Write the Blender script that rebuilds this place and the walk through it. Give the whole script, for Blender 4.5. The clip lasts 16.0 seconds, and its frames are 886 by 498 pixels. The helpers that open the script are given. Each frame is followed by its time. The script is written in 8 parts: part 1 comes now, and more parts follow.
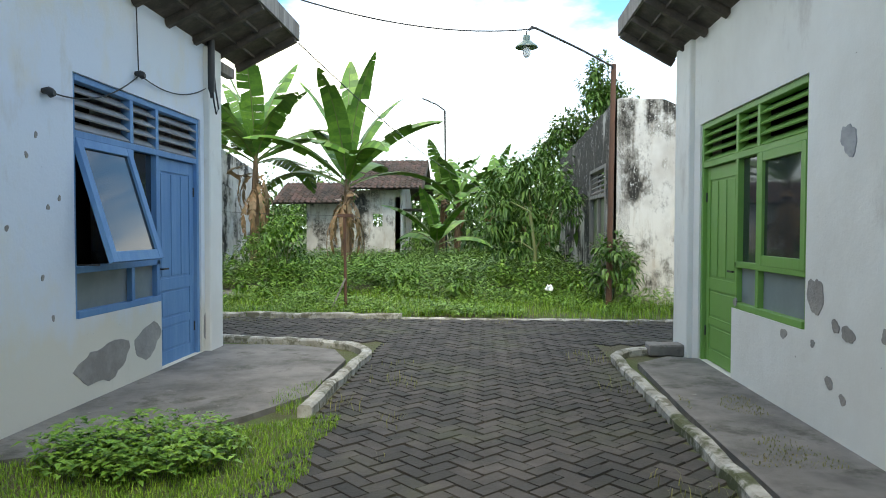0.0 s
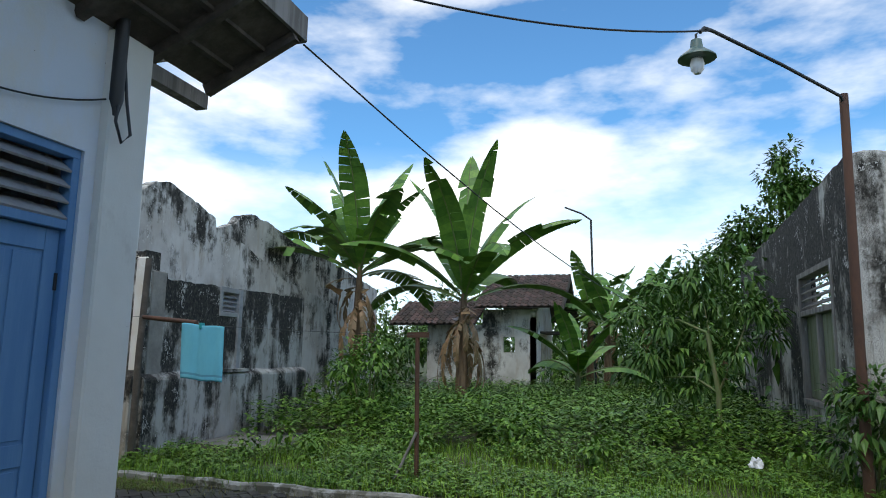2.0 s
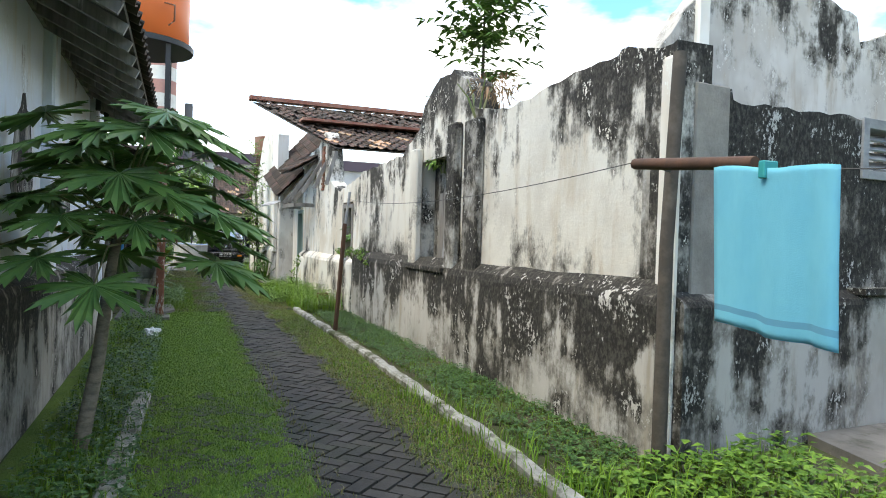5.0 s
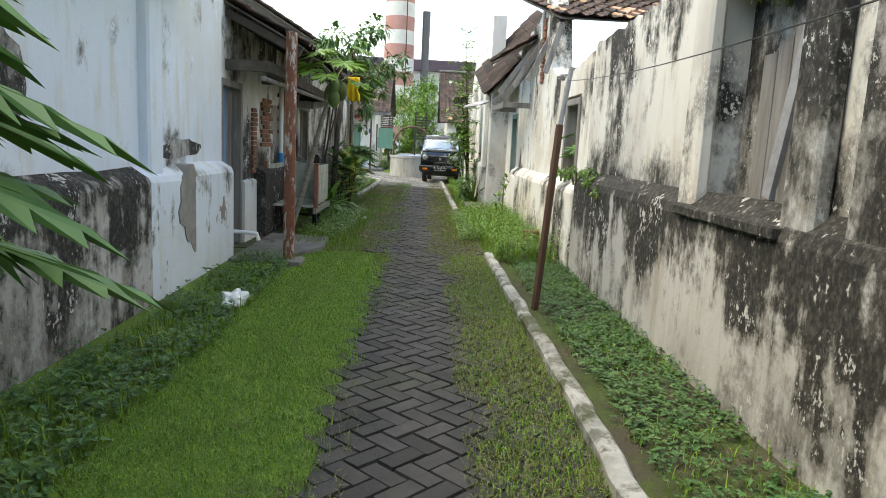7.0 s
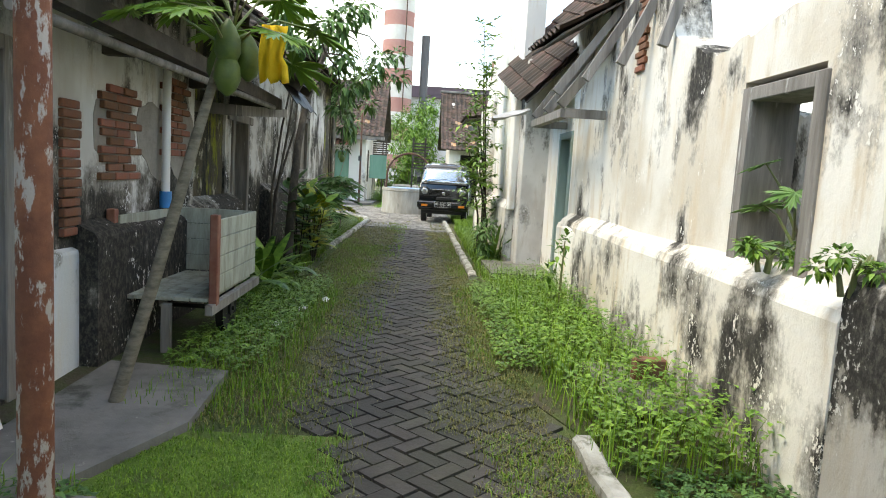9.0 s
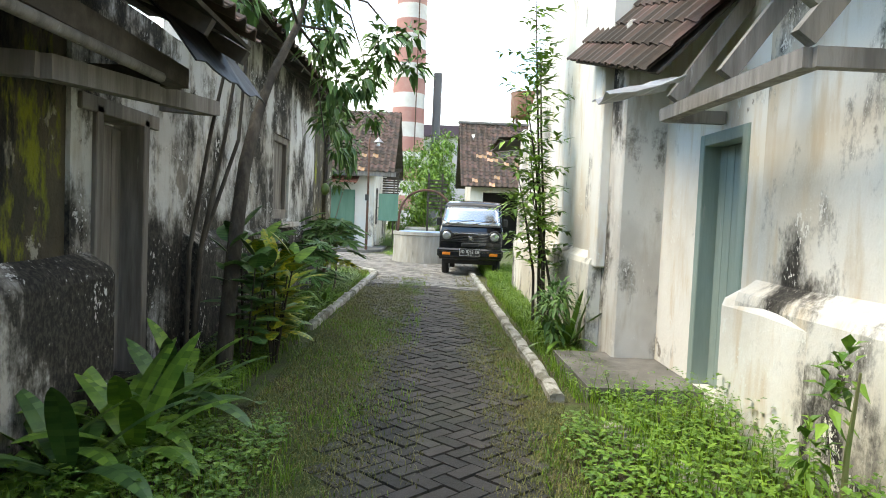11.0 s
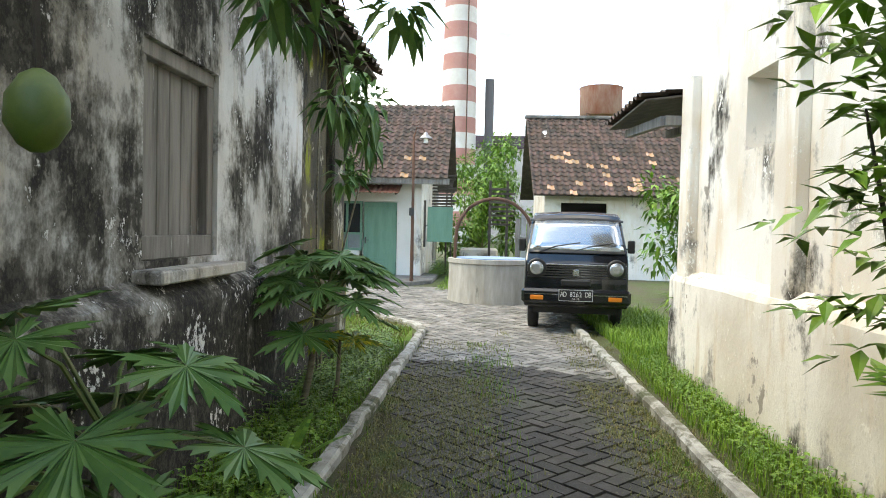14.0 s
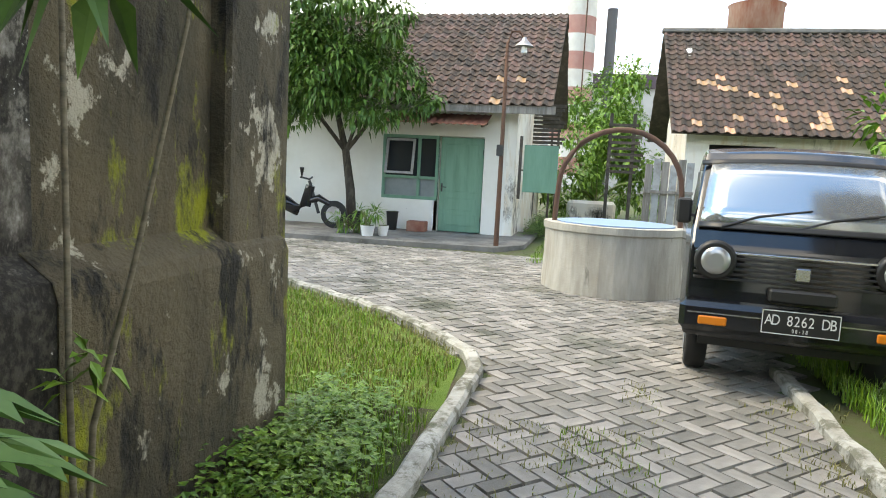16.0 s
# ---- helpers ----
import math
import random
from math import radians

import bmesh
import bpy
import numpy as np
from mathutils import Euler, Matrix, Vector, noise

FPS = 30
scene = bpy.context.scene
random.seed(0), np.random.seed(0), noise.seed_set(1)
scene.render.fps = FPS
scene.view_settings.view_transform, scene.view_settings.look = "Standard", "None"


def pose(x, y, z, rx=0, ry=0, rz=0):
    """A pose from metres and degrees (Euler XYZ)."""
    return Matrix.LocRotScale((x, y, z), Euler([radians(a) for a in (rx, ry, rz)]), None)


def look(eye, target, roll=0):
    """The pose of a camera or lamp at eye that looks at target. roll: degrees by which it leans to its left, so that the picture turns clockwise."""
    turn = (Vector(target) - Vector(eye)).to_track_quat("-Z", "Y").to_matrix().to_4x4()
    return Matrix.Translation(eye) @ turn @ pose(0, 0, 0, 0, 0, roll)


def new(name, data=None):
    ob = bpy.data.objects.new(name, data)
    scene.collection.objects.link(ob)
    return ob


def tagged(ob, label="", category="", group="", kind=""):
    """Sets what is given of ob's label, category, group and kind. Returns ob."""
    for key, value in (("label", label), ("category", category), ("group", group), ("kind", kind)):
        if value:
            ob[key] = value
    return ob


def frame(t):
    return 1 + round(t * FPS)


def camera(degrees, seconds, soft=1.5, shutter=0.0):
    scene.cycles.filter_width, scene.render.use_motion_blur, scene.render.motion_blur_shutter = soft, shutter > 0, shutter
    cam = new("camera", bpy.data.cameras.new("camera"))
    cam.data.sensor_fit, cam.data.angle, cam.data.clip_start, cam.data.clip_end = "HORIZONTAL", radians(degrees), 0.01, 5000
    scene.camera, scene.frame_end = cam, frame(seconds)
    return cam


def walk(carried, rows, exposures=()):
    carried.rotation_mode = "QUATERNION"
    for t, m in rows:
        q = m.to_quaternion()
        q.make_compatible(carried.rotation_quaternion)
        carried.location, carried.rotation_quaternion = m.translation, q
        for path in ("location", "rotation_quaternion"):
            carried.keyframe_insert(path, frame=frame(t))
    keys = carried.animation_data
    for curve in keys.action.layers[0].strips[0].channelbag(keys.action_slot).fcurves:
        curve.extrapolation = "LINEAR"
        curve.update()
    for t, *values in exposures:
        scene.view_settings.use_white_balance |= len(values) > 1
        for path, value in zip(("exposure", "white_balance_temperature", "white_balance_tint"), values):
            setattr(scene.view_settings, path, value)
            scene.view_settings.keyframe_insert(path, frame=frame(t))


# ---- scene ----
cam = camera(66.8, 16.0, soft=1.0)
METRES, EYE, TILT, LEAN, TURN = 33.3, 1.4, 0.0, 0.0, 3.6
ROWS = [
    (0.0, 0.0, 0.0, 0.0, 0.0, -1.69, -0.13),
    (0.5, 0.0029, 0.0303, -0.0005, 2.91, -0.02, -0.4),
    (1.0, 0.0064, 0.0604, -0.0001, 6.94, 3.07, -0.63),
    (1.5, 0.0095, 0.0911, -0.0002, 8.92, 6.65, -0.57),
    (2.0, 0.01, 0.1224, 0.0006, 12.97, 8.87, -0.91),
    (2.5, 0.006, 0.1519, 0.0005, 19.79, 10.36, -1.32),
    (3.0, -0.0026, 0.1793, 0.0014, 28.04, 10.53, -1.52),
    (3.5, -0.0135, 0.2061, 0.0013, 37.19, 10.27, -1.64),
    (4.0, -0.0276, 0.2276, 0.0002, 47.96, 5.33, -2.47),
    (4.5, -0.0475, 0.2461, 0.0003, 57.83, -0.5, -2.07),
    (5.0, -0.0686, 0.2628, -0.0001, 64.96, -0.8, -1.77),
    (7.5, -0.2285, 0.3095, -0.0006, 85.96, -9.89, -2.79),
    (8.0, -0.2662, 0.3114, 0.0005, 85.66, -9.7, -3.07),
    (8.5, -0.3031, 0.3119, 0.0005, 84.75, -7.69, -3.54),
    (11.0, -0.4616, 0.3148, -0.0014, 85.6, -2.92, -2.44),
    (11.5, -0.4908, 0.3128, -0.0008, 85.75, -0.13, -2.09),
    (12.0, -0.5194, 0.3112, -0.0006, 88.41, 2.11, -1.43),
    (12.5, -0.5475, 0.3115, -0.0009, 90.12, 2.01, -1.27),
    (13.0, -0.5737, 0.3104, -0.0015, 90.08, 0.69, -1.4),
    (13.5, -0.6029, 0.3103, -0.001, 89.26, -0.52, -1.48),
    (14.0, -0.6336, 0.3127, -0.0001, 89.87, -1.66, -1.3),
    (14.5, -0.6653, 0.3171, -0.0005, 91.08, -3.15, -2.16),
    (15.0, -0.6992, 0.3202, -0.0015, 95.18, -5.83, -2.81),
    (15.5, -0.7343, 0.3199, -0.0007, 97.49, -6.74, -3.08),
    (16.0, -0.7701, 0.3189, -0.0, 99.19, -6.63, -2.95),
]
EXPOSURES = [
    (0.0, 0.85, 8200, 6), (0.8, 0.8, 8200, 6), (1.5, 0.35, 7900, 6), (2.2, -0.3, 7000, 8), (3.5, -0.35, 6900, 8), (4.1, -0.1, 7000, 8), (4.6, 0.95, 7700, 8), (5.0, 1.0, 8100, 8),
    (7.4, 1.2, 8800, 8), (8.6, 1.3, 8800, 8), (11.0, 1.35, 8700, 8), (12.5, 1.3, 8700, 8), (14.5, 1.25, 8800, 8), (16.0, 1.3, 9100, 8),
]
walk(cam, [(t, pose(0, 0, EYE, TILT, LEAN, TURN) @ pose(METRES * x, METRES * y, METRES * z, 90 + pitch, roll, yaw)) for t, x, y, z, yaw, pitch, roll in ROWS], EXPOSURES)

# ---- world and light ----
world = bpy.data.worlds.new("sky")
scene.world = world
world.use_nodes = True
wn, wl = world.node_tree.nodes, world.node_tree.links
wn.clear()
SUN_EL, SUN_AZ = 56.0, -82.0
w_out = wn.new("ShaderNodeOutputWorld")
w_bg = wn.new("ShaderNodeBackground")
w_sky = wn.new("ShaderNodeTexSky")
w_sky.sky_type, w_sky.sun_disc = "NISHITA", False
w_sky.sun_elevation, w_sky.sun_rotation = radians(SUN_EL), radians(90 - SUN_AZ)
w_sky.dust_density, w_sky.ozone_density = 0.6, 2.5
w_co = wn.new("ShaderNodeTexCoord")
w_map = wn.new("ShaderNodeMapping")
w_map.inputs["Scale"].default_value = (1.0, 1.0, 2.6)
w_noise = wn.new("ShaderNodeTexNoise")
w_noise.inputs["Scale"].default_value, w_noise.inputs["Detail"].default_value = 1.9, 7
w_noise.inputs["Roughness"].default_value = 0.55
w_ramp = wn.new("ShaderNodeValToRGB")
w_ramp.color_ramp.elements[0].position, w_ramp.color_ramp.elements[1].position = 0.46, 0.65
w_mix = wn.new("ShaderNodeMix")
w_mix.data_type = "RGBA"
w_mix.inputs[7].default_value = (12.5, 12.6, 12.8, 1)
wl.new(w_co.outputs["Generated"], w_map.inputs["Vector"])
wl.new(w_map.outputs[0], w_noise.inputs["Vector"])
wl.new(w_noise.outputs[0], w_ramp.inputs[0])
wl.new(w_ramp.outputs[0], w_mix.inputs[0])
w_tint = wn.new("ShaderNodeMix")
w_tint.data_type, w_tint.blend_type = "RGBA", "MULTIPLY"
w_tint.inputs[0].default_value, w_tint.inputs[7].default_value = 1.0, (0.74, 1.36, 1.78, 1)
wl.new(w_sky.outputs[0], w_tint.inputs[6])
wl.new(w_tint.outputs[2], w_mix.inputs[6])
# pale haze low over the horizon
w_sep = wn.new("ShaderNodeSeparateXYZ")
w_haze = wn.new("ShaderNodeMapRange")
w_haze.inputs[1].default_value, w_haze.inputs[2].default_value = 0.30, 0.03
w_low = wn.new("ShaderNodeMix")
w_low.data_type = "RGBA"
w_low.inputs[7].default_value = (8.2, 9.8, 11.6, 1)
wl.new(w_co.outputs["Generated"], w_sep.inputs[0])
wl.new(w_sep.outputs[2], w_haze.inputs[0])
wl.new(w_haze.outputs[0], w_low.inputs[0])
wl.new(w_mix.outputs[2], w_low.inputs[6])
wl.new(w_low.outputs[2], w_bg.inputs["Color"])
w_bg.inputs["Strength"].default_value = 0.15
wl.new(w_bg.outputs[0], w_out.inputs[0])
sun_data = bpy.data.lights.new("sun", "SUN")
sun_data.energy, sun_data.angle, sun_data.color = 1.35, radians(28), (1.0, 0.96, 0.90)
sun = new("sun", sun_data)
sx = math.cos(radians(SUN_EL))
SUN_FROM = Vector((sx * math.cos(radians(SUN_AZ)), sx * math.sin(radians(SUN_AZ)), math.sin(radians(SUN_EL))))
sun.matrix_world = look(SUN_FROM * 60, (0, 0, 0))


# ---- materials ----
def mat(name, col, rough=0.8, metal=0.0, var=None, layers=(), bump=(), isle=0.0, rand=0.0, spec=0.5):
    """var: (colour, scale, low, high) of a soft second tone. layers: (colour, scale xyz, low, high, detail) of stains with hard or soft rims.
    bump: (scale, height) pairs. isle / rand: how much brightness varies from piece to piece."""
    m = bpy.data.materials.new(name)
    m.use_nodes = True
    n, l = m.node_tree.nodes, m.node_tree.links
    b = n["Principled BSDF"]
    b.inputs["Roughness"].default_value, b.inputs["Metallic"].default_value = rough, metal
    b.inputs["Specular IOR Level"].default_value = spec
    co = n.new("ShaderNodeTexCoord").outputs["Object"]
    def noise_of(scale, detail, shift=0.0):
        mp = n.new("ShaderNodeMapping")
        mp.inputs["Scale"].default_value = scale if isinstance(scale, tuple) else (scale, scale, scale)
        mp.inputs["Location"].default_value = (shift, shift * 1.7, shift * 0.6)
        t = n.new("ShaderNodeTexNoise")
        t.inputs["Scale"].default_value, t.inputs["Detail"].default_value, t.inputs["Roughness"].default_value = 1.0, detail, 0.70
        l.new(co, mp.inputs["Vector"])
        l.new(mp.outputs[0], t.inputs["Vector"])
        return t.outputs[0]
    def masked(value, low, high):
        r = n.new("ShaderNodeMapRange")
        r.inputs[1].default_value, r.inputs[2].default_value = low, high
        l.new(value, r.inputs[0])
        return r.outputs[0]
    def blend(fac, a, c):
        x = n.new("ShaderNodeMix")
        x.data_type = "RGBA"
        l.new(fac, x.inputs[0])
        if isinstance(a, tuple):
            x.inputs[6].default_value = (*a, 1)
        else:
            l.new(a, x.inputs[6])
        x.inputs[7].default_value = (*c, 1)
        return x.outputs[2]
    cur = col
    if var:
        cur = blend(masked(noise_of(var[1], 4), var[2], var[3]), cur, var[0])
    for i, (c, sc, lo, hi, det) in enumerate(layers):
        if isinstance(sc, list):
            add = n.new("ShaderNodeMix")
            add.inputs[0].default_value = 0.5
            l.new(noise_of(sc[0], 3, 3.1 * (i + 1)), add.inputs[2])
            l.new(noise_of(sc[1], det, 1.3 * (i + 1)), add.inputs[3])
            val = add.outputs[0]
            for za, zb, gain in sc[2]:
                sep = n.new("ShaderNodeSeparateXYZ")
                l.new(co, sep.inputs[0])
                r = n.new("ShaderNodeMapRange")
                r.inputs[1].default_value, r.inputs[2].default_value, r.inputs[3].default_value, r.inputs[4].default_value = za, zb, 0.0, gain
                l.new(sep.outputs[2], r.inputs[0])
                sm = n.new("ShaderNodeMath")
                l.new(val, sm.inputs[0])
                l.new(r.outputs[0], sm.inputs[1])
                val = sm.outputs[0]
        else:
            val = noise_of(sc, det, 3.1 * (i + 1))
        cur = blend(masked(val, lo, hi), cur, c)
    if isle or rand:
        src = n.new("ShaderNodeNewGeometry").outputs["Random Per Island"] if isle else n.new("ShaderNodeObjectInfo").outputs["Random"]
        hsv = n.new("ShaderNodeHueSaturation")
        amt = isle or rand
        r = n.new("ShaderNodeMapRange")
        r.inputs[3].default_value, r.inputs[4].default_value = 1 - amt, 1 + amt
        l.new(src, r.inputs[0])
        l.new(r.outputs[0], hsv.inputs["Value"])
        h = n.new("ShaderNodeMapRange")
        h.inputs[3].default_value, h.inputs[4].default_value = 0.5 + 0.03 * amt, 0.5 - 0.05 * amt
        l.new(src, h.inputs[0])
        l.new(h.outputs[0], hsv.inputs["Hue"])
        if isinstance(cur, tuple):
            hsv.inputs["Color"].default_value = (*cur, 1)
        else:
            l.new(cur, hsv.inputs["Color"])
        cur = hsv.outputs[0]
    if isinstance(cur, tuple):
        b.inputs["Base Color"].default_value = (*cur, 1)
    else:
        l.new(cur, b.inputs["Base Color"])
    last = None
    for sc, hgt in bump:
        bp = n.new("ShaderNodeBump")
        bp.inputs["Strength"].default_value, bp.inputs["Distance"].default_value = 0.7, hgt
        l.new(noise_of(sc, 5, 9.0), bp.inputs["Height"])
        if last:
            l.new(last, bp.inputs["Normal"])
        last = bp.outputs[0]
    if last:
        l.new(last, b.inputs["Normal"])
    return m


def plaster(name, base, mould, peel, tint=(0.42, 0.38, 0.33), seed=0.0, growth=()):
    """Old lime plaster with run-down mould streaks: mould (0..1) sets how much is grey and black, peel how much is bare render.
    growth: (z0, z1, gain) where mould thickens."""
    m = bpy.data.materials.new(name)
    m.use_nodes = True
    n, l = m.node_tree.nodes, m.node_tree.links
    b = n["Principled BSDF"]
    b.inputs["Roughness"].default_value, b.inputs["Specular IOR Level"].default_value = 0.9, 0.3
    co = n.new("ShaderNodeTexCoord").outputs["Object"]
    def tex(scale, detail, shift, rough=0.6):
        mp = n.new("ShaderNodeMapping")
        mp.inputs["Scale"].default_value = scale
        mp.inputs["Location"].default_value = (shift + 5.3 * seed, shift * 1.7, shift * 0.6 + seed)
        t = n.new("ShaderNodeTexNoise")
        t.inputs["Scale"].default_value, t.inputs["Detail"].default_value, t.inputs["Roughness"].default_value = 1.0, detail, rough
        l.new(co, mp.inputs["Vector"])
        l.new(mp.outputs[0], t.inputs["Vector"])
        return t.outputs[0]
    def calc(op, a, c):
        x = n.new("ShaderNodeMath")
        x.operation = op
        for i, v in enumerate((a, c)):
            if isinstance(v, (int, float)):
                x.inputs[i].default_value = v
            else:
                l.new(v, x.inputs[i])
        return x.outputs[0]
    def ramp(value, lo, hi, c=0.0, d=1.0, smooth=True):
        r = n.new("ShaderNodeMapRange")
        r.interpolation_type = "SMOOTHSTEP" if smooth else "LINEAR"
        for i, v in enumerate((lo, hi, c, d)):
            r.inputs[i + 1].default_value = v
        l.new(value, r.inputs[0])
        return r.outputs[0]
    def over(fac, a, c):
        x = n.new("ShaderNodeMix")
        x.data_type = "RGBA"
        l.new(fac, x.inputs[0])
        for i, v in ((6, a), (7, c)):
            if isinstance(v, tuple):
                x.inputs[i].default_value = (*v, 1)
            else:
                l.new(v, x.inputs[i])
        return x.outputs[2]
    large = tex((1.15, 1.15, 0.9), 4, 2.0, 0.65)
    streak = tex((4.6, 4.6, 0.42), 5, 7.0, 0.62)
    blot = tex((3.3, 3.3, 2.6), 9, 4.0, 0.66)
    fine = tex((34, 34, 22), 8, 11.0, 0.7)
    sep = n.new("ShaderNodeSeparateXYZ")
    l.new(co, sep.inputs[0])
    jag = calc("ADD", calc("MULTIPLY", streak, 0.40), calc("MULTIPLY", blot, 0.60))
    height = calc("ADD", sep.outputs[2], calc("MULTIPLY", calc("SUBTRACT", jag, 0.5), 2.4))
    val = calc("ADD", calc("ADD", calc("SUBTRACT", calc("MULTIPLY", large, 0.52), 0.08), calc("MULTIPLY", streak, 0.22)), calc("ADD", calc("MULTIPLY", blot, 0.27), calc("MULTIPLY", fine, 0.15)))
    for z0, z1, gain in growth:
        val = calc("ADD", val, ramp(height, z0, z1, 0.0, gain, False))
    cur = over(ramp(tex((0.9, 0.9, 0.7), 4, 15.0), 0.42, 0.66), base, tint)
    cur = over(ramp(tex((6, 6, 1.1), 6, 21.0), 0.5, 0.72), cur, tuple(c * k for c, k in zip(tint, (1.0, 0.94, 0.86))))
    bare = tex((1.5, 1.5, 1.3), 10, 31.0, 0.62)
    cur = over(ramp(bare, 0.715 - 0.2 * peel, 0.735 - 0.2 * peel), cur, (0.29, 0.26, 0.225))
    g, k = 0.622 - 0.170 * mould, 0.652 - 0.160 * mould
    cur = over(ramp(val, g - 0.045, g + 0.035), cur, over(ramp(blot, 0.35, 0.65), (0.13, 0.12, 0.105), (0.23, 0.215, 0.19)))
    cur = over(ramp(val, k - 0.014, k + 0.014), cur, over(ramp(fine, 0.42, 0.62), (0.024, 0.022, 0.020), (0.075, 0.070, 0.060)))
    cur = over(ramp(calc("ADD", calc("MULTIPLY", fine, 0.5), calc("MULTIPLY", blot, 0.5)), 0.575, 0.60), cur, tuple(min(0.8, c * 1.02) for c in base))
    l.new(cur, b.inputs["Base Color"])
    last = None
    for height_of, dist in ((bare, 0.02), (blot, 0.012), (fine, 0.006)):
        bp = n.new("ShaderNodeBump")
        bp.inputs["Strength"].default_value, bp.inputs["Distance"].default_value = 0.7, dist
        l.new(height_of, bp.inputs["Height"])
        if last:
            l.new(last, bp.inputs["Normal"])
        last = bp.outputs[0]
    l.new(last, b.inputs["Normal"])
    return m


MAT = {}
MAT["paint_blue_white"] = mat("pale blue limewash", (0.62, 0.67, 0.73), 0.85, var=((0.66, 0.69, 0.72), 0.7, 0.4, 0.7),
                              layers=[((0.66, 0.62, 0.52), [(0.8, 0.8, 0.8), (3, 3, 1.5), [(1.1, 0.3, 0.30)]], 0.52, 0.74, 6), ((0.50, 0.46, 0.40), (1.3, 1.3, 0.5), 0.58, 0.78, 8), ((0.12, 0.11, 0.10), (22, 22, 22), 0.77, 0.79, 2)], bump=[(3, 0.01), (40, 0.002)])
MAT["paint_white"] = mat("dull white wall paint", (0.72, 0.71, 0.66), 0.85, var=((0.64, 0.62, 0.56), 0.8, 0.4, 0.7),
                         layers=[((0.46, 0.42, 0.37), (1.1, 1.1, 0.6), 0.6, 0.78, 8), ((0.12, 0.11, 0.10), (18, 18, 18), 0.77, 0.79, 2)], bump=[(3, 0.01), (40, 0.002)])
MAT["render_grey"] = mat("bare cement render", (0.24, 0.22, 0.20), 0.95, var=((0.36, 0.33, 0.29), 3, 0.4, 0.7), bump=[(14, 0.02), (60, 0.006)])
MAT["ruin_white"] = plaster("weathered ruin plaster", (0.70, 0.67, 0.60), 0.44, 0.22, (0.55, 0.51, 0.45), growth=[(2.0, 2.9, 0.10), (1.6, 1.1, 0.04)])
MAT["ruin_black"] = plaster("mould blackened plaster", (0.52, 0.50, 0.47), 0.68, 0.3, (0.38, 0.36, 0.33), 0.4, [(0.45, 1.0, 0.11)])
MAT["ruin_grey"] = plaster("grey mouldy plaster", (0.50, 0.49, 0.46), 0.68, 0.30, (0.36, 0.34, 0.31), 0.2, [(1.9, 2.6, 0.06), (0.4, 1.0, 0.04)])
MAT["alley_white"] = plaster("whitewashed alley plaster", (0.80, 0.78, 0.73), 0.20, 0.20, (0.68, 0.62, 0.53), 0.3, [(1.3, 0.3, 0.04)])
MAT["alley_blue"] = plaster("bluish limewash over plaster", (0.68, 0.74, 0.80), 0.14, 0.26, (0.62, 0.65, 0.66), 0.5, [(1.6, 0.9, 0.07), (0.9, 0.4, -0.08)])
MAT["alley_dark"] = plaster("streaked mouldy white plaster", (0.64, 0.62, 0.58), 0.54, 0.2, (0.46, 0.43, 0.39), 0.6, [(3.3, 4.6, 0.05)])
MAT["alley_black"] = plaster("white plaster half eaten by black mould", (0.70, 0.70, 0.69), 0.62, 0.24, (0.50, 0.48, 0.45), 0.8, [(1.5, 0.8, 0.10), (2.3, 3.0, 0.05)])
MAT["fallen_white"] = plaster("stained white plaster of a roofless house", (0.74, 0.71, 0.65), 0.44, 0.32, (0.60, 0.54, 0.45), 1.3, [(2.2, 3.0, 0.05), (1.2, 0.5, 0.03)])
MAT["plinth_white"] = plaster("white plaster with specks of mould", (0.74, 0.71, 0.64), 0.36, 0.3, (0.58, 0.53, 0.45), 0.9, [(0.5, 0.0, 0.03)])
MAT["moss_wall"] = mat("moss grown plaster", (0.115, 0.095, 0.06), 0.95, var=((0.055, 0.048, 0.032), (2.2, 2.2, 0.9), 0.40, 0.60),
                       layers=[((0.40, 0.37, 0.30), (3.2, 3.2, 2.4), 0.58, 0.61, 10), ((0.24, 0.26, 0.02), (2.6, 2.6, 1.0), 0.56, 0.63, 9), ((0.016, 0.015, 0.012), (3.2, 3.2, 1.0), 0.53, 0.60, 10)], bump=[(6, 0.04), (12, 0.03), (50, 0.01)])
MAT["concrete"] = mat("worn concrete", (0.21, 0.198, 0.183), 0.9, var=((0.10, 0.095, 0.088), 1.3, 0.4, 0.65),
                      layers=[((0.07, 0.07, 0.055), (2.2, 2.2, 2.2), 0.54, 0.66, 9), ((0.36, 0.34, 0.31), (6, 6, 6), 0.65, 0.71, 7)], bump=[(8, 0.01), (60, 0.004)])
MAT["kerb"] = mat("whitewashed kerb", (0.46, 0.45, 0.41), 0.9, var=((0.27, 0.26, 0.225), 3.2, 0.4, 0.62), layers=[((0.15, 0.145, 0.11), (5, 5, 5), 0.50, 0.58, 8), ((0.07, 0.08, 0.035), (1.6, 1.6, 1.6), 0.56, 0.63, 9)], bump=[(20, 0.012), (70, 0.006)])
# paver_dark: same make-up as paver with a much darker base, for the lane
MAT["paver_dark"] = mat("near-black lane paver", (0.030, 0.027, 0.023), 0.75, var=((0.062, 0.055, 0.047), 2.0, 0.45, 0.7), layers=[((0.05, 0.052, 0.032), (1.1, 1.1, 1.1), 0.5, 0.66, 6)], bump=[(50, 0.006)], isle=0.4)
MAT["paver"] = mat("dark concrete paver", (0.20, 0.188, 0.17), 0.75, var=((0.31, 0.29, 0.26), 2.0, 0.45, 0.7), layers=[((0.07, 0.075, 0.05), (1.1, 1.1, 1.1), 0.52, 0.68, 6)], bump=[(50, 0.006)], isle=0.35)
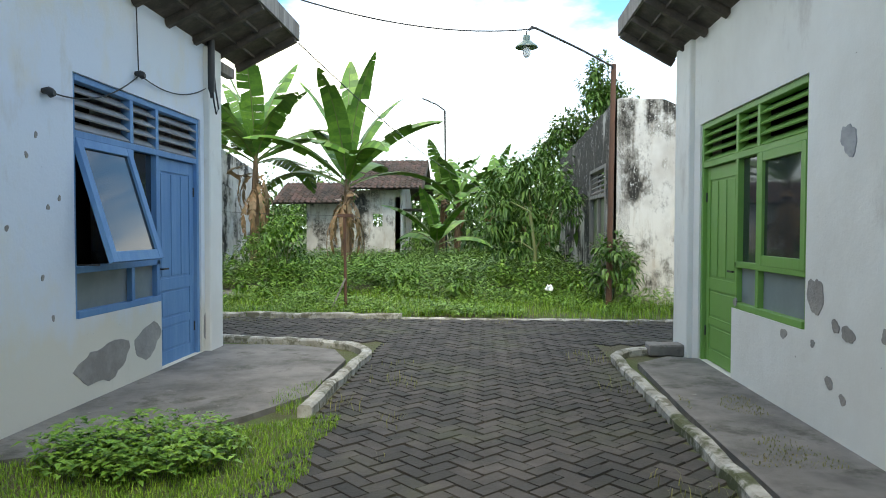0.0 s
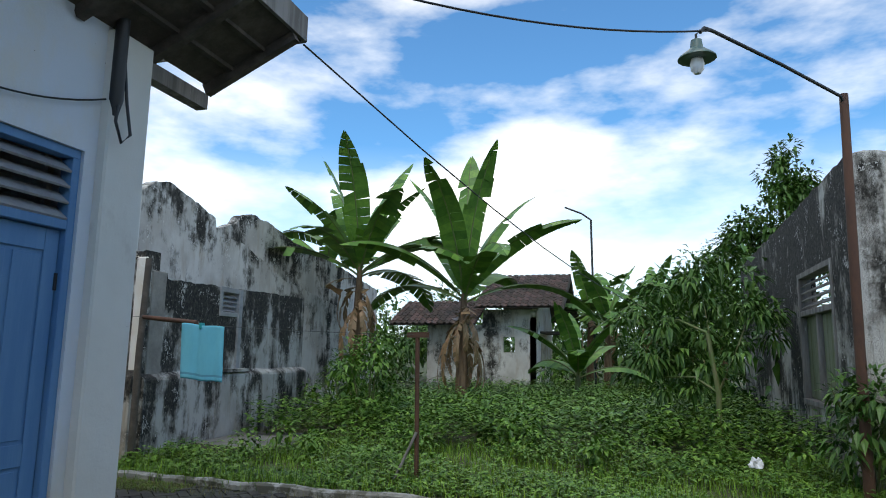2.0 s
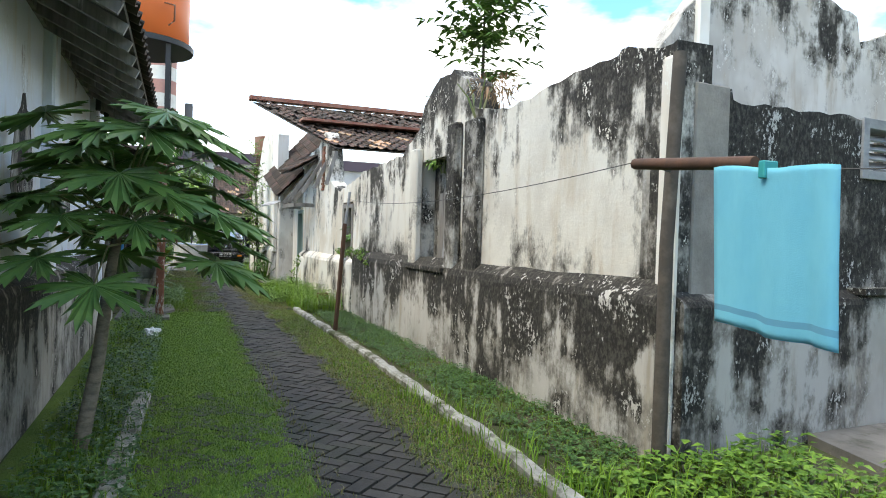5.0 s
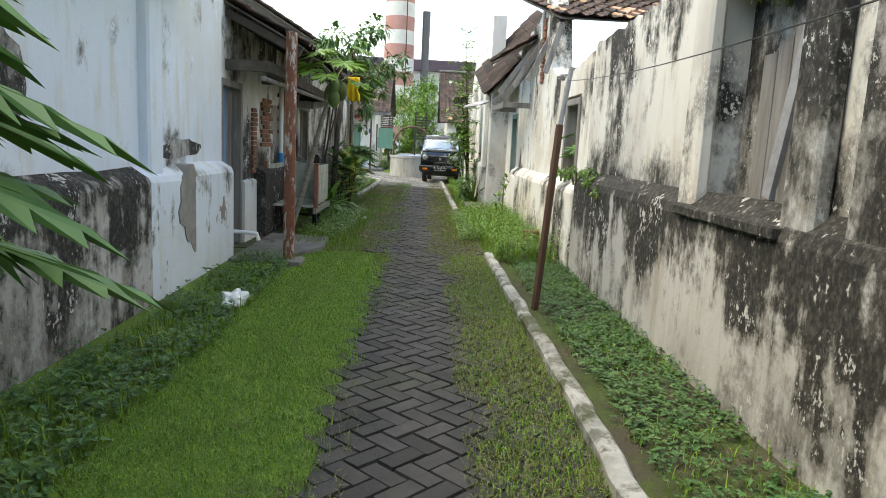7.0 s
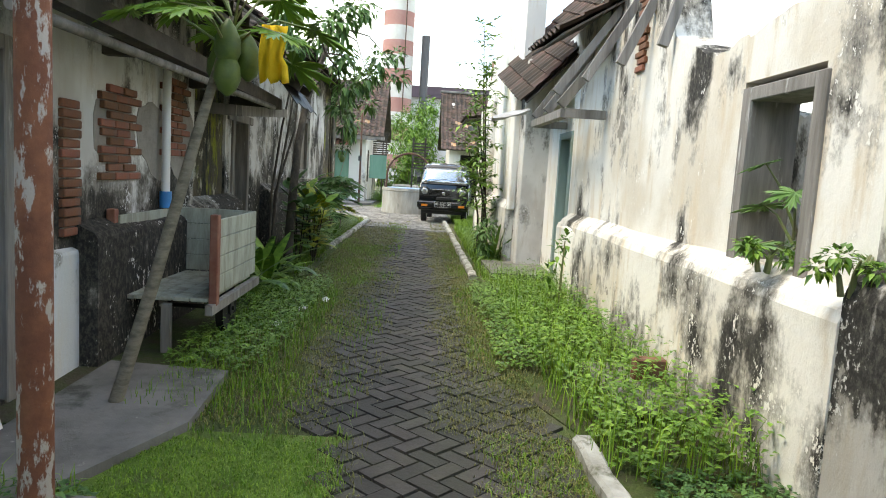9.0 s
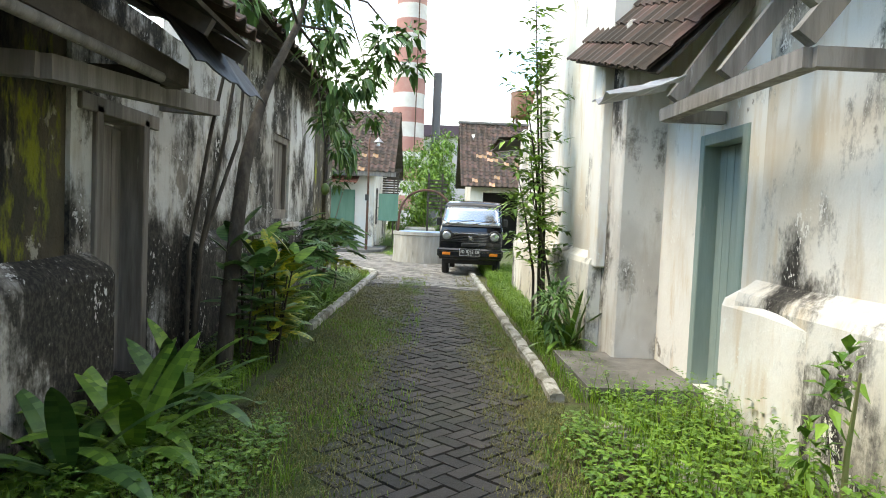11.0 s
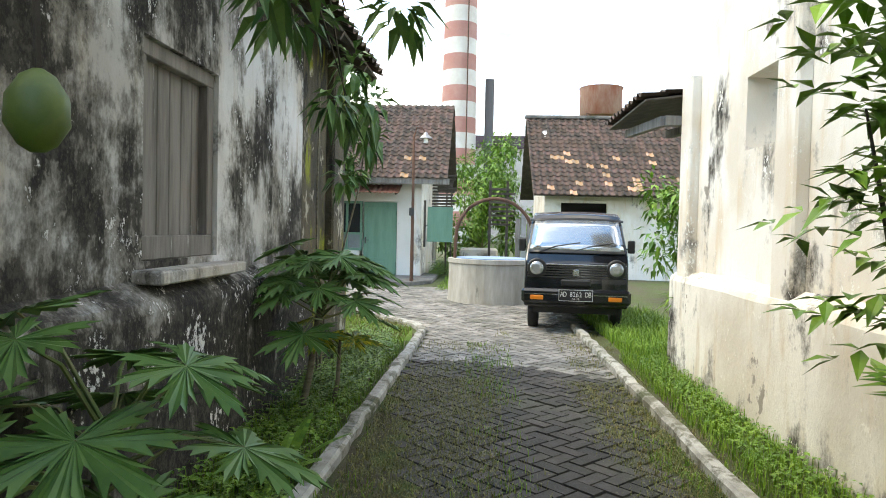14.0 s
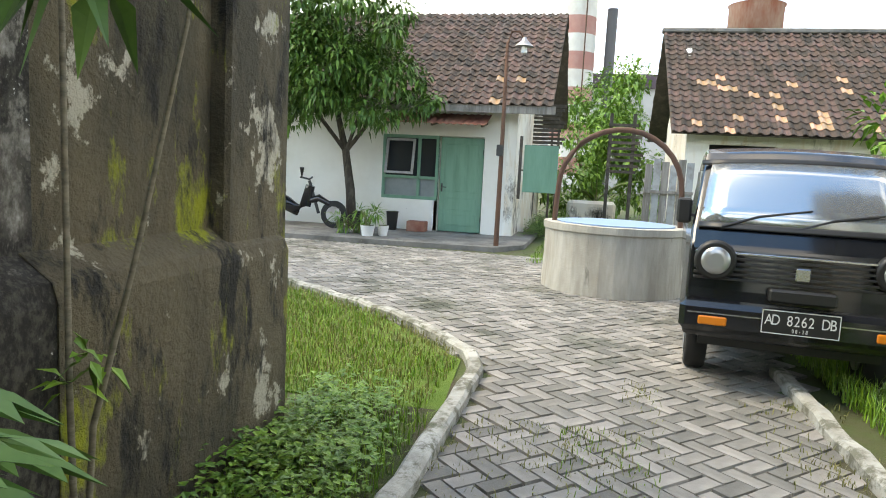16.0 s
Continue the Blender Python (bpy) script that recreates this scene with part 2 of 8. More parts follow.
MAT["paver_piece"] = mat("dark concrete paver piece", (0.20, 0.188, 0.17), 0.75, var=((0.31, 0.29, 0.26), 2.0, 0.45, 0.7), bump=[(50, 0.006)], rand=0.35)
MAT["soil"] = mat("trodden soil and moss", (0.085, 0.078, 0.045), 1.0, var=((0.07, 0.10, 0.025), 0.8, 0.4, 0.6), layers=[((0.13, 0.11, 0.07), (3, 3, 3), 0.6, 0.7, 6)], bump=[(20, 0.03)])
MAT["blue_wood"] = mat("worn blue painted wood", (0.085, 0.22, 0.42), 0.6, var=((0.13, 0.28, 0.47), (6, 6, 0.8), 0.4, 0.7), layers=[((0.30, 0.34, 0.40), (14, 14, 2), 0.68, 0.74, 7)], bump=[((40, 40, 3), 0.003)])
MAT["green_wood"] = mat("bright green painted wood", (0.14, 0.31, 0.06), 0.5, var=((0.15, 0.31, 0.07), (4, 4, 0.8), 0.4, 0.7), bump=[((40, 40, 3), 0.002)])
MAT["sea_wood"] = mat("faded sea green paint", (0.14, 0.29, 0.21), 0.6, var=((0.10, 0.23, 0.16), (5, 5, 0.8), 0.4, 0.7), layers=[((0.3, 0.33, 0.3), (9, 9, 2), 0.7, 0.76, 6)], bump=[((40, 40, 3), 0.003)])
MAT["sea_pale"] = mat("bleached grey green paint", (0.27, 0.345, 0.315), 0.7, var=((0.20, 0.275, 0.245), (5, 5, 0.8), 0.4, 0.7), layers=[((0.36, 0.37, 0.35), (9, 9, 2), 0.62, 0.7, 8)], bump=[((40, 40, 3), 0.004)])
MAT["grey_wood"] = mat("weathered grey wood", (0.26, 0.24, 0.22), 0.9, var=((0.14, 0.125, 0.11), (9, 9, 0.9), 0.4, 0.65), layers=[((0.42, 0.41, 0.39), (13, 13, 1.5), 0.62, 0.68, 6)], bump=[((50, 50, 4), 0.006)])
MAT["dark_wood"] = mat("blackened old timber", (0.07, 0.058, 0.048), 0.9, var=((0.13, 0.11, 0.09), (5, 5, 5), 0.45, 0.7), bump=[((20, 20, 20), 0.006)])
MAT["slat_grey"] = mat("grey louvre slat", (0.33, 0.33, 0.33), 0.6, var=((0.22, 0.22, 0.23), (4, 4, 8), 0.4, 0.7))
MAT["rust"] = mat("flaking rust", (0.16, 0.055, 0.03), 0.85, var=((0.26, 0.10, 0.05), 7, 0.4, 0.7), layers=[((0.42, 0.37, 0.33), (13, 13, 5), 0.53, 0.57, 8)], bump=[(40, 0.004)])
MAT["rust_pole"] = mat("brown rusted pole", (0.12, 0.055, 0.032), 0.8, var=((0.065, 0.034, 0.024), (6, 6, 2), 0.4, 0.7), bump=[(60, 0.003)])
MAT["dark_metal"] = mat("dark metal", (0.05, 0.05, 0.05), 0.5, 0.6)
MAT["zinc"] = mat("dull zinc sheet", (0.38, 0.39, 0.40), 0.45, 0.7, var=((0.22, 0.2, 0.19), 3, 0.45, 0.7), bump=[(6, 0.01)])
MAT["rust_sheet"] = mat("rusted corrugated sheet", (0.22, 0.07, 0.045), 0.7, var=((0.33, 0.17, 0.12), (3, 3, 3), 0.4, 0.7), bump=[(30, 0.003)])
MAT["tile"] = mat("old clay roof tile", (0.10, 0.062, 0.046), 0.9, var=((0.055, 0.045, 0.038), 2.2, 0.4, 0.62), layers=[((0.25, 0.22, 0.18), (7, 7, 7), 0.66, 0.72, 6)], bump=[(40, 0.004)], isle=0.45)
MAT["tile_piece"] = mat("old clay roof tile piece", (0.10, 0.062, 0.046), 0.9, var=((0.055, 0.045, 0.038), 3.2, 0.4, 0.62), bump=[(40, 0.004)], rand=0.45)
MAT["tile_new"] = mat("orange replacement tile", (0.50, 0.25, 0.10), 0.85, var=((0.42, 0.30, 0.22), 6, 0.4, 0.6), rand=0.25)
MAT["brick"] = mat("soft red brick", (0.24, 0.10, 0.055), 0.95, var=((0.20, 0.10, 0.07), 8, 0.4, 0.6), layers=[((0.10, 0.09, 0.08), (12, 12, 12), 0.62, 0.7, 5)], bump=[(50, 0.006)], rand=0.3)
MAT["pane"] = mat("dark reflecting glass", (0.02, 0.025, 0.03), 0.05, 0.0, spec=0.7)
MAT["blind"] = mat("grey frosted panel", (0.17, 0.20, 0.21), 0.35, var=((0.21, 0.24, 0.25), 2, 0.4, 0.6))
# indoor shade painted as a near-black wall colour
MAT["interior"] = mat("near-black for unlit rooms", (0.03, 0.03, 0.03), 0.9)
MAT["moss"] = mat("yellow green moss", (0.20, 0.19, 0.03), 1.0, var=((0.10, 0.10, 0.03), 8, 0.4, 0.6), bump=[(30, 0.02)])
for nm, c, c2 in (("leaf_weed", (0.080, 0.185, 0.024), (0.135, 0.265, 0.036)), ("leaf_tree", (0.044, 0.115, 0.018), (0.085, 0.18, 0.03)), ("grass", (0.115, 0.245, 0.022), (0.18, 0.32, 0.034)),
                  ("grass_dry", (0.23, 0.21, 0.075), (0.15, 0.18, 0.045)), ("leaf_papaya", (0.060, 0.150, 0.040), (0.10, 0.21, 0.05)), ("leaf_young", (0.14, 0.27, 0.03), (0.10, 0.22, 0.03)),
                  ("leaf_banana", (0.115, 0.25, 0.035), (0.07, 0.165, 0.028)), ("leaf_dark", (0.042, 0.115, 0.032), (0.07, 0.16, 0.04)), ("leaf_croton", (0.46, 0.42, 0.03), (0.13, 0.22, 0.02)), ("leaf_dry", (0.22, 0.13, 0.06), (0.30, 0.20, 0.10))):
    MAT[nm] = mat(nm.replace("_", " "), c, 0.45, var=(c2, (6, 6, 6), 0.35, 0.65), isle=0.35, spec=0.35)
    pb = MAT[nm].node_tree.nodes["Principled BSDF"]
    pb.inputs["Subsurface Weight"].default_value = 0.0
MAT["lawn"] = mat("short green moss lawn", (0.095, 0.17, 0.020), 1.0, var=((0.135, 0.215, 0.032), 3, 0.4, 0.6), layers=[((0.085, 0.085, 0.035), (1.3, 1.3, 1.3), 0.52, 0.66, 9)], bump=[(60, 0.03)])
# yellow veins along the croton blades
cn, cl2 = MAT["leaf_croton"].node_tree.nodes, MAT["leaf_croton"].node_tree.links
vein = cn.new("ShaderNodeTexNoise")
vein.inputs["Scale"].default_value, vein.inputs["Detail"].default_value = 38.0, 3.0
vr = cn.new("ShaderNodeMapRange")
vr.inputs[1].default_value, vr.inputs[2].default_value = 0.52, 0.58
vm = cn.new("ShaderNodeMix")
vm.data_type = "RGBA"
vm.inputs[7].default_value = (0.10, 0.20, 0.02, 1)
cl2.new(cn.new("ShaderNodeTexCoord").outputs["Object"], vein.inputs["Vector"])
cl2.new(vein.outputs[0], vr.inputs[0])
cl2.new(vr.outputs[0], vm.inputs[0])
base_in = cn["Principled BSDF"].inputs["Base Color"]
cl2.new(base_in.links[0].from_socket, vm.inputs[6])
cl2.new(vm.outputs[2], base_in)
MAT["verge"] = mat("mossy lawn floor", (0.045, 0.064, 0.014), 1.0, var=((0.068, 0.098, 0.02), 5, 0.4, 0.6), layers=[((0.075, 0.062, 0.038), (1.6, 1.6, 1.6), 0.46, 0.6, 9)], bump=[(35, 0.03)])
MAT["bark"] = mat("grey brown bark", (0.042, 0.034, 0.026), 0.95, var=((0.095, 0.082, 0.065), (9, 9, 3), 0.45, 0.65), bump=[(30, 0.01)])
MAT["papaya_bark"] = mat("ringed grey tan papaya bark", (0.24, 0.21, 0.16), 0.9, var=((0.13, 0.115, 0.085), (9, 9, 22), 0.42, 0.62), bump=[((20, 20, 60), 0.006)])
MAT["stalk"] = mat("green stalk", (0.11, 0.17, 0.045), 0.6, var=((0.16, 0.16, 0.07), (9, 9, 3), 0.4, 0.6))
MAT["dry_sheath"] = mat("dry banana sheath", (0.24, 0.15, 0.085), 0.95, var=((0.12, 0.075, 0.045), (12, 12, 2), 0.4, 0.65), bump=[((30, 30, 3), 0.02)])
MAT["towel"] = mat("sky blue terry towel", (0.17, 0.60, 0.76), 0.95, var=((0.14, 0.53, 0.70), (5, 5, 2), 0.4, 0.7), bump=[(220, 0.004)])
MAT["orange_tank"] = mat("orange plastic", (0.80, 0.16, 0.03), 0.4)
MAT["black_paint"] = mat("glossy black car paint", (0.010, 0.011, 0.014), 0.12, 0.0, var=((0.016, 0.018, 0.022), 3, 0.4, 0.7), spec=0.7)
MAT["black_plastic"] = mat("black plastic", (0.012, 0.012, 0.012), 0.45)
MAT["rubber"] = mat("tyre rubber", (0.02, 0.02, 0.02), 0.9)
MAT["chrome"] = mat("dull chrome", (0.55, 0.55, 0.56), 0.25, 1.0)
MAT["amber"] = mat("amber lens", (0.75, 0.22, 0.02), 0.3)
MAT["white_plastic"] = mat("white plastic", (0.75, 0.75, 0.74), 0.4)
MAT["lens"] = mat("headlamp glass", (0.45, 0.46, 0.46), 0.08, 0.6, bump=[(60, 0.002)])
# pale blue-grey base paints in the sky's reflection on the glass
MAT["windscreen"] = mat("glass tinted with sky reflection", (0.44, 0.47, 0.49), 0.14, 0.75, spec=1.0)
MAT["cloth_yellow"] = mat("yellow cloth", (0.75, 0.48, 0.02), 0.9, bump=[(60, 0.004)])
MAT["chim_red"] = mat("faded red paint on brick", (0.42, 0.20, 0.17), 0.9, var=((0.47, 0.27, 0.23), 0.5, 0.4, 0.7))
MAT["chim_white"] = mat("faded white paint on brick", (0.66, 0.64, 0.60), 0.9, var=((0.55, 0.5, 0.46), 0.5, 0.4, 0.7))
MAT["fruit"] = mat("green papaya skin", (0.065, 0.11, 0.022), 0.5, var=((0.10, 0.15, 0.03), 9, 0.4, 0.6))


# ---- geometry helpers ----
BASE = {}


def thing(name, at, label, category, group="", kind=""):
    e = new(name)
    e.location = at
    e.empty_display_size = 0.1
    BASE[e] = Vector(at)
    return tagged(e, label, category, group, kind)


def part(name, bm, material, parent=None, label="", smooth=False):
    """One bmesh, in world coordinates, as one mesh object."""
    at = Vector((0, 0, 0))
    top = parent
    while top is not None:
        at = BASE.get(top, at)
        top = top.parent
    if at.length:
        bmesh.ops.translate(bm, verts=bm.verts, vec=-at)
    me = bpy.data.meshes.new(name)
    bm.to_mesh(me)
    bm.free()
    for mm in material if isinstance(material, (list, tuple)) else [material]:
        me.materials.append(mm)
    if smooth:
        for p in me.polygons:
            p.use_smooth = True
    ob = new(name, me)
    ob.parent = parent
    if label:
        ob["label"] = label
    return ob


def raw(name, verts, faces, material, parent=None, smooth=False):
    at = Vector((0, 0, 0))
    top = parent
    while top is not None:
        at = BASE.get(top, at)
        top = top.parent
    me = bpy.data.meshes.new(name)
    verts = np.asarray(verts, dtype=float) - np.array(at)
    me.from_pydata(verts.tolist(), [], faces.tolist() if isinstance(faces, np.ndarray) else faces)
    me.materials.append(material)
    if smooth:
        me.polygons.foreach_set("use_smooth", [True] * len(me.polygons))
    ob = new(name, me)
    ob.parent = parent
    return ob


def structure(ob, label, category):
    return tagged(ob, label, category, "", "structure")


def box(bm, x0, x1, y0, y1, z0, z1, bevel=0.0):
    r = bmesh.ops.create_cube(bm, size=1.0)
    vs = r["verts"]
    for v in vs:
        v.co = Vector(((x0 + x1) / 2 + v.co.x * (x1 - x0), (y0 + y1) / 2 + v.co.y * (y1 - y0), (z0 + z1) / 2 + v.co.z * (z1 - z0)))
    if bevel:
        es = list({e for v in vs for e in v.link_edges})
        bmesh.ops.bevel(bm, geom=es, offset=bevel, segments=1, affect="EDGES")
    return vs


def bx(*a, **k):
    bm = bmesh.new()
    box(bm, *a, **k)
    return bm


def beam(bm, p, q, w, h):
    """A timber of section w x h from p to q."""
    p, q = Vector(p), Vector(q)
    d = q - p
    side = d.cross(Vector((0, 0, 1)))
    side = side.normalized() if side.length > 1e-5 else Vector((1, 0, 0))
    up = side.cross(d).normalized()
    vs = [bm.verts.new(o + side * a * w / 2 + up * b * h / 2) for o in (p, q) for a, b in ((-1, -1), (1, -1), (1, 1), (-1, 1))]
    for f in ((0, 1, 2, 3), (7, 6, 5, 4), (0, 4, 5, 1), (1, 5, 6, 2), (2, 6, 7, 3), (3, 7, 4, 0)):
        bm.faces.new([vs[i] for i in f])


def bmbeam(*a):
    bm = bmesh.new()
    beam(bm, *a)
    return bm


def tube(bm, pts, radii, n=8, cap=True):
    pts = [Vector(p) for p in pts]
    if not isinstance(radii, (list, tuple)):
        radii = [radii] * len(pts)
    rings = []
    for i, p in enumerate(pts):
        d = (pts[min(i + 1, len(pts) - 1)] - pts[max(i - 1, 0)]).normalized()
        s = d.cross(Vector((0.31, 0.83, 0.2) if abs(d.z) > 0.8 else (0, 0, 1))).normalized()
        u = s.cross(d)
        rings.append([bm.verts.new(p + (s * math.cos(a) + u * math.sin(a)) * radii[i]) for a in (2 * math.pi * k / n for k in range(n))])
    for a, b in zip(rings, rings[1:]):
        for k in range(n):
            f = bm.faces.new((a[k], a[(k + 1) % n], b[(k + 1) % n], b[k]))
            f.smooth = n > 5
    if cap:
        bm.faces.new([bm.verts.new(v.co) for v in rings[0][::-1]])
        bm.faces.new([bm.verts.new(v.co) for v in rings[-1]])


def bmtube(*a, **k):
    bm = bmesh.new()
    tube(bm, *a, **k)
    return bm


def wall(name, p, q, thick, top, material, openings=(), bottom=-0.1, step=0.25, rough=0.0, label="", seed=1, holes_out=True):
    """A wall from p to q (plan points; its outer face lies on that line, its body to the left of it). top: a height or (s, z) points.
    openings: (s0, s1, z0, z1)."""
    rnd = random.Random(seed)
    p, q = Vector((*p, 0)), Vector((*q, 0))
    d = q - p
    length = d.length
    d.normalize()
    nrm = Vector((-d.y, d.x, 0))
    prof = [(0, top), (length, top)] if not isinstance(top, (list, tuple)) else top
    cuts = {0.0, length}
    s = step
    while s < length - 0.02:
        cuts.add(round(s, 3))
        s += step
    for o in openings:
        cuts.update((o[0], o[1]))
    for a, _ in prof:
        if 0 < a < length:
            cuts.add(a)
    cuts = sorted(cuts)
    cuts = [c for i, c in enumerate(cuts) if i == 0 or c - cuts[i - 1] > 0.004]
    tops = []
    for c in cuts:
        z = float(np.interp(c, [a for a, _ in prof], [b for _, b in prof]))
        tops.append(z + rnd.uniform(-rough, rough * 0.5))
    zc = sorted({bottom, *(o[2] for o in openings), *(o[3] for o in openings)})
    zc = [z for z in zc if z < min(tops) - 0.02]
    bm = bmesh.new()
    vert = {}
    def v(i, k, back):
        key = (i, k, back)
        if key not in vert:
            z = zc[k] if k < len(zc) else tops[i]
            vert[key] = bm.verts.new(p + d * cuts[i] + nrm * (thick if back else 0) + Vector((0, 0, z)))
        return vert[key]
    nz, ns = len(zc), len(cuts) - 1
    def solid(i, k):
        if not (0 <= i < ns and 0 <= k < nz):
            return False
        s, z = (cuts[i] + cuts[i + 1]) / 2, (zc[k] + (zc[k + 1] if k + 1 < nz else zc[k] + 0.04)) / 2
        return not any(o[0] < s < o[1] and o[2] < z < o[3] for o in openings)
    for i in range(ns):
        for k in range(nz):
            if not solid(i, k):
                continue
            bm.faces.new((v(i, k, 0), v(i + 1, k, 0), v(i + 1, k + 1, 0), v(i, k + 1, 0)))
            bm.faces.new((v(i, k, 1), v(i, k + 1, 1), v(i + 1, k + 1, 1), v(i + 1, k, 1)))
            if not solid(i - 1, k):
                bm.faces.new((v(i, k, 0), v(i, k + 1, 0), v(i, k + 1, 1), v(i, k, 1)))
            if not solid(i + 1, k):
                bm.faces.new((v(i + 1, k, 0), v(i + 1, k, 1), v(i + 1, k + 1, 1), v(i + 1, k + 1, 0)))
            if not solid(i, k + 1):
                bm.faces.new((v(i, k + 1, 0), v(i + 1, k + 1, 0), v(i + 1, k + 1, 1), v(i, k + 1, 1)))
            if not solid(i, k - 1):
                bm.faces.new((v(i, k, 0), v(i, k, 1), v(i + 1, k, 1), v(i + 1, k, 0)))
    return structure(part(name, bm, material), label or "old plastered masonry wall", "wall")


def ledge(name, p, q, depth, z0, z1, slope, material, label="projecting plastered wall plinth"):
    """A plinth that projects by depth from the face p-q (body to its left), with a sloping top that falls by slope."""
    p, q = Vector((*p, 0)), Vector((*q, 0))
    n = max(2, int((q - p).length / 0.5))
    d = (q - p).normalized()
    out = Vector((d.y, -d.x, 0))
    rnd = random.Random(int(p.x * 7 + p.y))
    bm = bmesh.new()
    rows = []
    for i in range(n + 1):
        o = p.lerp(q, i / n)
        j = rnd.uniform(-0.012, 0.012)
        rows.append([bm.verts.new(o + out * a + Vector((0, 0, z))) for a, z in ((0, z0), (depth + j, z0), (depth + j, z1 - slope + j), (depth * 0.85 + j, z1 - slope * 0.6), (0, z1 + j))])
    for a, b in zip(rows, rows[1:]):
        for k in range(4):
            bm.faces.new((a[k], b[k], b[k + 1], a[k + 1]))
    for r in (rows[0][::-1], rows[-1]):
        bm.faces.new(r)
    bmesh.ops.recalc_face_normals(bm, faces=bm.faces)
    return structure(part(name, bm, material), label, "plinth")


# ---- ground, road and kerbs ----
bm = bmesh.new()
vs = [bm.verts.new(c) for c in ((-900, -900, -0.012), (900, -900, -0.012), (900, 900, -0.012), (-900, 900, -0.012))]
bm.faces.new(vs)
structure(part("ground", bm, MAT["soil"]), "mossy trodden soil ground", "ground")


def road_here(x, y):
    """Where pavers lie."""
    if -1.28 < x < 1.32 and -5 < y < 10.3:
        return True
    if -9 < x < 9 and 8.25 < y < 10.35:
        return True
    if -34 < x <= -4:
        edge = 0.07 * noise.noise(Vector((x * 2.3, y * 0.5, 0)))
        lo = float(np.interp(x, [-27.5, -24.5, -15.5, -15.2, -6.5, -4.0], [8.3, 8.85, 9.0, 9.3, 9.3, 8.3])) + edge
        hi = float(np.interp(x, [-28, -25, -17, -15.5], [10.4, 10.2, 10.15, 10.55])) + edge
        if lo < y < hi:
            return True
    return -37.9 < x < -31.2 and -6 < y < 10.6 and not (x > -35 and corner_lawn(x, y))


def pavers():
    w, c, s = 0.107, math.cos(math.pi / 4), math.sin(math.pi / 4)
    rnd = random.Random(5)
    me = None
    near = []
    verts, faces, verts2, faces2 = [], [], [], []
    def brick(cx, cy, ang, hz, out, fac):
        lx, ly, g = w - 0.003, w / 2 - 0.003, 0.005
        ca, sa = math.cos(ang), math.sin(ang)
        b = len(out)
        tx, ty = rnd.uniform(-0.012, 0.012), rnd.uniform(-0.012, 0.012)
        for ex, ey, z in ((lx, ly, -0.03), (lx - g, ly - g, hz)):
            for u, v in ((-ex, -ey), (ex, -ey), (ex, ey), (-ex, ey)):
                out.append((cx + u * ca - v * sa, cy + u * sa + v * ca, z + (u * tx + v * ty if z > -0.02 else 0)))
        fac.append((b + 4, b + 5, b + 6, b + 7))
        for k in range(4):
            fac.append((b + k, b + (k + 1) % 4, b + 4 + (k + 1) % 4, b + 4 + k))
    for i in range(-520, 260):
        for j in range(-130, 110):
            # lattice (1,1), (2,-2) in brick widths, turned by 45 degrees
            gx, gy = i * 1 + j * 2, i * 1 - j * 2
            for hx, hy, ang in ((1.0, 0.5, 0.0), (3.5, 1.0, math.pi / 2)):
                px, py = (gx + hx) * w, (gy + hy) * w
                x, y = px * c - py * s, px * s + py * c
                if not (-38 < x < 9 and -6 < y < 11) or not road_here(x, y):
                    continue
                hz = rnd.uniform(-0.001, 0.008)
                if -31.4 < x < -29.2 and 8.35 < y < 10.55:
                    near.append((x, y, ang + math.pi / 4, hz))
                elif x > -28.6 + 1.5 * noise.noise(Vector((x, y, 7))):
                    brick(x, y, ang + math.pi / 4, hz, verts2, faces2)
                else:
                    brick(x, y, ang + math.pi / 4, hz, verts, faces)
    tagged(raw("road", verts2, faces2, MAT["paver_dark"]), "near-black herringbone pavers of the lane", "paved road", "", "structure")
    road = raw("road", verts, faces, MAT["paver"])
    tagged(road, "dark grey concrete pavers laid in herringbone", "paved road", "", "structure")
    v1, f1 = [], []
    rnd = random.Random(9)
    brick(0, 0, 0.0, 0.006, v1, f1)
    me = bpy.data.meshes.new("paver")
    me.from_pydata(v1, [], f1)
    me.materials.append(MAT["paver_piece"])
    for x, y, ang, hz in near[:300]:
        o = new("paver", me)
        o.parent = road
        o.matrix_basis = pose(x, y, hz - 0.006, rnd.uniform(-0.7, 0.7), rnd.uniform(-0.7, 0.7), math.degrees(ang))
    v2, f2 = [], []
    for x, y, ang, hz in near[300:]:
        brick(x, y, ang, hz, v2, f2)
    if v2:
        tagged(raw("paver", v2, f2, MAT["paver"], road), kind="stuff")


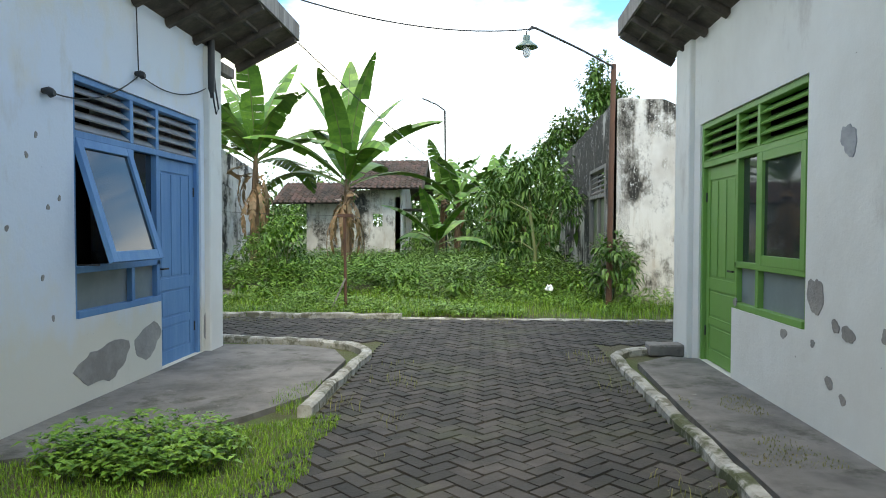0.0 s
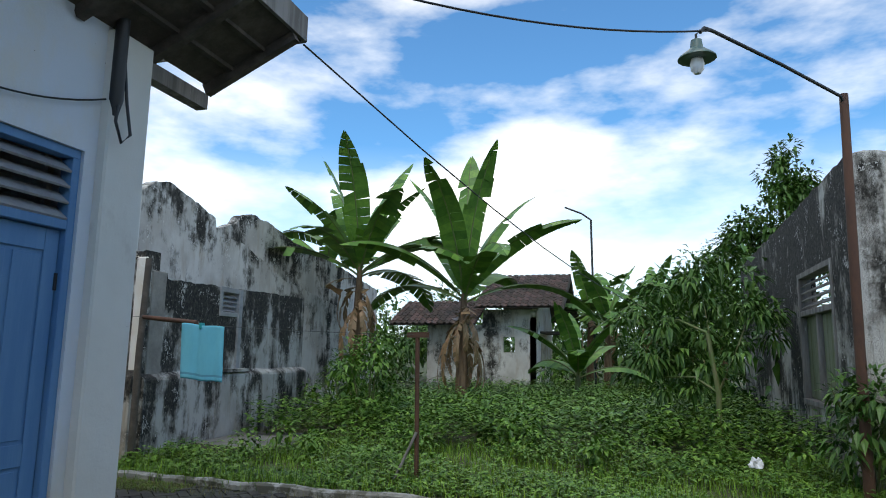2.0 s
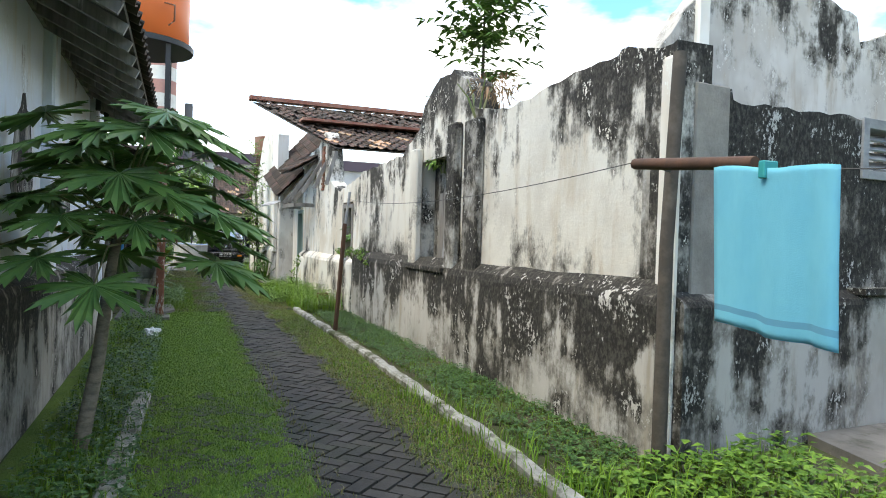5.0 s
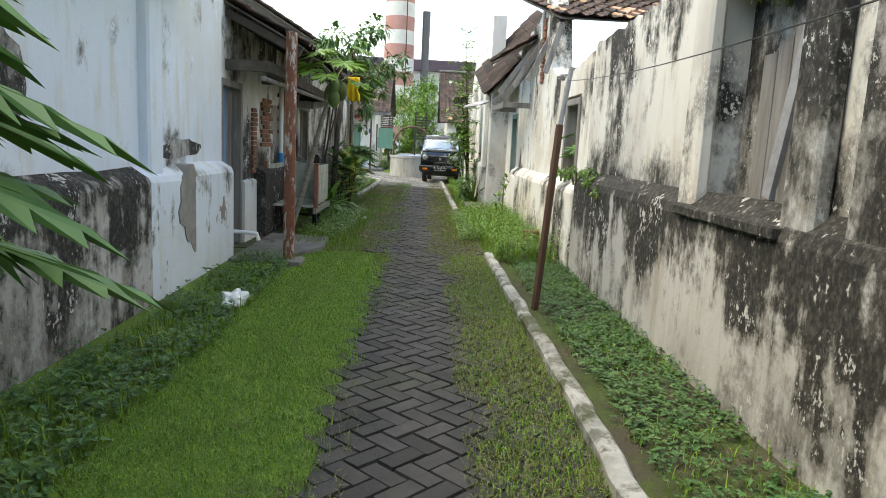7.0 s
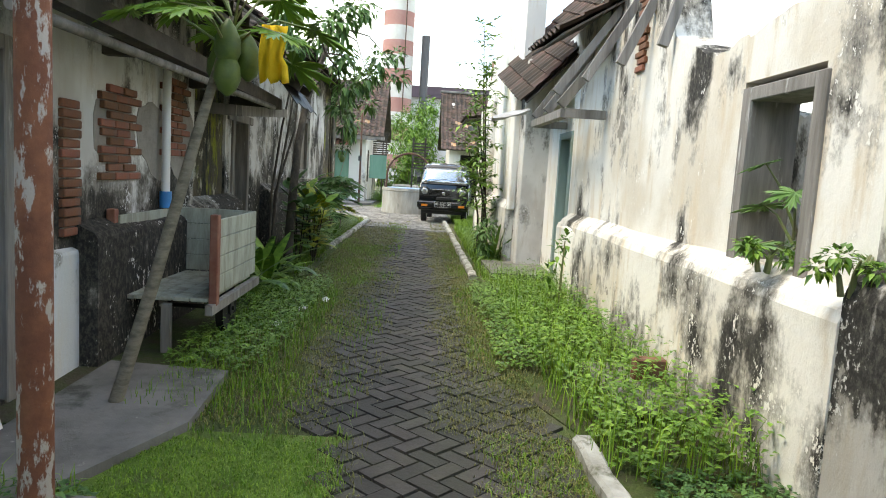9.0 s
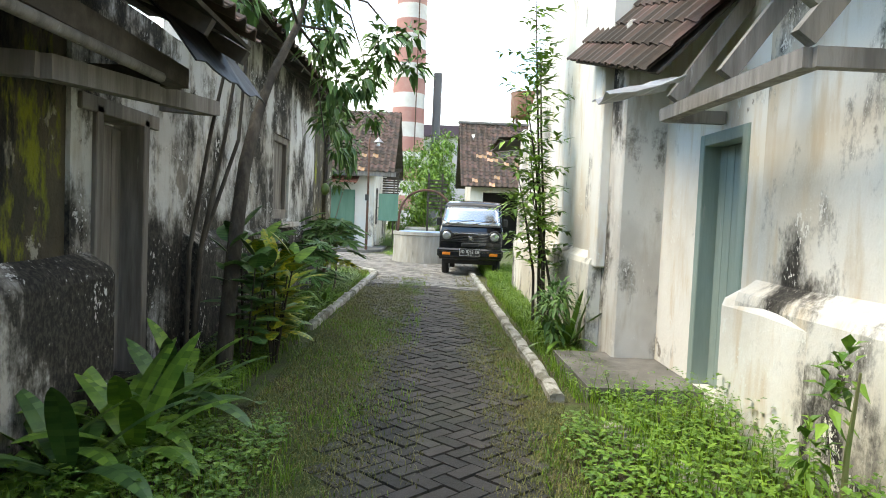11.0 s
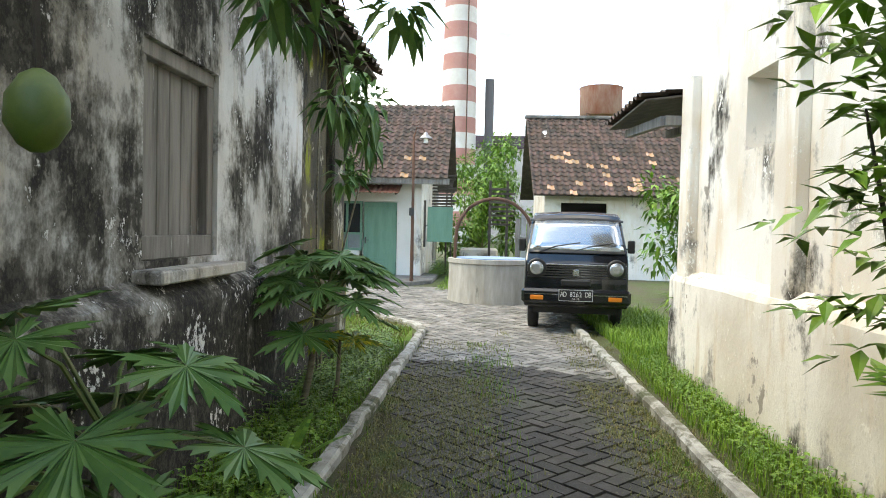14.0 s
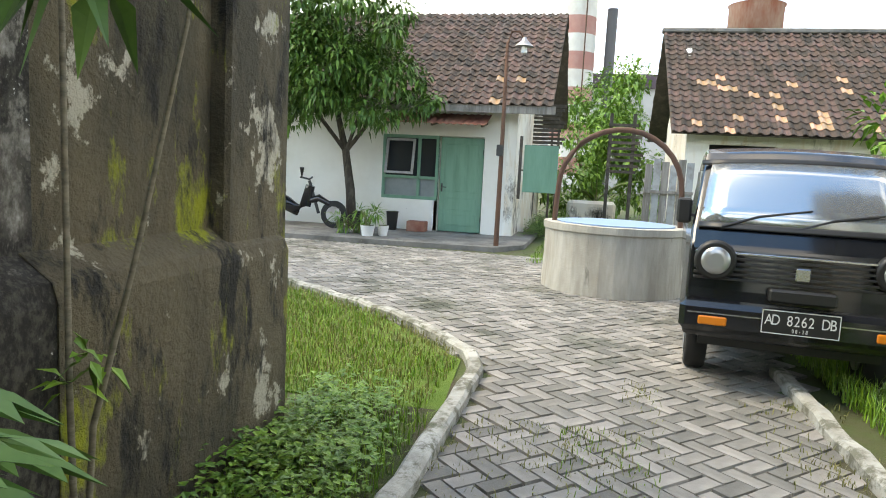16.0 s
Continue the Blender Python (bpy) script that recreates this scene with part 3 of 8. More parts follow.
def kerb(name, pts, w=0.11, h=0.075, label="whitewashed concrete kerb"):
    bm = bmesh.new()
    rnd = random.Random(len(pts))
    rows = []
    dense = []
    for a, b in zip(pts, pts[1:]):
        a, b = Vector((*a, 0)), Vector((*b, 0))
        n = max(1, int((b - a).length / 0.2))
        dense += [a.lerp(b, i / n) for i in range(n)]
    dense.append(Vector((*pts[-1], 0)))
    for i, o in enumerate(dense):
        d = (dense[min(i + 1, len(dense) - 1)] - dense[max(i - 1, 0)]).normalized()
        s = Vector((-d.y, d.x, 0))
        j, e = rnd.uniform(-0.012, 0.012), rnd.uniform(-0.010, 0.010)
        rows.append([bm.verts.new(o + s * a + Vector((0, 0, z))) for a, z in ((-w / 2 + e, -0.05), (-w / 2 + e, h - 0.02 + j), (-w / 2 + 0.02 + e, h + j), (w / 2 - 0.02 + e, h + j), (w / 2 + e, h - 0.02 + j), (w / 2 + e, -0.05))])
    for a, b in zip(rows, rows[1:]):
        for k in range(5):
            bm.faces.new((a[k], b[k], b[k + 1], a[k + 1]))
    bm.faces.new(rows[0])
    bm.faces.new(rows[-1][::-1])
    bmesh.ops.recalc_face_normals(bm, faces=bm.faces)
    return structure(part(name, bm, MAT["kerb"]), label, "kerb")


def arc(cx, cy, r, a0, a1, n=10):
    return [(cx + r * math.cos(radians(a0 + (a1 - a0) * i / n)), cy + r * math.sin(radians(a0 + (a1 - a0) * i / n))) for i in range(n + 1)]


CORNER = [(-30.8, 8.27), (-31.2, 8.15), (-31.6, 7.85), (-32.2, 7.3), (-33.0, 6.2), (-33.8, 5.0), (-34.6, 3.4), (-35.0, 1.0), (-35.0, -5)]


def corner_lawn(x, y):
    return y < float(np.interp(-x, [-c[0] for c in CORNER[:7]], [c[1] for c in CORNER[:7]])) - 0.08


kerb("kerb_1", [(-1.35, 4.9), (-1.33, 6.2)] + arc(-2.13, 7.1, 0.85, 0, 80) + [(-2.6, 8.05), (-3.35, 8.2)])
kerb("kerb_2", [(1.42, -5), (1.40, 3.5), (1.38, 6.6)] + arc(2.0, 7.1, 0.62, 190, 105, 6) + [(2.35, 7.78)])
kerb("kerb_3", [(9, 10.5), (2, 10.42), (-1.3, 10.42)], 0.09, 0.018, "kerb half buried under weeds")
kerb("kerb_4", [(-1.3, 10.42), (-4.0, 10.48), (-6, 10.57), (-10, 10.66), (-15.3, 10.62)])
kerb("kerb_5", [(-5.4, 8.25), (-7.6, 8.3), (-8.9, 8.35)], 0.13, 0.06, "broken grey concrete kerb")
kerb("kerb_6", [(-19.2, 10.95), (-20.3, 10.72)], 0.16, 0.05, "broken concrete kerb piece")
kerb("kerb_7", [(-20.9, 10.47), (-26, 10.45), (-31.6, 10.42)])
kerb("kerb_8", [(-23.5, 8.15), (-26.0, 8.2), (-29.4, 8.27)] + CORNER)

# slabs
def slab(name, pts, z, label, material="concrete", bottom=-0.05):
    bm = bmesh.new()
    a = [bm.verts.new((x, y, bottom)) for x, y in pts]
    b = [bm.verts.new((x, y, z)) for x, y in pts]
    bm.faces.new(b)
    for i in range(len(pts)):
        j = (i + 1) % len(pts)
        bm.faces.new((a[i], a[j], b[j], b[i]))
    bmesh.ops.recalc_face_normals(bm, faces=bm.faces)
    return structure(part(name, bm, MAT[material]), label, "slab")


slab("verge_1", [(-15.3, 7.65), (-3.3, 7.65), (-3.3, 8.3), (-4.6, 8.4), (-6.3, 9.34), (-15.3, 9.34)], 0.002, "mossy green verge of the alley", "lawn")
slab("verge_2", [(-30.6, 7.35), (-15.3, 7.35), (-15.3, 9.06), (-24.6, 8.9), (-27.6, 8.3), (-30.6, 8.25)], -0.001, "weedy verge of the alley", "verge")
slab("verge_3", [(-29.3, 10.62), (-28.0, 10.6), (-25, 10.18), (-17, 10.14), (-15.5, 10.66), (-5, 10.66), (-5, 11.6), (-29.3, 11.6)], -0.002, "weedy verge along the walls", "verge")
slab("verge_4", [(-30, 4), (-30, 8.2), (-31.1, 8.1), (-32.1, 7.25), (-32.9, 6.15), (-33.7, 4.95), (-34.4, 3.4), (-34.4, 2), (-30, 2)], 0.0, "corner lawn", "lawn")
slab("pavement_1", [(-3.12, 3.6), (-2.45, 3.95), (-1.75, 4.75), (-1.45, 5.4), (-1.45, 6.9), (-1.7, 7.5), (-2.2, 7.75), (-3.12, 7.75)], 0.035, "cracked grey concrete slab before the door")
slab("pavement_2", [(2.25, -6), (2.25, 7.2), (1.95, 7.3), (1.55, 6.9), (1.5, 5.0), (1.5, -6)], 0.045, "stained grey concrete slab along the wall")
slab("pavement_3", [(-16.3, 7.7), (-16.2, 8.5), (-15.3, 8.55), (-14.3, 8.15), (-14.2, 7.7)], 0.05, "broken concrete step before the porch")
slab("pavement_4", [(-6.4, 12.9), (-5.3, 12.6), (-4.9, 13.3), (-5.5, 14.6), (-6.5, 14.5)], 0.06, "cracked concrete slab in the weeds")
slab("pavement_5", [(-42, -3), (-37.9, -3), (-38.0, 4.5), (-38.2, 7.3), (-39.0, 7.75), (-42, 7.75)], 0.08, "grey concrete forecourt of the house")
slab("pavement_6", [(-22.4, 10.7), (-21.0, 10.72), (-21.0, 11.6), (-22.4, 11.6)], 0.10, "small concrete doorstep")
slab("pavement_7", [(-32, 10.6), (-32, 14), (-44, 14), (-44, 7.8), (-38.4, 7.8), (-37.6, 8.2), (-37.6, 10.6)], -0.005, "bare earth yard", "soil")

# ---- walls: blue-door building and its alley side ----
EAST_OPEN = [(10.93, 12.29, 0.70, 2.59), (12.29, 13.21, 0.04, 2.59)]
wall("wall_east_1", (-3.12, -6), (-3.12, 7.5), 0.22, 3.75, MAT["paint_blue_white"], EAST_OPEN, label="pale blue limewashed wall, plaster fallen near the ground")
structure(part("trim_1", bx(-3.5, -3.05, 7.30, 7.64, -0.05, 3.42, bevel=0.012), MAT["paint_white"]), "white plastered corner pilaster with chipped foot", "pilaster")
wall("wall_north_1", (-3.5, 7.5), (-14.65, 7.5), 0.22, 3.3, MAT["alley_blue"], [], label="pale blue limewashed alley wall with peeling plaster")
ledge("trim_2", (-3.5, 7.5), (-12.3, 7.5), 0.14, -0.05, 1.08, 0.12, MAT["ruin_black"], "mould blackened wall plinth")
ledge("trim_29", (-12.3, 7.5), (-14.65, 7.5), 0.14, -0.05, 1.08, 0.12, MAT["alley_blue"], "limewashed wall plinth with peeling plaster")
for k, x in enumerate((-6.6, -9.3, -12.45)):
    structure(part("trim_3", bx(x - 0.28, x, 7.48, 7.59, 1.0, 3.2, bevel=0.02), MAT["alley_blue"]), "plastered wall pilaster", "pilaster")
wall("wall_west_1", (-14.65, 7.28), (-14.65, -6), 0.22, 3.6, MAT["alley_white"], label="plastered side wall")
wall("wall_south_1", (-14.65, -6), (-3.12, -6), 0.22, 3.6, MAT["alley_white"], label="plastered back wall")

# green-door building
WEST_OPEN = [(0.66, 1.62, 0.04, 2.5), (1.62, 3.03, 0.69, 2.5)]
wall("wall_west_2", (2.25, 7.9), (2.25, -6), 0.22, 3.75, MAT["paint_white"], WEST_OPEN, label="dull white painted wall, plaster flaking low down")
wall("wall_north_2", (9, 7.9), (2.25, 7.9), 0.22, 3.75, MAT["paint_white"], label="white painted wall")
wall("wall_south_2", (-3.3, -6.2), (9, -6.2), 0.22, 4.0, MAT["paint_white"], label="plain plastered wall closing the lane")
structure(part("trim_4", bx(2.19, 2.30, 7.44, 7.96, -0.05, 3.45, bevel=0.012), MAT["paint_white"]), "cream painted corner pilaster with crumbled foot", "pilaster")

# ruin
RS, RE = (-6.40, 11.62), (-6.87, 17.0)
wall("wall_south_3", (-14.6, 11.6), (-6.40, 11.6), 0.30, [(0, 2.55), (2.4, 2.62), (3.1, 2.9), (3.3, 3.2), (3.75, 3.42), (4.3, 3.42), (4.75, 3.2), (4.95, 2.88), (5.4, 2.76), (6.0, 2.74), (6.8, 2.80), (7.6, 2.84), (8.2, 2.74)],
     MAT["ruin_white"], [(3.25, 4.35, 1.06, 2.42)], step=0.12, rough=0.035, label="roofless ruin wall of peeling white plaster with black mould")
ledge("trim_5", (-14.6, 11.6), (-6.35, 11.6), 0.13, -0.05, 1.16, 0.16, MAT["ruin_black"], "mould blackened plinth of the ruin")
wall("wall_east_3", RS, RE, 0.30, [(0, 2.70), (0.12, 2.70), (0.13, 2.50), (0.5, 2.50), (0.52, 2.42), (2, 2.46), (3.3, 2.50), (6.8, 2.56)], MAT["ruin_grey"],
     [(1.98, 2.62, 2.0, 2.44)], step=0.12, rough=0.02, label="grey mouldy ruin wall with a bricked-up window")
ledge("trim_6", RS, RE, 0.12, -0.05, 1.10, 0.10, MAT["ruin_grey"], "mouldy plinth of the ruin")
wall("wall_west_3", (-14.6, 22), (-14.6, 11.9), 0.25, 2.6, MAT["ruin_grey"], rough=0.06, label="ruin wall")
wall("wall_inner_1", (-8.4, 11.9), (-8.4, 22.0), 0.25, [(0, 2.6), (0.5, 2.85), (1.07, 3.27), (1.49, 3.86), (1.9, 4.31), (2.17, 4.46), (2.5, 4.56), (2.62, 4.52), (3.27, 4.35), (3.97, 4.12), (4.04, 3.78), (4.92, 3.78), (5.9, 3.5), (6.35, 3.3), (6.9, 3.15), (10.1, 2.7)],
     MAT["alley_dark"], step=0.12, rough=0.03, label="stepped gable of the ruin, grey with mould")
structure(part("trim_27", bx(-8.44, -8.34, 13.5, 13.66, 2.4, 4.1, bevel=0.02), MAT["alley_white"]), "white plaster rib on the gable", "pilaster")
wall("wall_inner_2", (-8.9, 16.4), (-8.9, 26.0), 0.25, [(0, 4.0), (0.9, 4.31), (1.15, 4.55), (1.58, 4.67), (2.5, 4.6), (3.7, 4.31), (5.1, 4.24), (6.35, 4.06), (9.6, 3.6)], MAT["alley_dark"], step=0.12, rough=0.03, label="second weathered gable of the ruin")

# house with the fallen roof, then the white house
wall("wall_south_4", (-20.3, 11.6), (-14.6, 11.6), 0.30, [(0, 3.4), (1.7, 3.5), (2.3, 3.75), (2.8, 3.4), (3.1, 2.6), (3.9, 2.3), (5.7, 2.5)], MAT["fallen_white"],
     [(4.36, 5.18, 1.02, 2.06)], step=0.12, rough=0.03, label="white wall of a house whose roof has fallen in")
wall("wall_inner_3", (-20.4, 13.4), (-14.7, 13.4), 0.25, [(0, 2.5), (2, 2.2), (4, 2.5), (5.7, 2.6)], MAT["alley_dark"], step=0.15, rough=0.04, label="broken inner wall of the fallen house")
ledge("trim_7", (-20.3, 11.6), (-14.6, 11.6), 0.13, -0.05, 1.02, 0.14, MAT["fallen_white"], "mouldy plinth of the fallen house")
wall("wall_south_5", (-22.5, 11.6), (-20.3, 11.6), 0.30, 3.3, MAT["alley_white"], [(1.19, 1.99, 0.10, 2.06)], label="white plastered wall with a green door")
ledge("trim_8", (-20.48, 11.6), (-19.4, 11.6), 0.14, -0.05, 0.95, 0.12, MAT["alley_white"], "white plastered plinth")
structure(part("trim_9", bx(-22.75, -22.15, 11.2, 11.62, -0.05, 3.2, bevel=0.02), MAT["alley_dark"]), "mouldy plastered pier beside the door", "pier")
wall("wall_south_6", (-29.0, 11.2), (-22.7, 11.2), 0.30, [(0, 2.75), (0.5, 3.2), (2.5, 4.6), (3.2, 4.7), (6.3, 4.3)], MAT["alley_white"], [(1.6, 2.3, 2.1, 2.7)], label="tall whitewashed gable wall")
ledge("trim_10", (-29.05, 11.2), (-22.7, 11.2), 0.13, -0.05, 1.04, 0.12, MAT["plinth_white"], "white plinth with black mould")
for x in (-28.9, -26.6, -22.9):
    structure(part("trim_11", bx(x, x + 0.32, 11.1, 11.21, 0.9, 3.0, bevel=0.015), MAT["alley_white"]), "plastered wall pilaster", "pilaster")
wall("wall_west_6", (-29.0, 16), (-29.0, 11.5), 0.3, 2.75, MAT["alley_white"], label="white end wall")

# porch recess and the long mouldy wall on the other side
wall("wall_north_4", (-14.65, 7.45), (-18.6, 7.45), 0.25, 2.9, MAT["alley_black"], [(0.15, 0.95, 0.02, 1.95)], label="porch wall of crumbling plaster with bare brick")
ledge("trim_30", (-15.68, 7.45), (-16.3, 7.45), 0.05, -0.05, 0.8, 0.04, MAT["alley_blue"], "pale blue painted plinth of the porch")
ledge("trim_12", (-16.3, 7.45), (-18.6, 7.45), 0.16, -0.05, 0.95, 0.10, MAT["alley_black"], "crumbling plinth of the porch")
wall("wall_north_7", (-27.95, 7.35), (-29.4, 7.35), 0.34, 3.3, MAT["moss_wall"], label="brown moss grown end of the long wall")
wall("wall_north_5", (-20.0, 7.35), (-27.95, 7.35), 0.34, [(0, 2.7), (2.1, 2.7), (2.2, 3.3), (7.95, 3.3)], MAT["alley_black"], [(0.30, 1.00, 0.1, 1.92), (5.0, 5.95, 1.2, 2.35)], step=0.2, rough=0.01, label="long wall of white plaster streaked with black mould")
wall("wall_north_6", (-18.6, 7.32), (-20.0, 7.32), 0.27, 2.9, MAT["moss_wall"], label="moss grown wall under the eave")
ledge("trim_31", (-27.9, 7.35), (-29.4, 7.35), 0.14, -0.05, 1.10, 0.14, MAT["moss_wall"], "moss grown plinth")
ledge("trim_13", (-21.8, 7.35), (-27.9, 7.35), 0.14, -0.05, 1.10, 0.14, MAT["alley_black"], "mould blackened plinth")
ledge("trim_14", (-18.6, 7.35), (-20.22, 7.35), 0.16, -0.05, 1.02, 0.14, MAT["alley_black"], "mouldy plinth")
wall("wall_west_5", (-29.4, 7.01), (-29.4, 1), 0.28, 3.3, MAT["moss_wall"], label="moss grown end wall")
structure(part("trim_15", bx(-29.48, -28.9, 7.3, 7.44, -0.05, 3.3, bevel=0.02), MAT["moss_wall"]), "mossy green corner pilaster", "pilaster")

# mouldy building past the lawn
wall("wall_west_7", (2.45, 22.5), (2.45, 12.8), 0.25, [(0, 3.7), (9.7, 3.86)], MAT["ruin_grey"], [(6.55, 8.60, 0.75, 2.75)], rough=0.03, step=0.2, label="tall roofless wall streaked black and grey")
wall("wall_south_7", (2.45, 12.8), (9, 12.8), 0.25, [(0, 3.86), (0.8, 3.84), (1.6, 3.6), (3, 3.3), (6.5, 3.2)], MAT["alley_dark"], rough=0.03, step=0.15, label="tall wall of grey weathered plaster")


# ---- roofs ----
def tile_mesh(w, length):
    """One curved pantile, lying along +y (downhill), thickness included."""
    prof = [(-0.5, 0.0), (-0.3, -0.018), (-0.08, -0.022), (0.12, 0.0), (0.28, 0.026), (0.42, 0.03), (0.56, 0.008)]
    v, f = [], []
    for z in (0.0, 0.012):
        for y, lift in ((0, 0.0), (length, 0.026)):
            for a, b in prof:
                v.append((a * w, y, b + z + lift))
    n = len(prof)
    for k in range(n - 1):
        f.append((2 * n + k, 2 * n + k + 1, 3 * n + k + 1, 3 * n + k))
        f.append((k + n, k + n + 1, k + 1, k))
        f.append((n + k, 3 * n + k, 3 * n + k + 1, n + k + 1))
    return v, f


def roof(name, ridge0, ridge1, eave0, eave1, label, w=0.21, pitch=0.24, limit=300, first=0, odd=0.0, gaps=0.0, seed=3, battens=True):
    """A tiled slope between a ridge line and an eave line; rows start at the eave. The first rows are pieces of their own."""
    r0, r1, e0, e1 = (Vector(a) for a in (ridge0, ridge1, eave0, eave1))
    across, down = (e1 - e0), ((e0 - r0) + (e1 - r1)) / 2
    nrm = across.cross(down).normalized()
    if nrm.z < 0:
        nrm = -nrm
    nx, ny = max(1, int(across.length / w)), max(1, int(down.length / pitch))
    rnd = random.Random(seed)
    bm = bmesh.new()
    o = -nrm * 0.03
    quad = [bm.verts.new(p + o) for p in (r0, r1, e1, e0)]
    low = [bm.verts.new(p + o - nrm * 0.02) for p in (r0, r1, e1, e0)]
    bm.faces.new(quad)
    bm.faces.new(low[::-1])
    for k in range(4):
        bm.faces.new((quad[k], quad[(k + 1) % 4], low[(k + 1) % 4], low[k]))
    bmesh.ops.recalc_face_normals(bm, faces=bm.faces)
    base = structure(part(name, bm, MAT["dark_wood"]), label, "roof")
    tv, tf = tile_mesh(w, pitch * 1.18)
    tv = np.array(tv)
    meshes = []
    for m in ("tile_piece", "tile_new"):
        me = bpy.data.meshes.new("roof_tile")
        me.from_pydata(tv.tolist(), [], tf)
        me.materials.append(MAT[m])
        meshes.append(me)
    made = 0
    bulk_v, bulk_f = [], []
    for j in range(ny):
        for i in range(nx):
            if rnd.random() < gaps:
                continue
            a = (i + 0.5) / nx
            t = 1 - (j + 1) / ny
            top = (r0.lerp(r1, a)).lerp(e0.lerp(e1, a), t)
            dn = (e0.lerp(e1, a) - r0.lerp(r1, a)).normalized()
            sd = dn.cross(nrm).normalized()
            m3 = Matrix((sd, dn, nrm)).transposed()
            wob = rnd.uniform(-0.012, 0.012)
            new_one = rnd.random() < odd * (1.6 - abs(0.25 - t) if j < ny * 0.7 else 0.25)
            if made < limit:
                ob = new("roof_tile", meshes[1 if new_one else 0])
                ob.parent = base
                ob.matrix_basis = Matrix.Translation(top + sd * wob + nrm * abs(wob)) @ m3.to_4x4() @ pose(0, 0, 0, 0, 0, wob * 150)
                made += 1
            else:
                rot = np.array(m3)
                p = tv @ rot.T + np.array(top + sd * wob + nrm * abs(wob))
                b = len(bulk_v)
                bulk_v.extend(p.tolist())
                bulk_f.extend([tuple(b + q for q in ff) for ff in tf])
    if bulk_v:
        tagged(raw("roof_tile", bulk_v, bulk_f, MAT["tile"], base), kind="stuff")
    return base


def rafters(name, p0, p1, q0, q1, n, w, h, label, material="dark_wood"):
    """n rafters spread evenly from p0-q0 to p1-q1, each its own timber."""
    root = structure(part(name, bmbeam(Vector(p0), Vector(p1), w * 1.3, h), MAT[material]), label, "roof timber")
    for i in range(n):
        a = i / max(1, n - 1)
        part("rafter", bmbeam(Vector(p0).lerp(Vector(p1), a), Vector(q0).lerp(Vector(q1), a), w, h), MAT[material], root)
    return root


# eaves over the lane, both sides
for sgn, xw, xe, lab in ((-1, -3.12, -2.37, "1"), (1, 2.25, 1.63, "2")):
    bm = bmesh.new()
    a = [(xw, -6, 3.44), (xe, -6, 3.80), (xe, 8.43, 3.80), (xw, 8.43, 3.44)]
    lo = [bm.verts.new(c) for c in a]
    hi = [bm.verts.new((c[0], c[1], c[2] + 0.04)) for c in a]
    bm.faces.new(lo)
    bm.faces.new(hi[::-1])
    for k in range(4):
        bm.faces.new((lo[k], lo[(k + 1) % 4], hi[(k + 1) % 4], hi[k]))
    bmesh.ops.recalc_face_normals(bm, faces=bm.faces)
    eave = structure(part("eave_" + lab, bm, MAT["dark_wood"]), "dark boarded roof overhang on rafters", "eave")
    for k in range(20):
        y = 8.3 - 0.62 * k
        part("rafter", bmbeam((xw, y, 3.40), (xe, y, 3.76), 0.06, 0.09), MAT["dark_wood"], eave)
    for t in (0.3, 0.65):
        part("batten", bmbeam((xw + (xe - xw) * t, -6, 3.44 + 0.36 * t - 0.01), (xw + (xe - xw) * t, 8.4, 3.44 + 0.36 * t - 0.01), 0.05, 0.03), MAT["dark_wood"], eave)
    part("fascia_board", bmbeam((xe, -6, 3.88), (xe, 8.45, 3.88), 0.03, 0.20), MAT["grey_wood"], eave, "weathered fascia board")
    part("fascia_board", bmbeam((xw + sgn * 3, 8.45, 3.86), (xe, 8.45, 3.88), 0.03, 0.20), MAT["grey_wood"], eave)
    part("purlin", bmbeam((xw + sgn * 0.12, 7.6, 3.36), (xw + sgn * 0.12, 8.42, 3.36), 0.10, 0.12), MAT["grey_wood"], eave, "projecting purlin end")
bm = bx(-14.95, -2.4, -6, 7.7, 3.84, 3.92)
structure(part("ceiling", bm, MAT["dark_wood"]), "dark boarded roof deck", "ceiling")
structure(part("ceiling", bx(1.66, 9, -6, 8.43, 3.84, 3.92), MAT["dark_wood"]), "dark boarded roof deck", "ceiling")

# tiled eave on the alley side
roof("roof_1", (-13.4, 4.2, 5.0), (-5.2, 4.2, 5.0), (-13.4, 8.25, 2.82), (-5.2, 8.25, 2.88), "sagging clay tile roof over the alley wall", limit=120)
rafters("eave_3", (-13.4, 7.5, 3.08), (-5.2, 7.5, 3.12), (-13.4, 8.22, 2.72), (-5.2, 8.22, 2.78), 19, 0.05, 0.08, "old rafters under the tiled eave", "grey_wood")
# porch roof
roof("roof_2", (-20.2, 5.5, 3.9), (-14.9, 5.5, 3.9), (-20.2, 8.35, 2.35), (-14.9, 8.35, 2.42), "low clay tile roof over the porch", limit=120)
rafters("eave_4", (-20.2, 7.2, 2.86), (-15.0, 7.2, 2.86), (-20.2, 8.3, 2.26), (-15.0, 8.3, 2.33), 9, 0.06, 0.09, "dark rafters of the porch roof")
rafters("eave_5", (-20.2, 7.9, 2.12), (-15.0, 7.9, 2.16), (-20.2, 7.1, 2.12), (-15.0, 7.1, 2.16), 4, 0.09, 0.12, "porch tie beams")
roof("roof_7", (-29.7, 4.2, 5.3), (-22.2, 4.2, 5.3), (-29.7, 7.78, 3.2), (-22.2, 7.78, 3.2), "dark clay tile roof over the long mouldy wall", limit=120, seed=17)
rafters("eave_12", (-29.6, 7.35, 3.36), (-22.3, 7.35, 3.36), (-29.6, 7.75, 3.13), (-22.3, 7.75, 3.13), 13, 0.05, 0.08, "dark rafters under the eave")
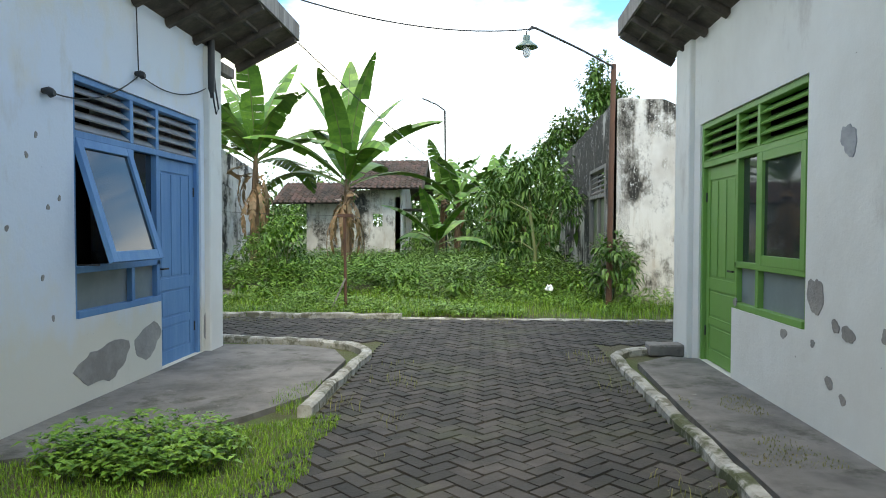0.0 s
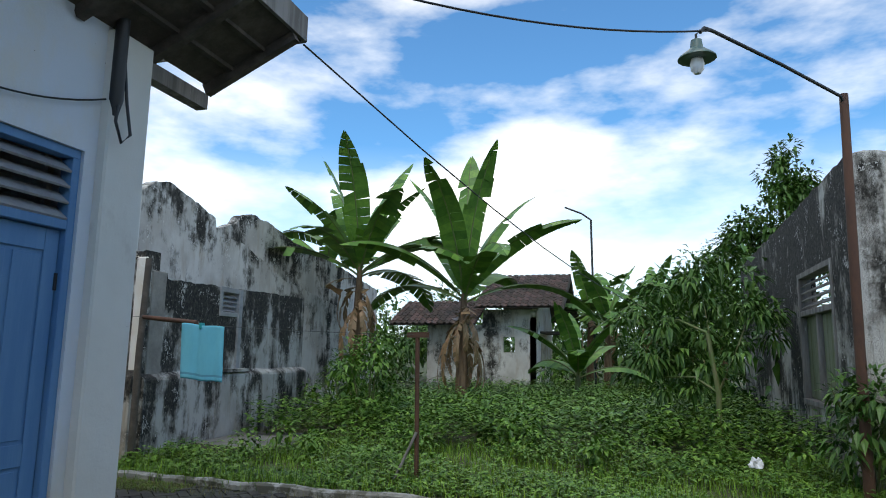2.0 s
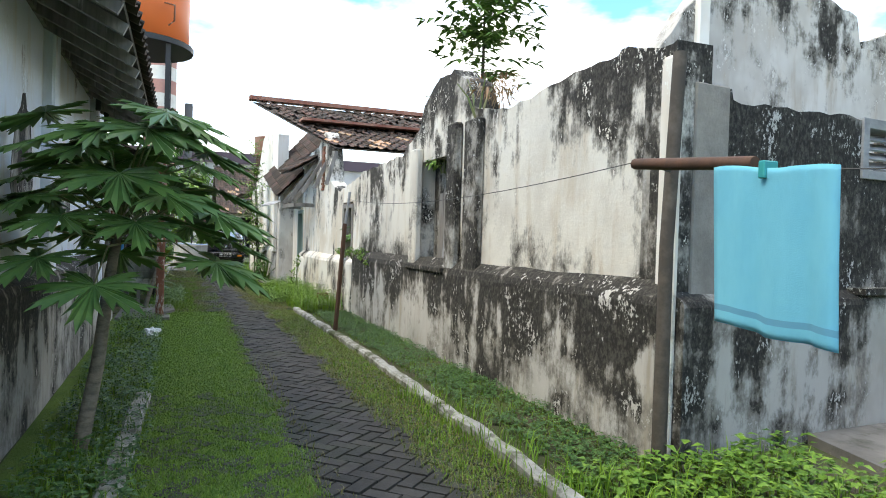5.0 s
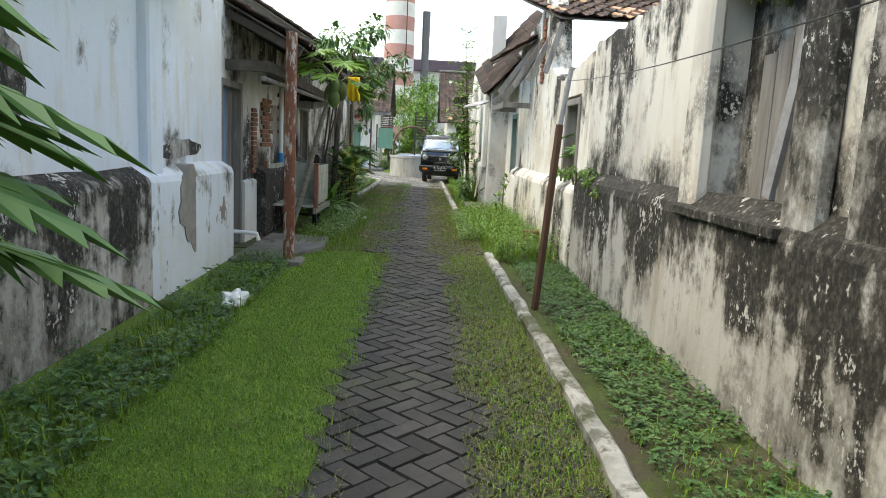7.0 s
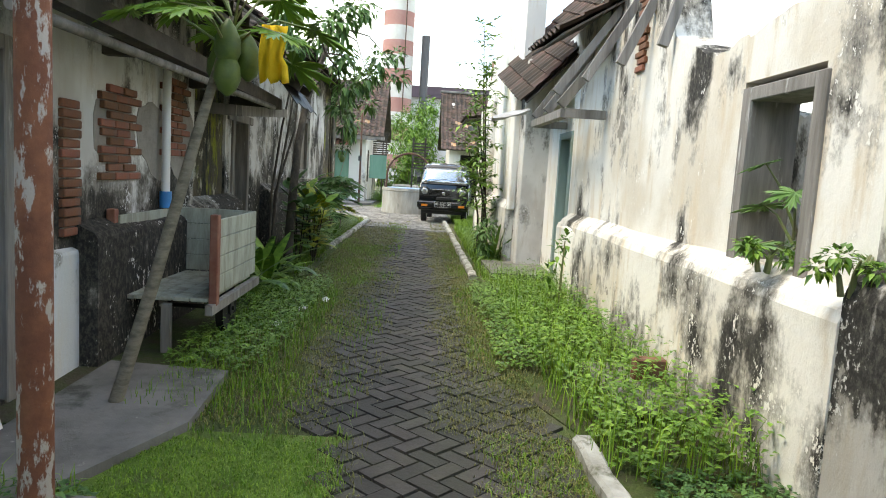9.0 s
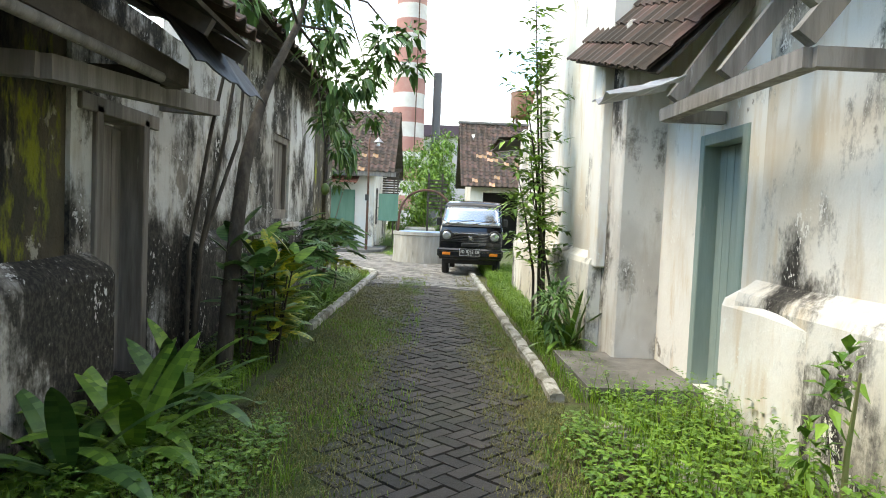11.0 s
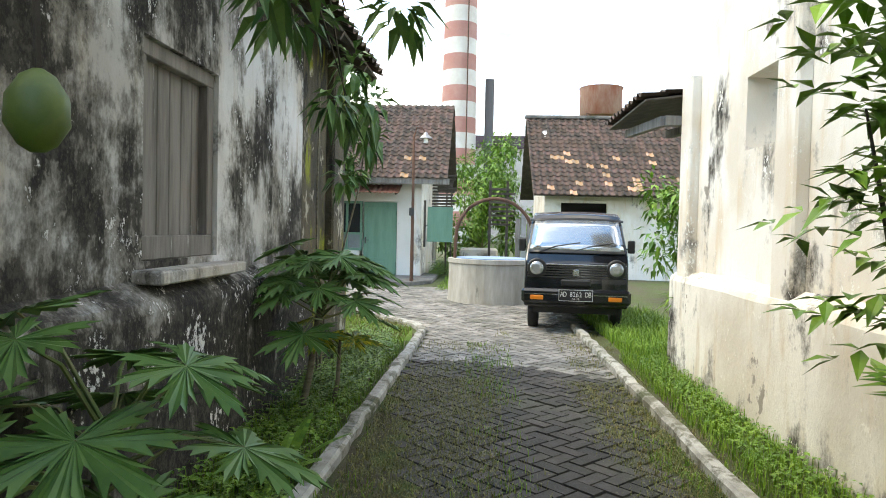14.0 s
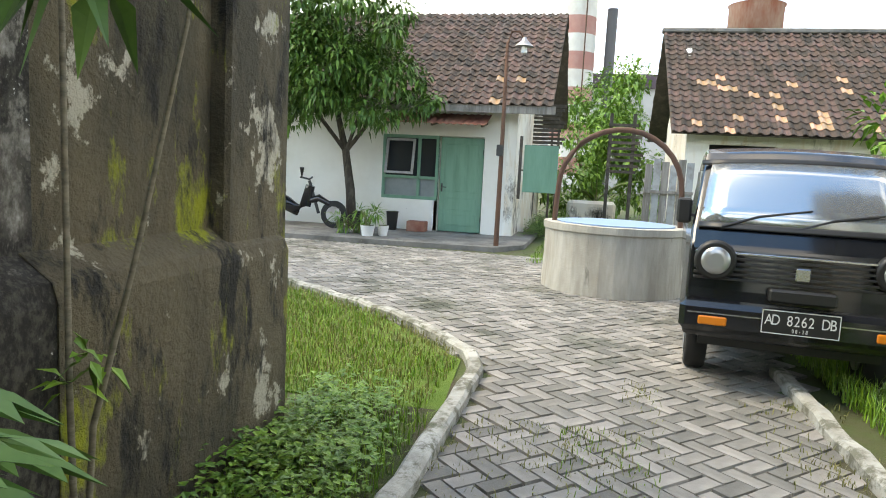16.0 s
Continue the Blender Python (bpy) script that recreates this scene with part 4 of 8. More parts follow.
# roof over the green doorway, roof remains of the fallen house
roof("roof_5", (-20.7, 12.4, 3.9), (-18.7, 12.4, 3.75), (-20.7, 11.0, 3.02), (-18.7, 11.0, 2.9), "clay tiles on bare rafters beside the canopy", limit=40)
roof("roof_3", (-23.4, 12.3, 4.6), (-20.6, 12.3, 3.8), (-23.4, 10.95, 3.1), (-20.6, 10.95, 2.4), "sagging clay tile canopy over the doorway", limit=150)
rafters("eave_6", (-20.6, 11.95, 3.45), (-19.0, 11.95, 3.35), (-20.6, 11.1, 2.2), (-19.0, 11.1, 2.2), 3, 0.07, 0.10, "grey timber rafters of the door canopy", "grey_wood")
rafters("eave_7", (-20.9, 11.15, 2.14), (-19.0, 11.15, 2.12), (-20.9, 11.58, 2.14), (-19.0, 11.58, 2.12), 2, 0.07, 0.09, "grey timber bracket beams of the canopy", "grey_wood")
roof("roof_4", (-21.0, 10.3, 4.85), (-21.0, 16.5, 4.85), (-17.3, 11.7, 3.35), (-17.3, 16.5, 3.35), "broken red tile roof of the fallen house", limit=120, gaps=0.10, odd=0.1, seed=8)
rafters("eave_8", (-18.8, 11.7, 3.3), (-17.2, 11.7, 3.2), (-18.8, 11.0, 2.3), (-17.2, 11.5, 2.5), 4, 0.06, 0.08, "bare rafters of the collapsed eave", "grey_wood")
# small mono pitch at the far end of the white wall
roof("roof_6", (-31.0, 13.2, 3.15), (-28.9, 13.2, 3.15), (-31.0, 10.72, 2.84), (-28.9, 10.72, 2.84), "flat lean-to roof on timber brackets", limit=40)
rafters("eave_9", (-29.0, 10.95, 2.6), (-29.0, 12.0, 2.6), (-30.8, 10.95, 2.72), (-30.8, 12.0, 2.72), 3, 0.08, 0.10, "grey bracket timbers of the lean-to", "grey_wood")


# ---- doors and windows ----
def placed(origin, u, n):
    """Maps (along, outward, up) to the world."""
    u, n = Vector((*u, 0)), Vector((*n, 0))
    m = Matrix.Identity(4)
    m.col[0], m.col[1] = (*u, 0), (*n, 0)
    m.translation = Vector((*origin, 0)) if len(origin) == 2 else Vector(origin)
    return m


def lp(name, T, boxes, material, parent=None, label="", bevel=0.0, turn=None):
    bm = bmesh.new()
    for b in boxes:
        box(bm, *b, bevel=bevel)
    if turn is not None:
        bm.transform(turn)
    bm.transform(T)
    bmesh.ops.recalc_face_normals(bm, faces=bm.faces)
    return part(name, bm, material, parent, label)


def hinge(u, n, z, deg, axis="X"):
    return Matrix.Translation((u, n, z)) @ Matrix.Rotation(radians(deg), 4, axis) @ Matrix.Translation((-u, -n, -z))


def panel_door(name, T, u0, u1, z0, z1, material, label, hand=1, out=-0.06):
    w = u1 - u0
    d = structure(lp(name, T, [(u0, u1, out - 0.035, out - 0.012, z0, z1)], MAT[material]), label, "door")
    st = 0.095
    zm, zl = z0 + 0.80, z0 + 0.42
    for a, b, c, e in ((u0, u0 + st, z0, z1), (u1 - st, u1, z0, z1)):
        lp("stile", T, [(a, b, out - 0.012, out, c, e)], MAT[material], d, bevel=0.003)
    for c, e in ((z0, z0 + 0.13), (zl - 0.04, zl + 0.04), (zm - 0.06, zm + 0.06), (z1 - 0.13, z1)):
        lp("rail", T, [(u0 + st, u1 - st, out - 0.012, out - 0.001, c, e)], MAT[material], d, bevel=0.003)
    pw = (w - 2 * st) / 3
    for k in range(3):
        a = u0 + st + k * pw
        lp("panel", T, [(a + 0.022, a + pw - 0.022, out - 0.012, out - 0.004, zm + 0.08, z1 - 0.15)], MAT[material], d, bevel=0.004)
    for c, e in ((z0 + 0.15, zl - 0.06), (zl + 0.06, zm - 0.08)):
        lp("panel", T, [(u0 + st + 0.03, u1 - st - 0.03, out - 0.012, out - 0.004, c, e)], MAT[material], d, bevel=0.004)
    hu = u0 + 0.05 if hand > 0 else u1 - 0.05
    h = lp("door_handle", T, [(hu - 0.018, hu + 0.018, out, out + 0.008, zm + 0.06, zm + 0.24)], MAT["dark_metal"], d, "black metal handle plate", 0.003)
    lp("lever", T, [(hu - 0.008, hu + 0.008, out + 0.006, out + 0.045, zm + 0.155, zm + 0.171), (hu if hand > 0 else hu - 0.11, hu + 0.11 if hand > 0 else hu, out + 0.035, out + 0.05, zm + 0.154, zm + 0.172)], MAT["dark_metal"], h)
    for z in (z0 + 0.3, z1 - 0.3):
        e = u1 - 0.012 if hand > 0 else u0
        lp("hinge", T, [(e, e + 0.014, out, out + 0.012, z - 0.05, z + 0.05)], MAT["dark_metal"], d)
    return d


def entry_set(k, T, u0, ud, u1, um, z0, zs, zt, zh, wood, low, lift, wood_word):
    """A window and a door under one louvred fanlight. The window runs u0..ud, the door ud..u1; um parts the casement from the narrow light."""
    f, o0, o1 = 0.055, -0.11, -0.02
    win = structure(lp("window_%d" % k, T, [(u0, u0 + f, o0, o1, z0, zh)], MAT[wood], None, "", 0.004), "%s painted timber window with louvres above" % wood_word, "window")
    rails = [(u0 + f, u1, o0, o1, zh - f, zh), (u0 + f, u1 - f, o0, o1, zt, zt + f), (u0 + f, ud, o0, o1, zs, zs + f), (u0 + f, ud, o0, o1 + 0.015, z0, z0 + f)]
    posts = [(ud - f, ud, o0, o1, z0 + f, zt), (u1 - f, u1, o0, o1, 0.04, zh - f), (ud - f, ud, o0, o1, zt + f, zh - f), (um - f / 2, um + f / 2, o0, o1, zt + f, zh - f), (um - f / 2, um + f / 2, o0, o1, zs + f, zt), (um - f / 2, um + f / 2, o0, o1, z0 + f, zs)]
    for b in rails:
        lp("rail", T, [b], MAT[wood], win, bevel=0.004)
    for b in posts:
        lp("mullion", T, [b], MAT[wood], win, bevel=0.004)
    n = 4
    for a, b in ((u0 + f, um - f / 2), (um + f / 2, ud - f), (ud, u1 - f)):
        for j in range(n):
            z = zt + f + (zh - zt - 2 * f) * (j + 0.45) / n
            lp("slat", T, [(a, b, -0.125, -0.012, z - 0.007, z + 0.007)], MAT["slat_grey" if wood == "blue_wood" else wood], win, turn=hinge(a, -0.07, z, -38))
    # lower panels, narrow light, casement
    for a, b in ((u0 + f, um - f / 2), (um + f / 2, ud - f)):
        lp("panel", T, [(a, b, -0.08, -0.07, z0 + f, zs)], MAT[low], win, "frosted lower panel")
    lp("pane", T, [(um + f / 2, ud - f, -0.08, -0.074, zs + f, zt)], MAT["pane"], win, "dark window pane")
    a, b, c, e = u0 + f, um - f / 2, zs + f - 0.01, zt
    tw = hinge(a, o1, e, lift)
    cs = lp("casement", T, [(a, a + 0.075, o1 - 0.04, o1 + 0.006, c, e), (b - 0.075, b, o1 - 0.04, o1 + 0.006, c, e), (a + 0.075, b - 0.075, o1 - 0.04, o1 + 0.004, c, c + 0.085), (a + 0.075, b - 0.075, o1 - 0.04, o1 + 0.004, e - 0.075, e)], MAT[wood], win, "top-hung casement frame", 0.003, tw)
    lp("pane", T, [(a + 0.07, b - 0.07, o1 - 0.022, o1 - 0.018, c + 0.08, e - 0.07)], MAT["pane"], cs, "reflecting glass pane", 0.0, tw)
    if lift:
        lp("stay", T, [(a + 0.02, a + 0.028, o1 - 0.02, o1 + 0.17, zs + 0.06, zs + 0.075)], MAT["dark_metal"], win)
    # room behind: added walls, the gloom put into their near-black colour
    structure(lp("wall_inner_%d" % (k + 10), T, [(u0 - 0.4, u1 + 0.3, -1.4, -1.3, 0, 3.2), (u0 - 0.4, u0 - 0.3, -1.3, -0.23, 0, 3.2), (u1 + 0.2, u1 + 0.3, -1.3, -0.23, 0, 3.2)], MAT["interior"]), "added near-black wall standing in for the unlit room", "wall")


TB, TG = placed((-3.12, 0), (0, 1), (1, 0)), placed((2.25, 0), (0, 1), (-1, 0))
entry_set(1, TB, 4.93, 6.31, 7.21, 5.82, 0.70, 1.05, 2.10, 2.59, "blue_wood", "blind", 17, "blue")
panel_door("door_1", TB, 6.315, 7.15, 0.04, 2.095, "blue_wood", "closed blue panelled wooden door, worn paint")
entry_set(2, TG, 4.87, 6.28, 7.24, 5.78, 0.69, 1.06, 2.04, 2.50, "green_wood", "blind", 0, "green")
panel_door("door_2", TG, 6.285, 7.18, 0.05, 2.035, "green_wood", "closed green panelled wooden door", 1)

# green alley door, blue porch door, old left door, shutter
TR = placed((0.24, 11.6), (1, 0), (0, -1))
d3 = structure(lp("door_3", TR, [(-21.5, -20.8, -0.17, -0.13, 0.1, 1.98)], MAT["sea_pale"]), "faded sea green plank door in a timber frame", "door")
for a, b, c, e in ((-21.57, -21.48, 0.1, 2.06), (-20.84, -20.75, 0.1, 2.06), (-21.48, -20.84, 1.97, 2.06)):
    lp("frame", TR, [(a, b, -0.2, 0.015, c, e)], MAT["sea_pale"], d3, "weathered green door frame", 0.006)
for k in range(5):
    lp("plank", TR, [(-21.48 + k * 0.13, -21.357 + k * 0.13, -0.13, -0.115, 0.12, 1.96)], MAT["sea_pale"], d3, bevel=0.004)
TD = placed((0.30, 7.45), (1, 0), (0, 1))
d4 = structure(lp("door_4", TD, [(-15.88, -15.12, -0.15, -0.11, 0.02, 1.93)], MAT["blue_wood"]), "peeling blue plank door under the porch", "door")
for k in range(6):
    lp("plank", TD, [(-15.88 + k * 0.127, -15.757 + k * 0.127, -0.11, -0.095, 0.04, 1.9)], MAT["blue_wood"] if k > 1 else MAT["grey_wood"], d4, bevel=0.004)
for a, b, c, e in ((-15.95, -15.87, 0.0, 2.0), (-15.13, -15.05, 0.0, 2.0), (-15.87, -15.13, 1.92, 2.0)):
    lp("frame", TD, [(a, b, -0.16, 0.02, c, e)], MAT["grey_wood"], d4, "weathered door frame", 0.006)
TL = placed((0.55, 7.35), (1, 0), (0, 1))
d5 = structure(lp("door_5", TL, [(-21.5, -20.88, -0.2, -0.16, 0.1, 1.88)], MAT["grey_wood"]), "grey unpainted plank door in a mouldy wall", "door")
for k in range(4):
    lp("plank", TL, [(-21.5 + k * 0.155, -21.352 + k * 0.155, -0.16, -0.14, 0.12, 1.86)], MAT["grey_wood"], d5, bevel=0.004)
for a, b, c, e in ((-21.58, -21.49, 0.05, 1.95), (-20.89, -20.80, 0.05, 1.95), (-21.75, -20.62, 1.90, 2.0)):
    lp("frame", TL, [(a, b, -0.2, 0.03, c, e)], MAT["grey_wood"], d5, "weathered timber door frame", 0.006)
TL = placed((0, 7.35), (1, 0), (0, 1))
w3 = structure(lp("window_3", TL, [(-25.95, -25.0, -0.16, -0.12, 1.2, 2.35)], MAT["grey_wood"]), "closed grey wooden shutter in the mouldy wall", "window")
for k in range(6):
    lp("plank", TL, [(-25.9 + k * 0.145, -25.762 + k * 0.145, -0.12, -0.09, 1.32, 2.3)], MAT["grey_wood"], w3, bevel=0.004)
for a, b, c, e in ((-25.95, -25.0, 1.2, 1.33), (-25.95, -25.0, 2.26, 2.35), (-25.95, -25.86, 1.33, 2.26), (-25.09, -25.0, 1.33, 2.26)):
    lp("frame", TL, [(a, b, -0.13, -0.03, c, e)], MAT["grey_wood"], w3, "", 0.006)
lp("sill", TL, [(-26.05, -24.9, -0.1, 0.16, 1.09, 1.16)], MAT["alley_dark"], w3, "mouldy stone sill", 0.01)

# ruin niche with a braced shutter, vent window with louvres, window of the fallen house
TS = placed((0, 11.6), (1, 0), (0, -1))
w4 = structure(lp("window_4", TS, [(-11.35, -10.25, -0.26, -0.2, 1.06, 2.42)], MAT["ruin_grey"]), "bricked-up niche of the ruin with old timber", "window")
for k in range(5):
    lp("plank", TS, [(-11.1 + k * 0.16, -10.95 + k * 0.16, -0.2, -0.17, 1.1, 2.0 + 0.06 * (k % 3))], MAT["grey_wood"], w4)
lp("brace", TS, [(-10.75, -10.66, -0.17, -0.14, 1.15, 2.3)], MAT["slat_grey"], w4, "pale diagonal brace", 0.0, hinge(-10.7, 0, 1.7, 14, "Y"))
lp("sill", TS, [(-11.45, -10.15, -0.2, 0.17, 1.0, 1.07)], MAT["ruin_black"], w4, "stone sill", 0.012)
for a in (-11.55, -10.22):
    structure(lp("trim_16", TS, [(a, a + 0.27, 0.0, 0.10, 1.0, 2.6 if a < -11 else 2.75)], MAT["ruin_white" if a < -11 else "ruin_grey"], bevel=0.02), "plastered pilaster beside the niche", "pilaster")
structure(lp("trim_17", TS, [(-9.72, -9.35, 0.0, 0.09, 1.0, 2.72)], MAT["ruin_grey"], bevel=0.02), "blackened pilaster of the ruin", "pilaster")
structure(lp("trim_18", TS, [(-6.52, -6.34, -0.03, 0.03, 0.0, 2.66)], MAT["alley_white"], bevel=0.02), "bare white plaster corner strip", "pilaster")
ed = Vector((RE[0] - RS[0], RE[1] - RS[1])).normalized()
TE = placed(RS, (ed.x, ed.y), (ed.y, -ed.x))
w5 = structure(lp("window_5", TE, [(1.96, 2.04, -0.18, 0.02, 1.98, 2.46)], MAT["slat_grey"], None, "", 0.004), "grey louvred vent over a bricked-up window", "window")
for b in ((2.56, 2.68, -0.18, 0.035, 1.12, 2.46), (2.04, 2.58, -0.18, 0.02, 2.38, 2.46), (2.04, 2.58, -0.18, 0.02, 1.98, 2.05)):
    lp("frame", TE, [b], MAT["slat_grey"], w5, "", 0.004)
for k in range(4):
    z = 2.10 + 0.075 * k
    lp("slat", TE, [(2.04, 2.58, -0.12, 0.0, z - 0.008, z + 0.008)], MAT["slat_grey"], w5, turn=hinge(0, -0.06, z, -35))
lp("sill", TE, [(1.85, 2.85, -0.02, 0.15, 1.07, 1.12)], MAT["ruin_grey"], w5)
structure(lp("trim_19", TE, [(0.14, 0.46, -0.05, 0.03, 0.0, 2.5)], MAT["render_grey"], bevel=0.01), "grey cement strip on the ruin corner", "pilaster")
TW = placed((-0.26, 11.6), (1, 0), (0, -1))
w6 = structure(lp("window_6", TW, [(-15.66, -15.56, -0.28, 0.02, 0.98, 2.02)], MAT["grey_wood"]), "empty window hole with a rotten frame", "window")
for b in ((-14.92, -14.82, -0.28, 0.02, 0.98, 2.02), (-15.56, -14.92, -0.28, 0.02, 1.94, 2.02)):
    lp("frame", TW, [b], MAT["grey_wood"], w6, "", 0.006)

TV = placed((2.45, 0), (0, 1), (-1, 0))
w8 = structure(lp("window_8", TV, [(13.90, 13.99, -0.16, 0.02, 0.75, 2.75)], MAT["grey_wood"], None, "", 0.004), "louvred window with faded green shutters in the grey wall", "window")
for b in ((15.86, 15.95, -0.16, 0.02, 0.75, 2.75), (13.99, 15.86, -0.16, 0.02, 2.67, 2.75), (13.99, 15.86, -0.16, 0.02, 2.08, 2.16), (13.99, 15.86, -0.16, 0.05, 0.75, 0.83), (14.88, 14.97, -0.16, 0.0, 0.83, 2.08)):
    lp("frame", TV, [b], MAT["grey_wood"], w8, "", 0.004)
for k in range(4):
    z = 2.24 + 0.11 * k
    lp("slat", TV, [(13.99, 15.86, -0.12, 0.0, z - 0.01, z + 0.01)], MAT["grey_wood"], w8, turn=hinge(0, -0.06, z, -35))
MOSSY = mat("algae green shutter paint", (0.13, 0.16, 0.08), 0.8, var=((0.22, 0.23, 0.17), (6, 6, 0.8), 0.4, 0.7), bump=[((40, 40, 3), 0.003)])
for a, b in ((13.99, 14.88), (14.97, 15.86)):
    sh8 = lp("shutter", TV, [(a, b, -0.12, -0.09, 0.83, 2.08)], MOSSY, w8, "faded green shutter leaf")
    for k in range(4):
        lp("plank", TV, [(a + k * (b - a) / 4 + 0.006, a + (k + 1) * (b - a) / 4 - 0.006, -0.09, -0.07, 0.85, 2.06)], MOSSY, sh8, bevel=0.003)

# plaster fallen off the walls
def patch(T, u, z, ru, rz, seed, material="render_grey", n=0.004, label="patch of bare grey render"):
    rnd = random.Random(seed)
    bm = bmesh.new()
    k = 22
    ph = [rnd.uniform(0, 6.28) for _ in range(4)]
    ring = []
    for i in range(k):
        a = 2 * math.pi * i / k
        r = 1 + 0.16 * math.sin(2 * a + ph[0]) + 0.10 * math.sin(3 * a + ph[1]) + 0.07 * math.sin(7 * a + ph[2]) + rnd.uniform(-0.06, 0.06)
        ring.append(bm.verts.new((u + ru * r * math.cos(a), n, z + rz * r * math.sin(a))))
    back = [bm.verts.new((v.co.x * 1.0, -0.01, v.co.z)) for v in ring]
    bm.faces.new(ring)
    for i in range(k):
        bm.faces.new((ring[i], ring[(i + 1) % k], back[(i + 1) % k], back[i]))
    bm.transform(T)
    bmesh.ops.recalc_face_normals(bm, faces=bm.faces)
    return structure(part("trim_20", bm, MAT[material]), label, "plaster patch")


patch(TB, 5.32, 0.30, 0.34, 0.17, 1)
patch(TB, 6.02, 0.36, 0.23, 0.15, 2)
patch(TB, 7.33, 0.32, 0.06, 0.2, 3)
patch(TG, 4.72, 0.95, 0.10, 0.14, 4)
for i, (u, z, r) in enumerate(((4.45, 0.78, 0.05), (4.3, 0.75, 0.07), (4.52, 0.4, 0.05), (4.35, 0.33, 0.04), (4.75, 0.62, 0.03), (5.2, 0.62, 0.05), (6.2, 0.75, 0.04), (3.9, 0.8, 0.05))):
    patch(TG, u, z, r, r * 0.8, 20 + i)
patch(TG, 4.33, 1.96, 0.09, 0.10, 31, "slat_grey", 0.006, "grey paper notice remains")
for i, (u, z) in enumerate(((4.4, 1.9), (4.62, 1.55), (4.55, 1.05), (4.66, 0.75), (4.5, 2.05), (4.2, 1.4), (4.75, 1.62))):
    patch(TB, u, z, 0.016, 0.022, 50 + i)
TP = placed((0, 7.45), (1, 0), (0, 1))
TN = placed((0, 7.5), (1, 0), (0, 1))
for i, (u, z, a, b) in enumerate(((-13.25, 0.68, 0.30, 0.36), (-13.4, 1.22, 0.45, 0.10), (-10.6, 1.7, 0.3, 0.35), (-8.6, 1.9, 0.3, 0.5))):
    patch(TN, u, z, a, b, 70 + i, "ruin_grey" if i else "render_grey", 0.146 if z < 0.9 else 0.004)
for i, (x, a) in enumerate(((-16.9, 0.0), (-17.6, 0.0), (-18.3, 0.0))):
    patch(TP, x, 1.55, 0.28, 0.33, 90 + i, "render_grey")


def bricks_on(T, cells, n0=0.0, seed=1, name="wall_inner_20"):
    """Bare bricks where plaster has gone: rows of (u0, u1, z)."""
    rnd = random.Random(seed)
    me = bpy.data.meshes.new("brick")
    bm = bmesh.new()
    box(bm, -0.108, 0.108, -0.05, 0.05, -0.026, 0.026, bevel=0.006)
    bm.to_mesh(me)
    bm.free()
    me.materials.append(MAT["brick"])
    bed = None
    for u0, u1, z in cells:
        u = u0
        while u < u1:
            if bed is None:
                bed = structure(lp(name, T, [(u0, u1, n0 - 0.05, n0 + 0.004, z - 0.03, z + 0.03)], MAT["render_grey"]), "bare brickwork where plaster fell", "brickwork")
            o = new("brick", me)
            o.parent = bed
            o.matrix_basis = T @ pose(u + 0.11, n0 - 0.035 + rnd.uniform(0, 0.012), z, 0, 0, rnd.uniform(-1.5, 1.5))
            u += 0.228


bricks_on(TP, [(-17.3 + 0.1 * ((k * 7) % 3), -16.75 - 0.08 * ((k * 5) % 3), 1.25 + 0.062 * k) for k in range(11)], 0.012)
bricks_on(TP, [(-18.4 + 0.1 * ((k * 7) % 3), -17.9 - 0.08 * ((k * 5) % 3), 1.45 + 0.062 * k) for k in range(11)], 0.012, 2)
bricks_on(TS, [(-18.1 + 0.05 * (k % 2), -17.9, 2.45 + 0.062 * k) for k in range(16)], 0.012, 3)
bricks_on(TP, [(-16.35, -16.15, 0.9 + 0.062 * k) for k in range(14)], 0.012, 5)

# ---- lane: lamp pole, wires, insulators ----
pole = thing("street_lamp", (2.19, 12.05, 0), "rusty pole with an arm and enamel lamp", "street lamp")
part("pole", bmtube([(2.19, 12.05, 0), (2.21, 12.05, 2.2), (2.24, 12.05, 4.3)], [0.055, 0.05, 0.045], 10), MAT["rust_pole"], pole)
part("arm", bmtube([(2.24, 12.05, 4.15), (2.2, 12.0, 4.26), (1.5, 11.3, 4.40), (0.78, 10.6, 4.52), (0.70, 10.52, 4.52), (0.66, 10.48, 4.46)], 0.018, 6), MAT["dark_metal"], pole, "thin dark metal arm")
sh = bmesh.new()
for (z0, r0), (z1, r1) in (((4.37, 0.05), (4.29, 0.06)), ((4.29, 0.06), (4.20, 0.17)), ((4.20, 0.17), (4.185, 0.175))):
    tube(sh, [(0.62, 10.45, z0), (0.62, 10.45, z1)], [r0, r1], 16)
part("shade", sh, mat("green enamel", (0.10, 0.15, 0.13), 0.35), pole, "dark green enamel shade")
part("bulb", bmtube([(0.62, 10.45, 4.20), (0.62, 10.45, 4.13), (0.62, 10.45, 4.08), (0.62, 10.45, 4.04)], [0.05, 0.065, 0.06, 0.03], 12), MAT["white_plastic"], pole, "white glass bulb")
part("hook", bmtube([(0.66, 10.48, 4.48), (0.62, 10.45, 4.43), (0.62, 10.45, 4.35)], 0.012, 6), MAT["dark_metal"], pole)


def wire(label, a, b, sag, r=0.008, n=14, name="cable"):
    a, b = Vector(a), Vector(b)
    pts = [a.lerp(b, i / n) - Vector((0, 0, sag * 4 * (i / n) * (1 - i / n))) for i in range(n + 1)]
    return tagged(part(name, bmtube(pts, r, 5), MAT["dark_metal"]), label, "cable")


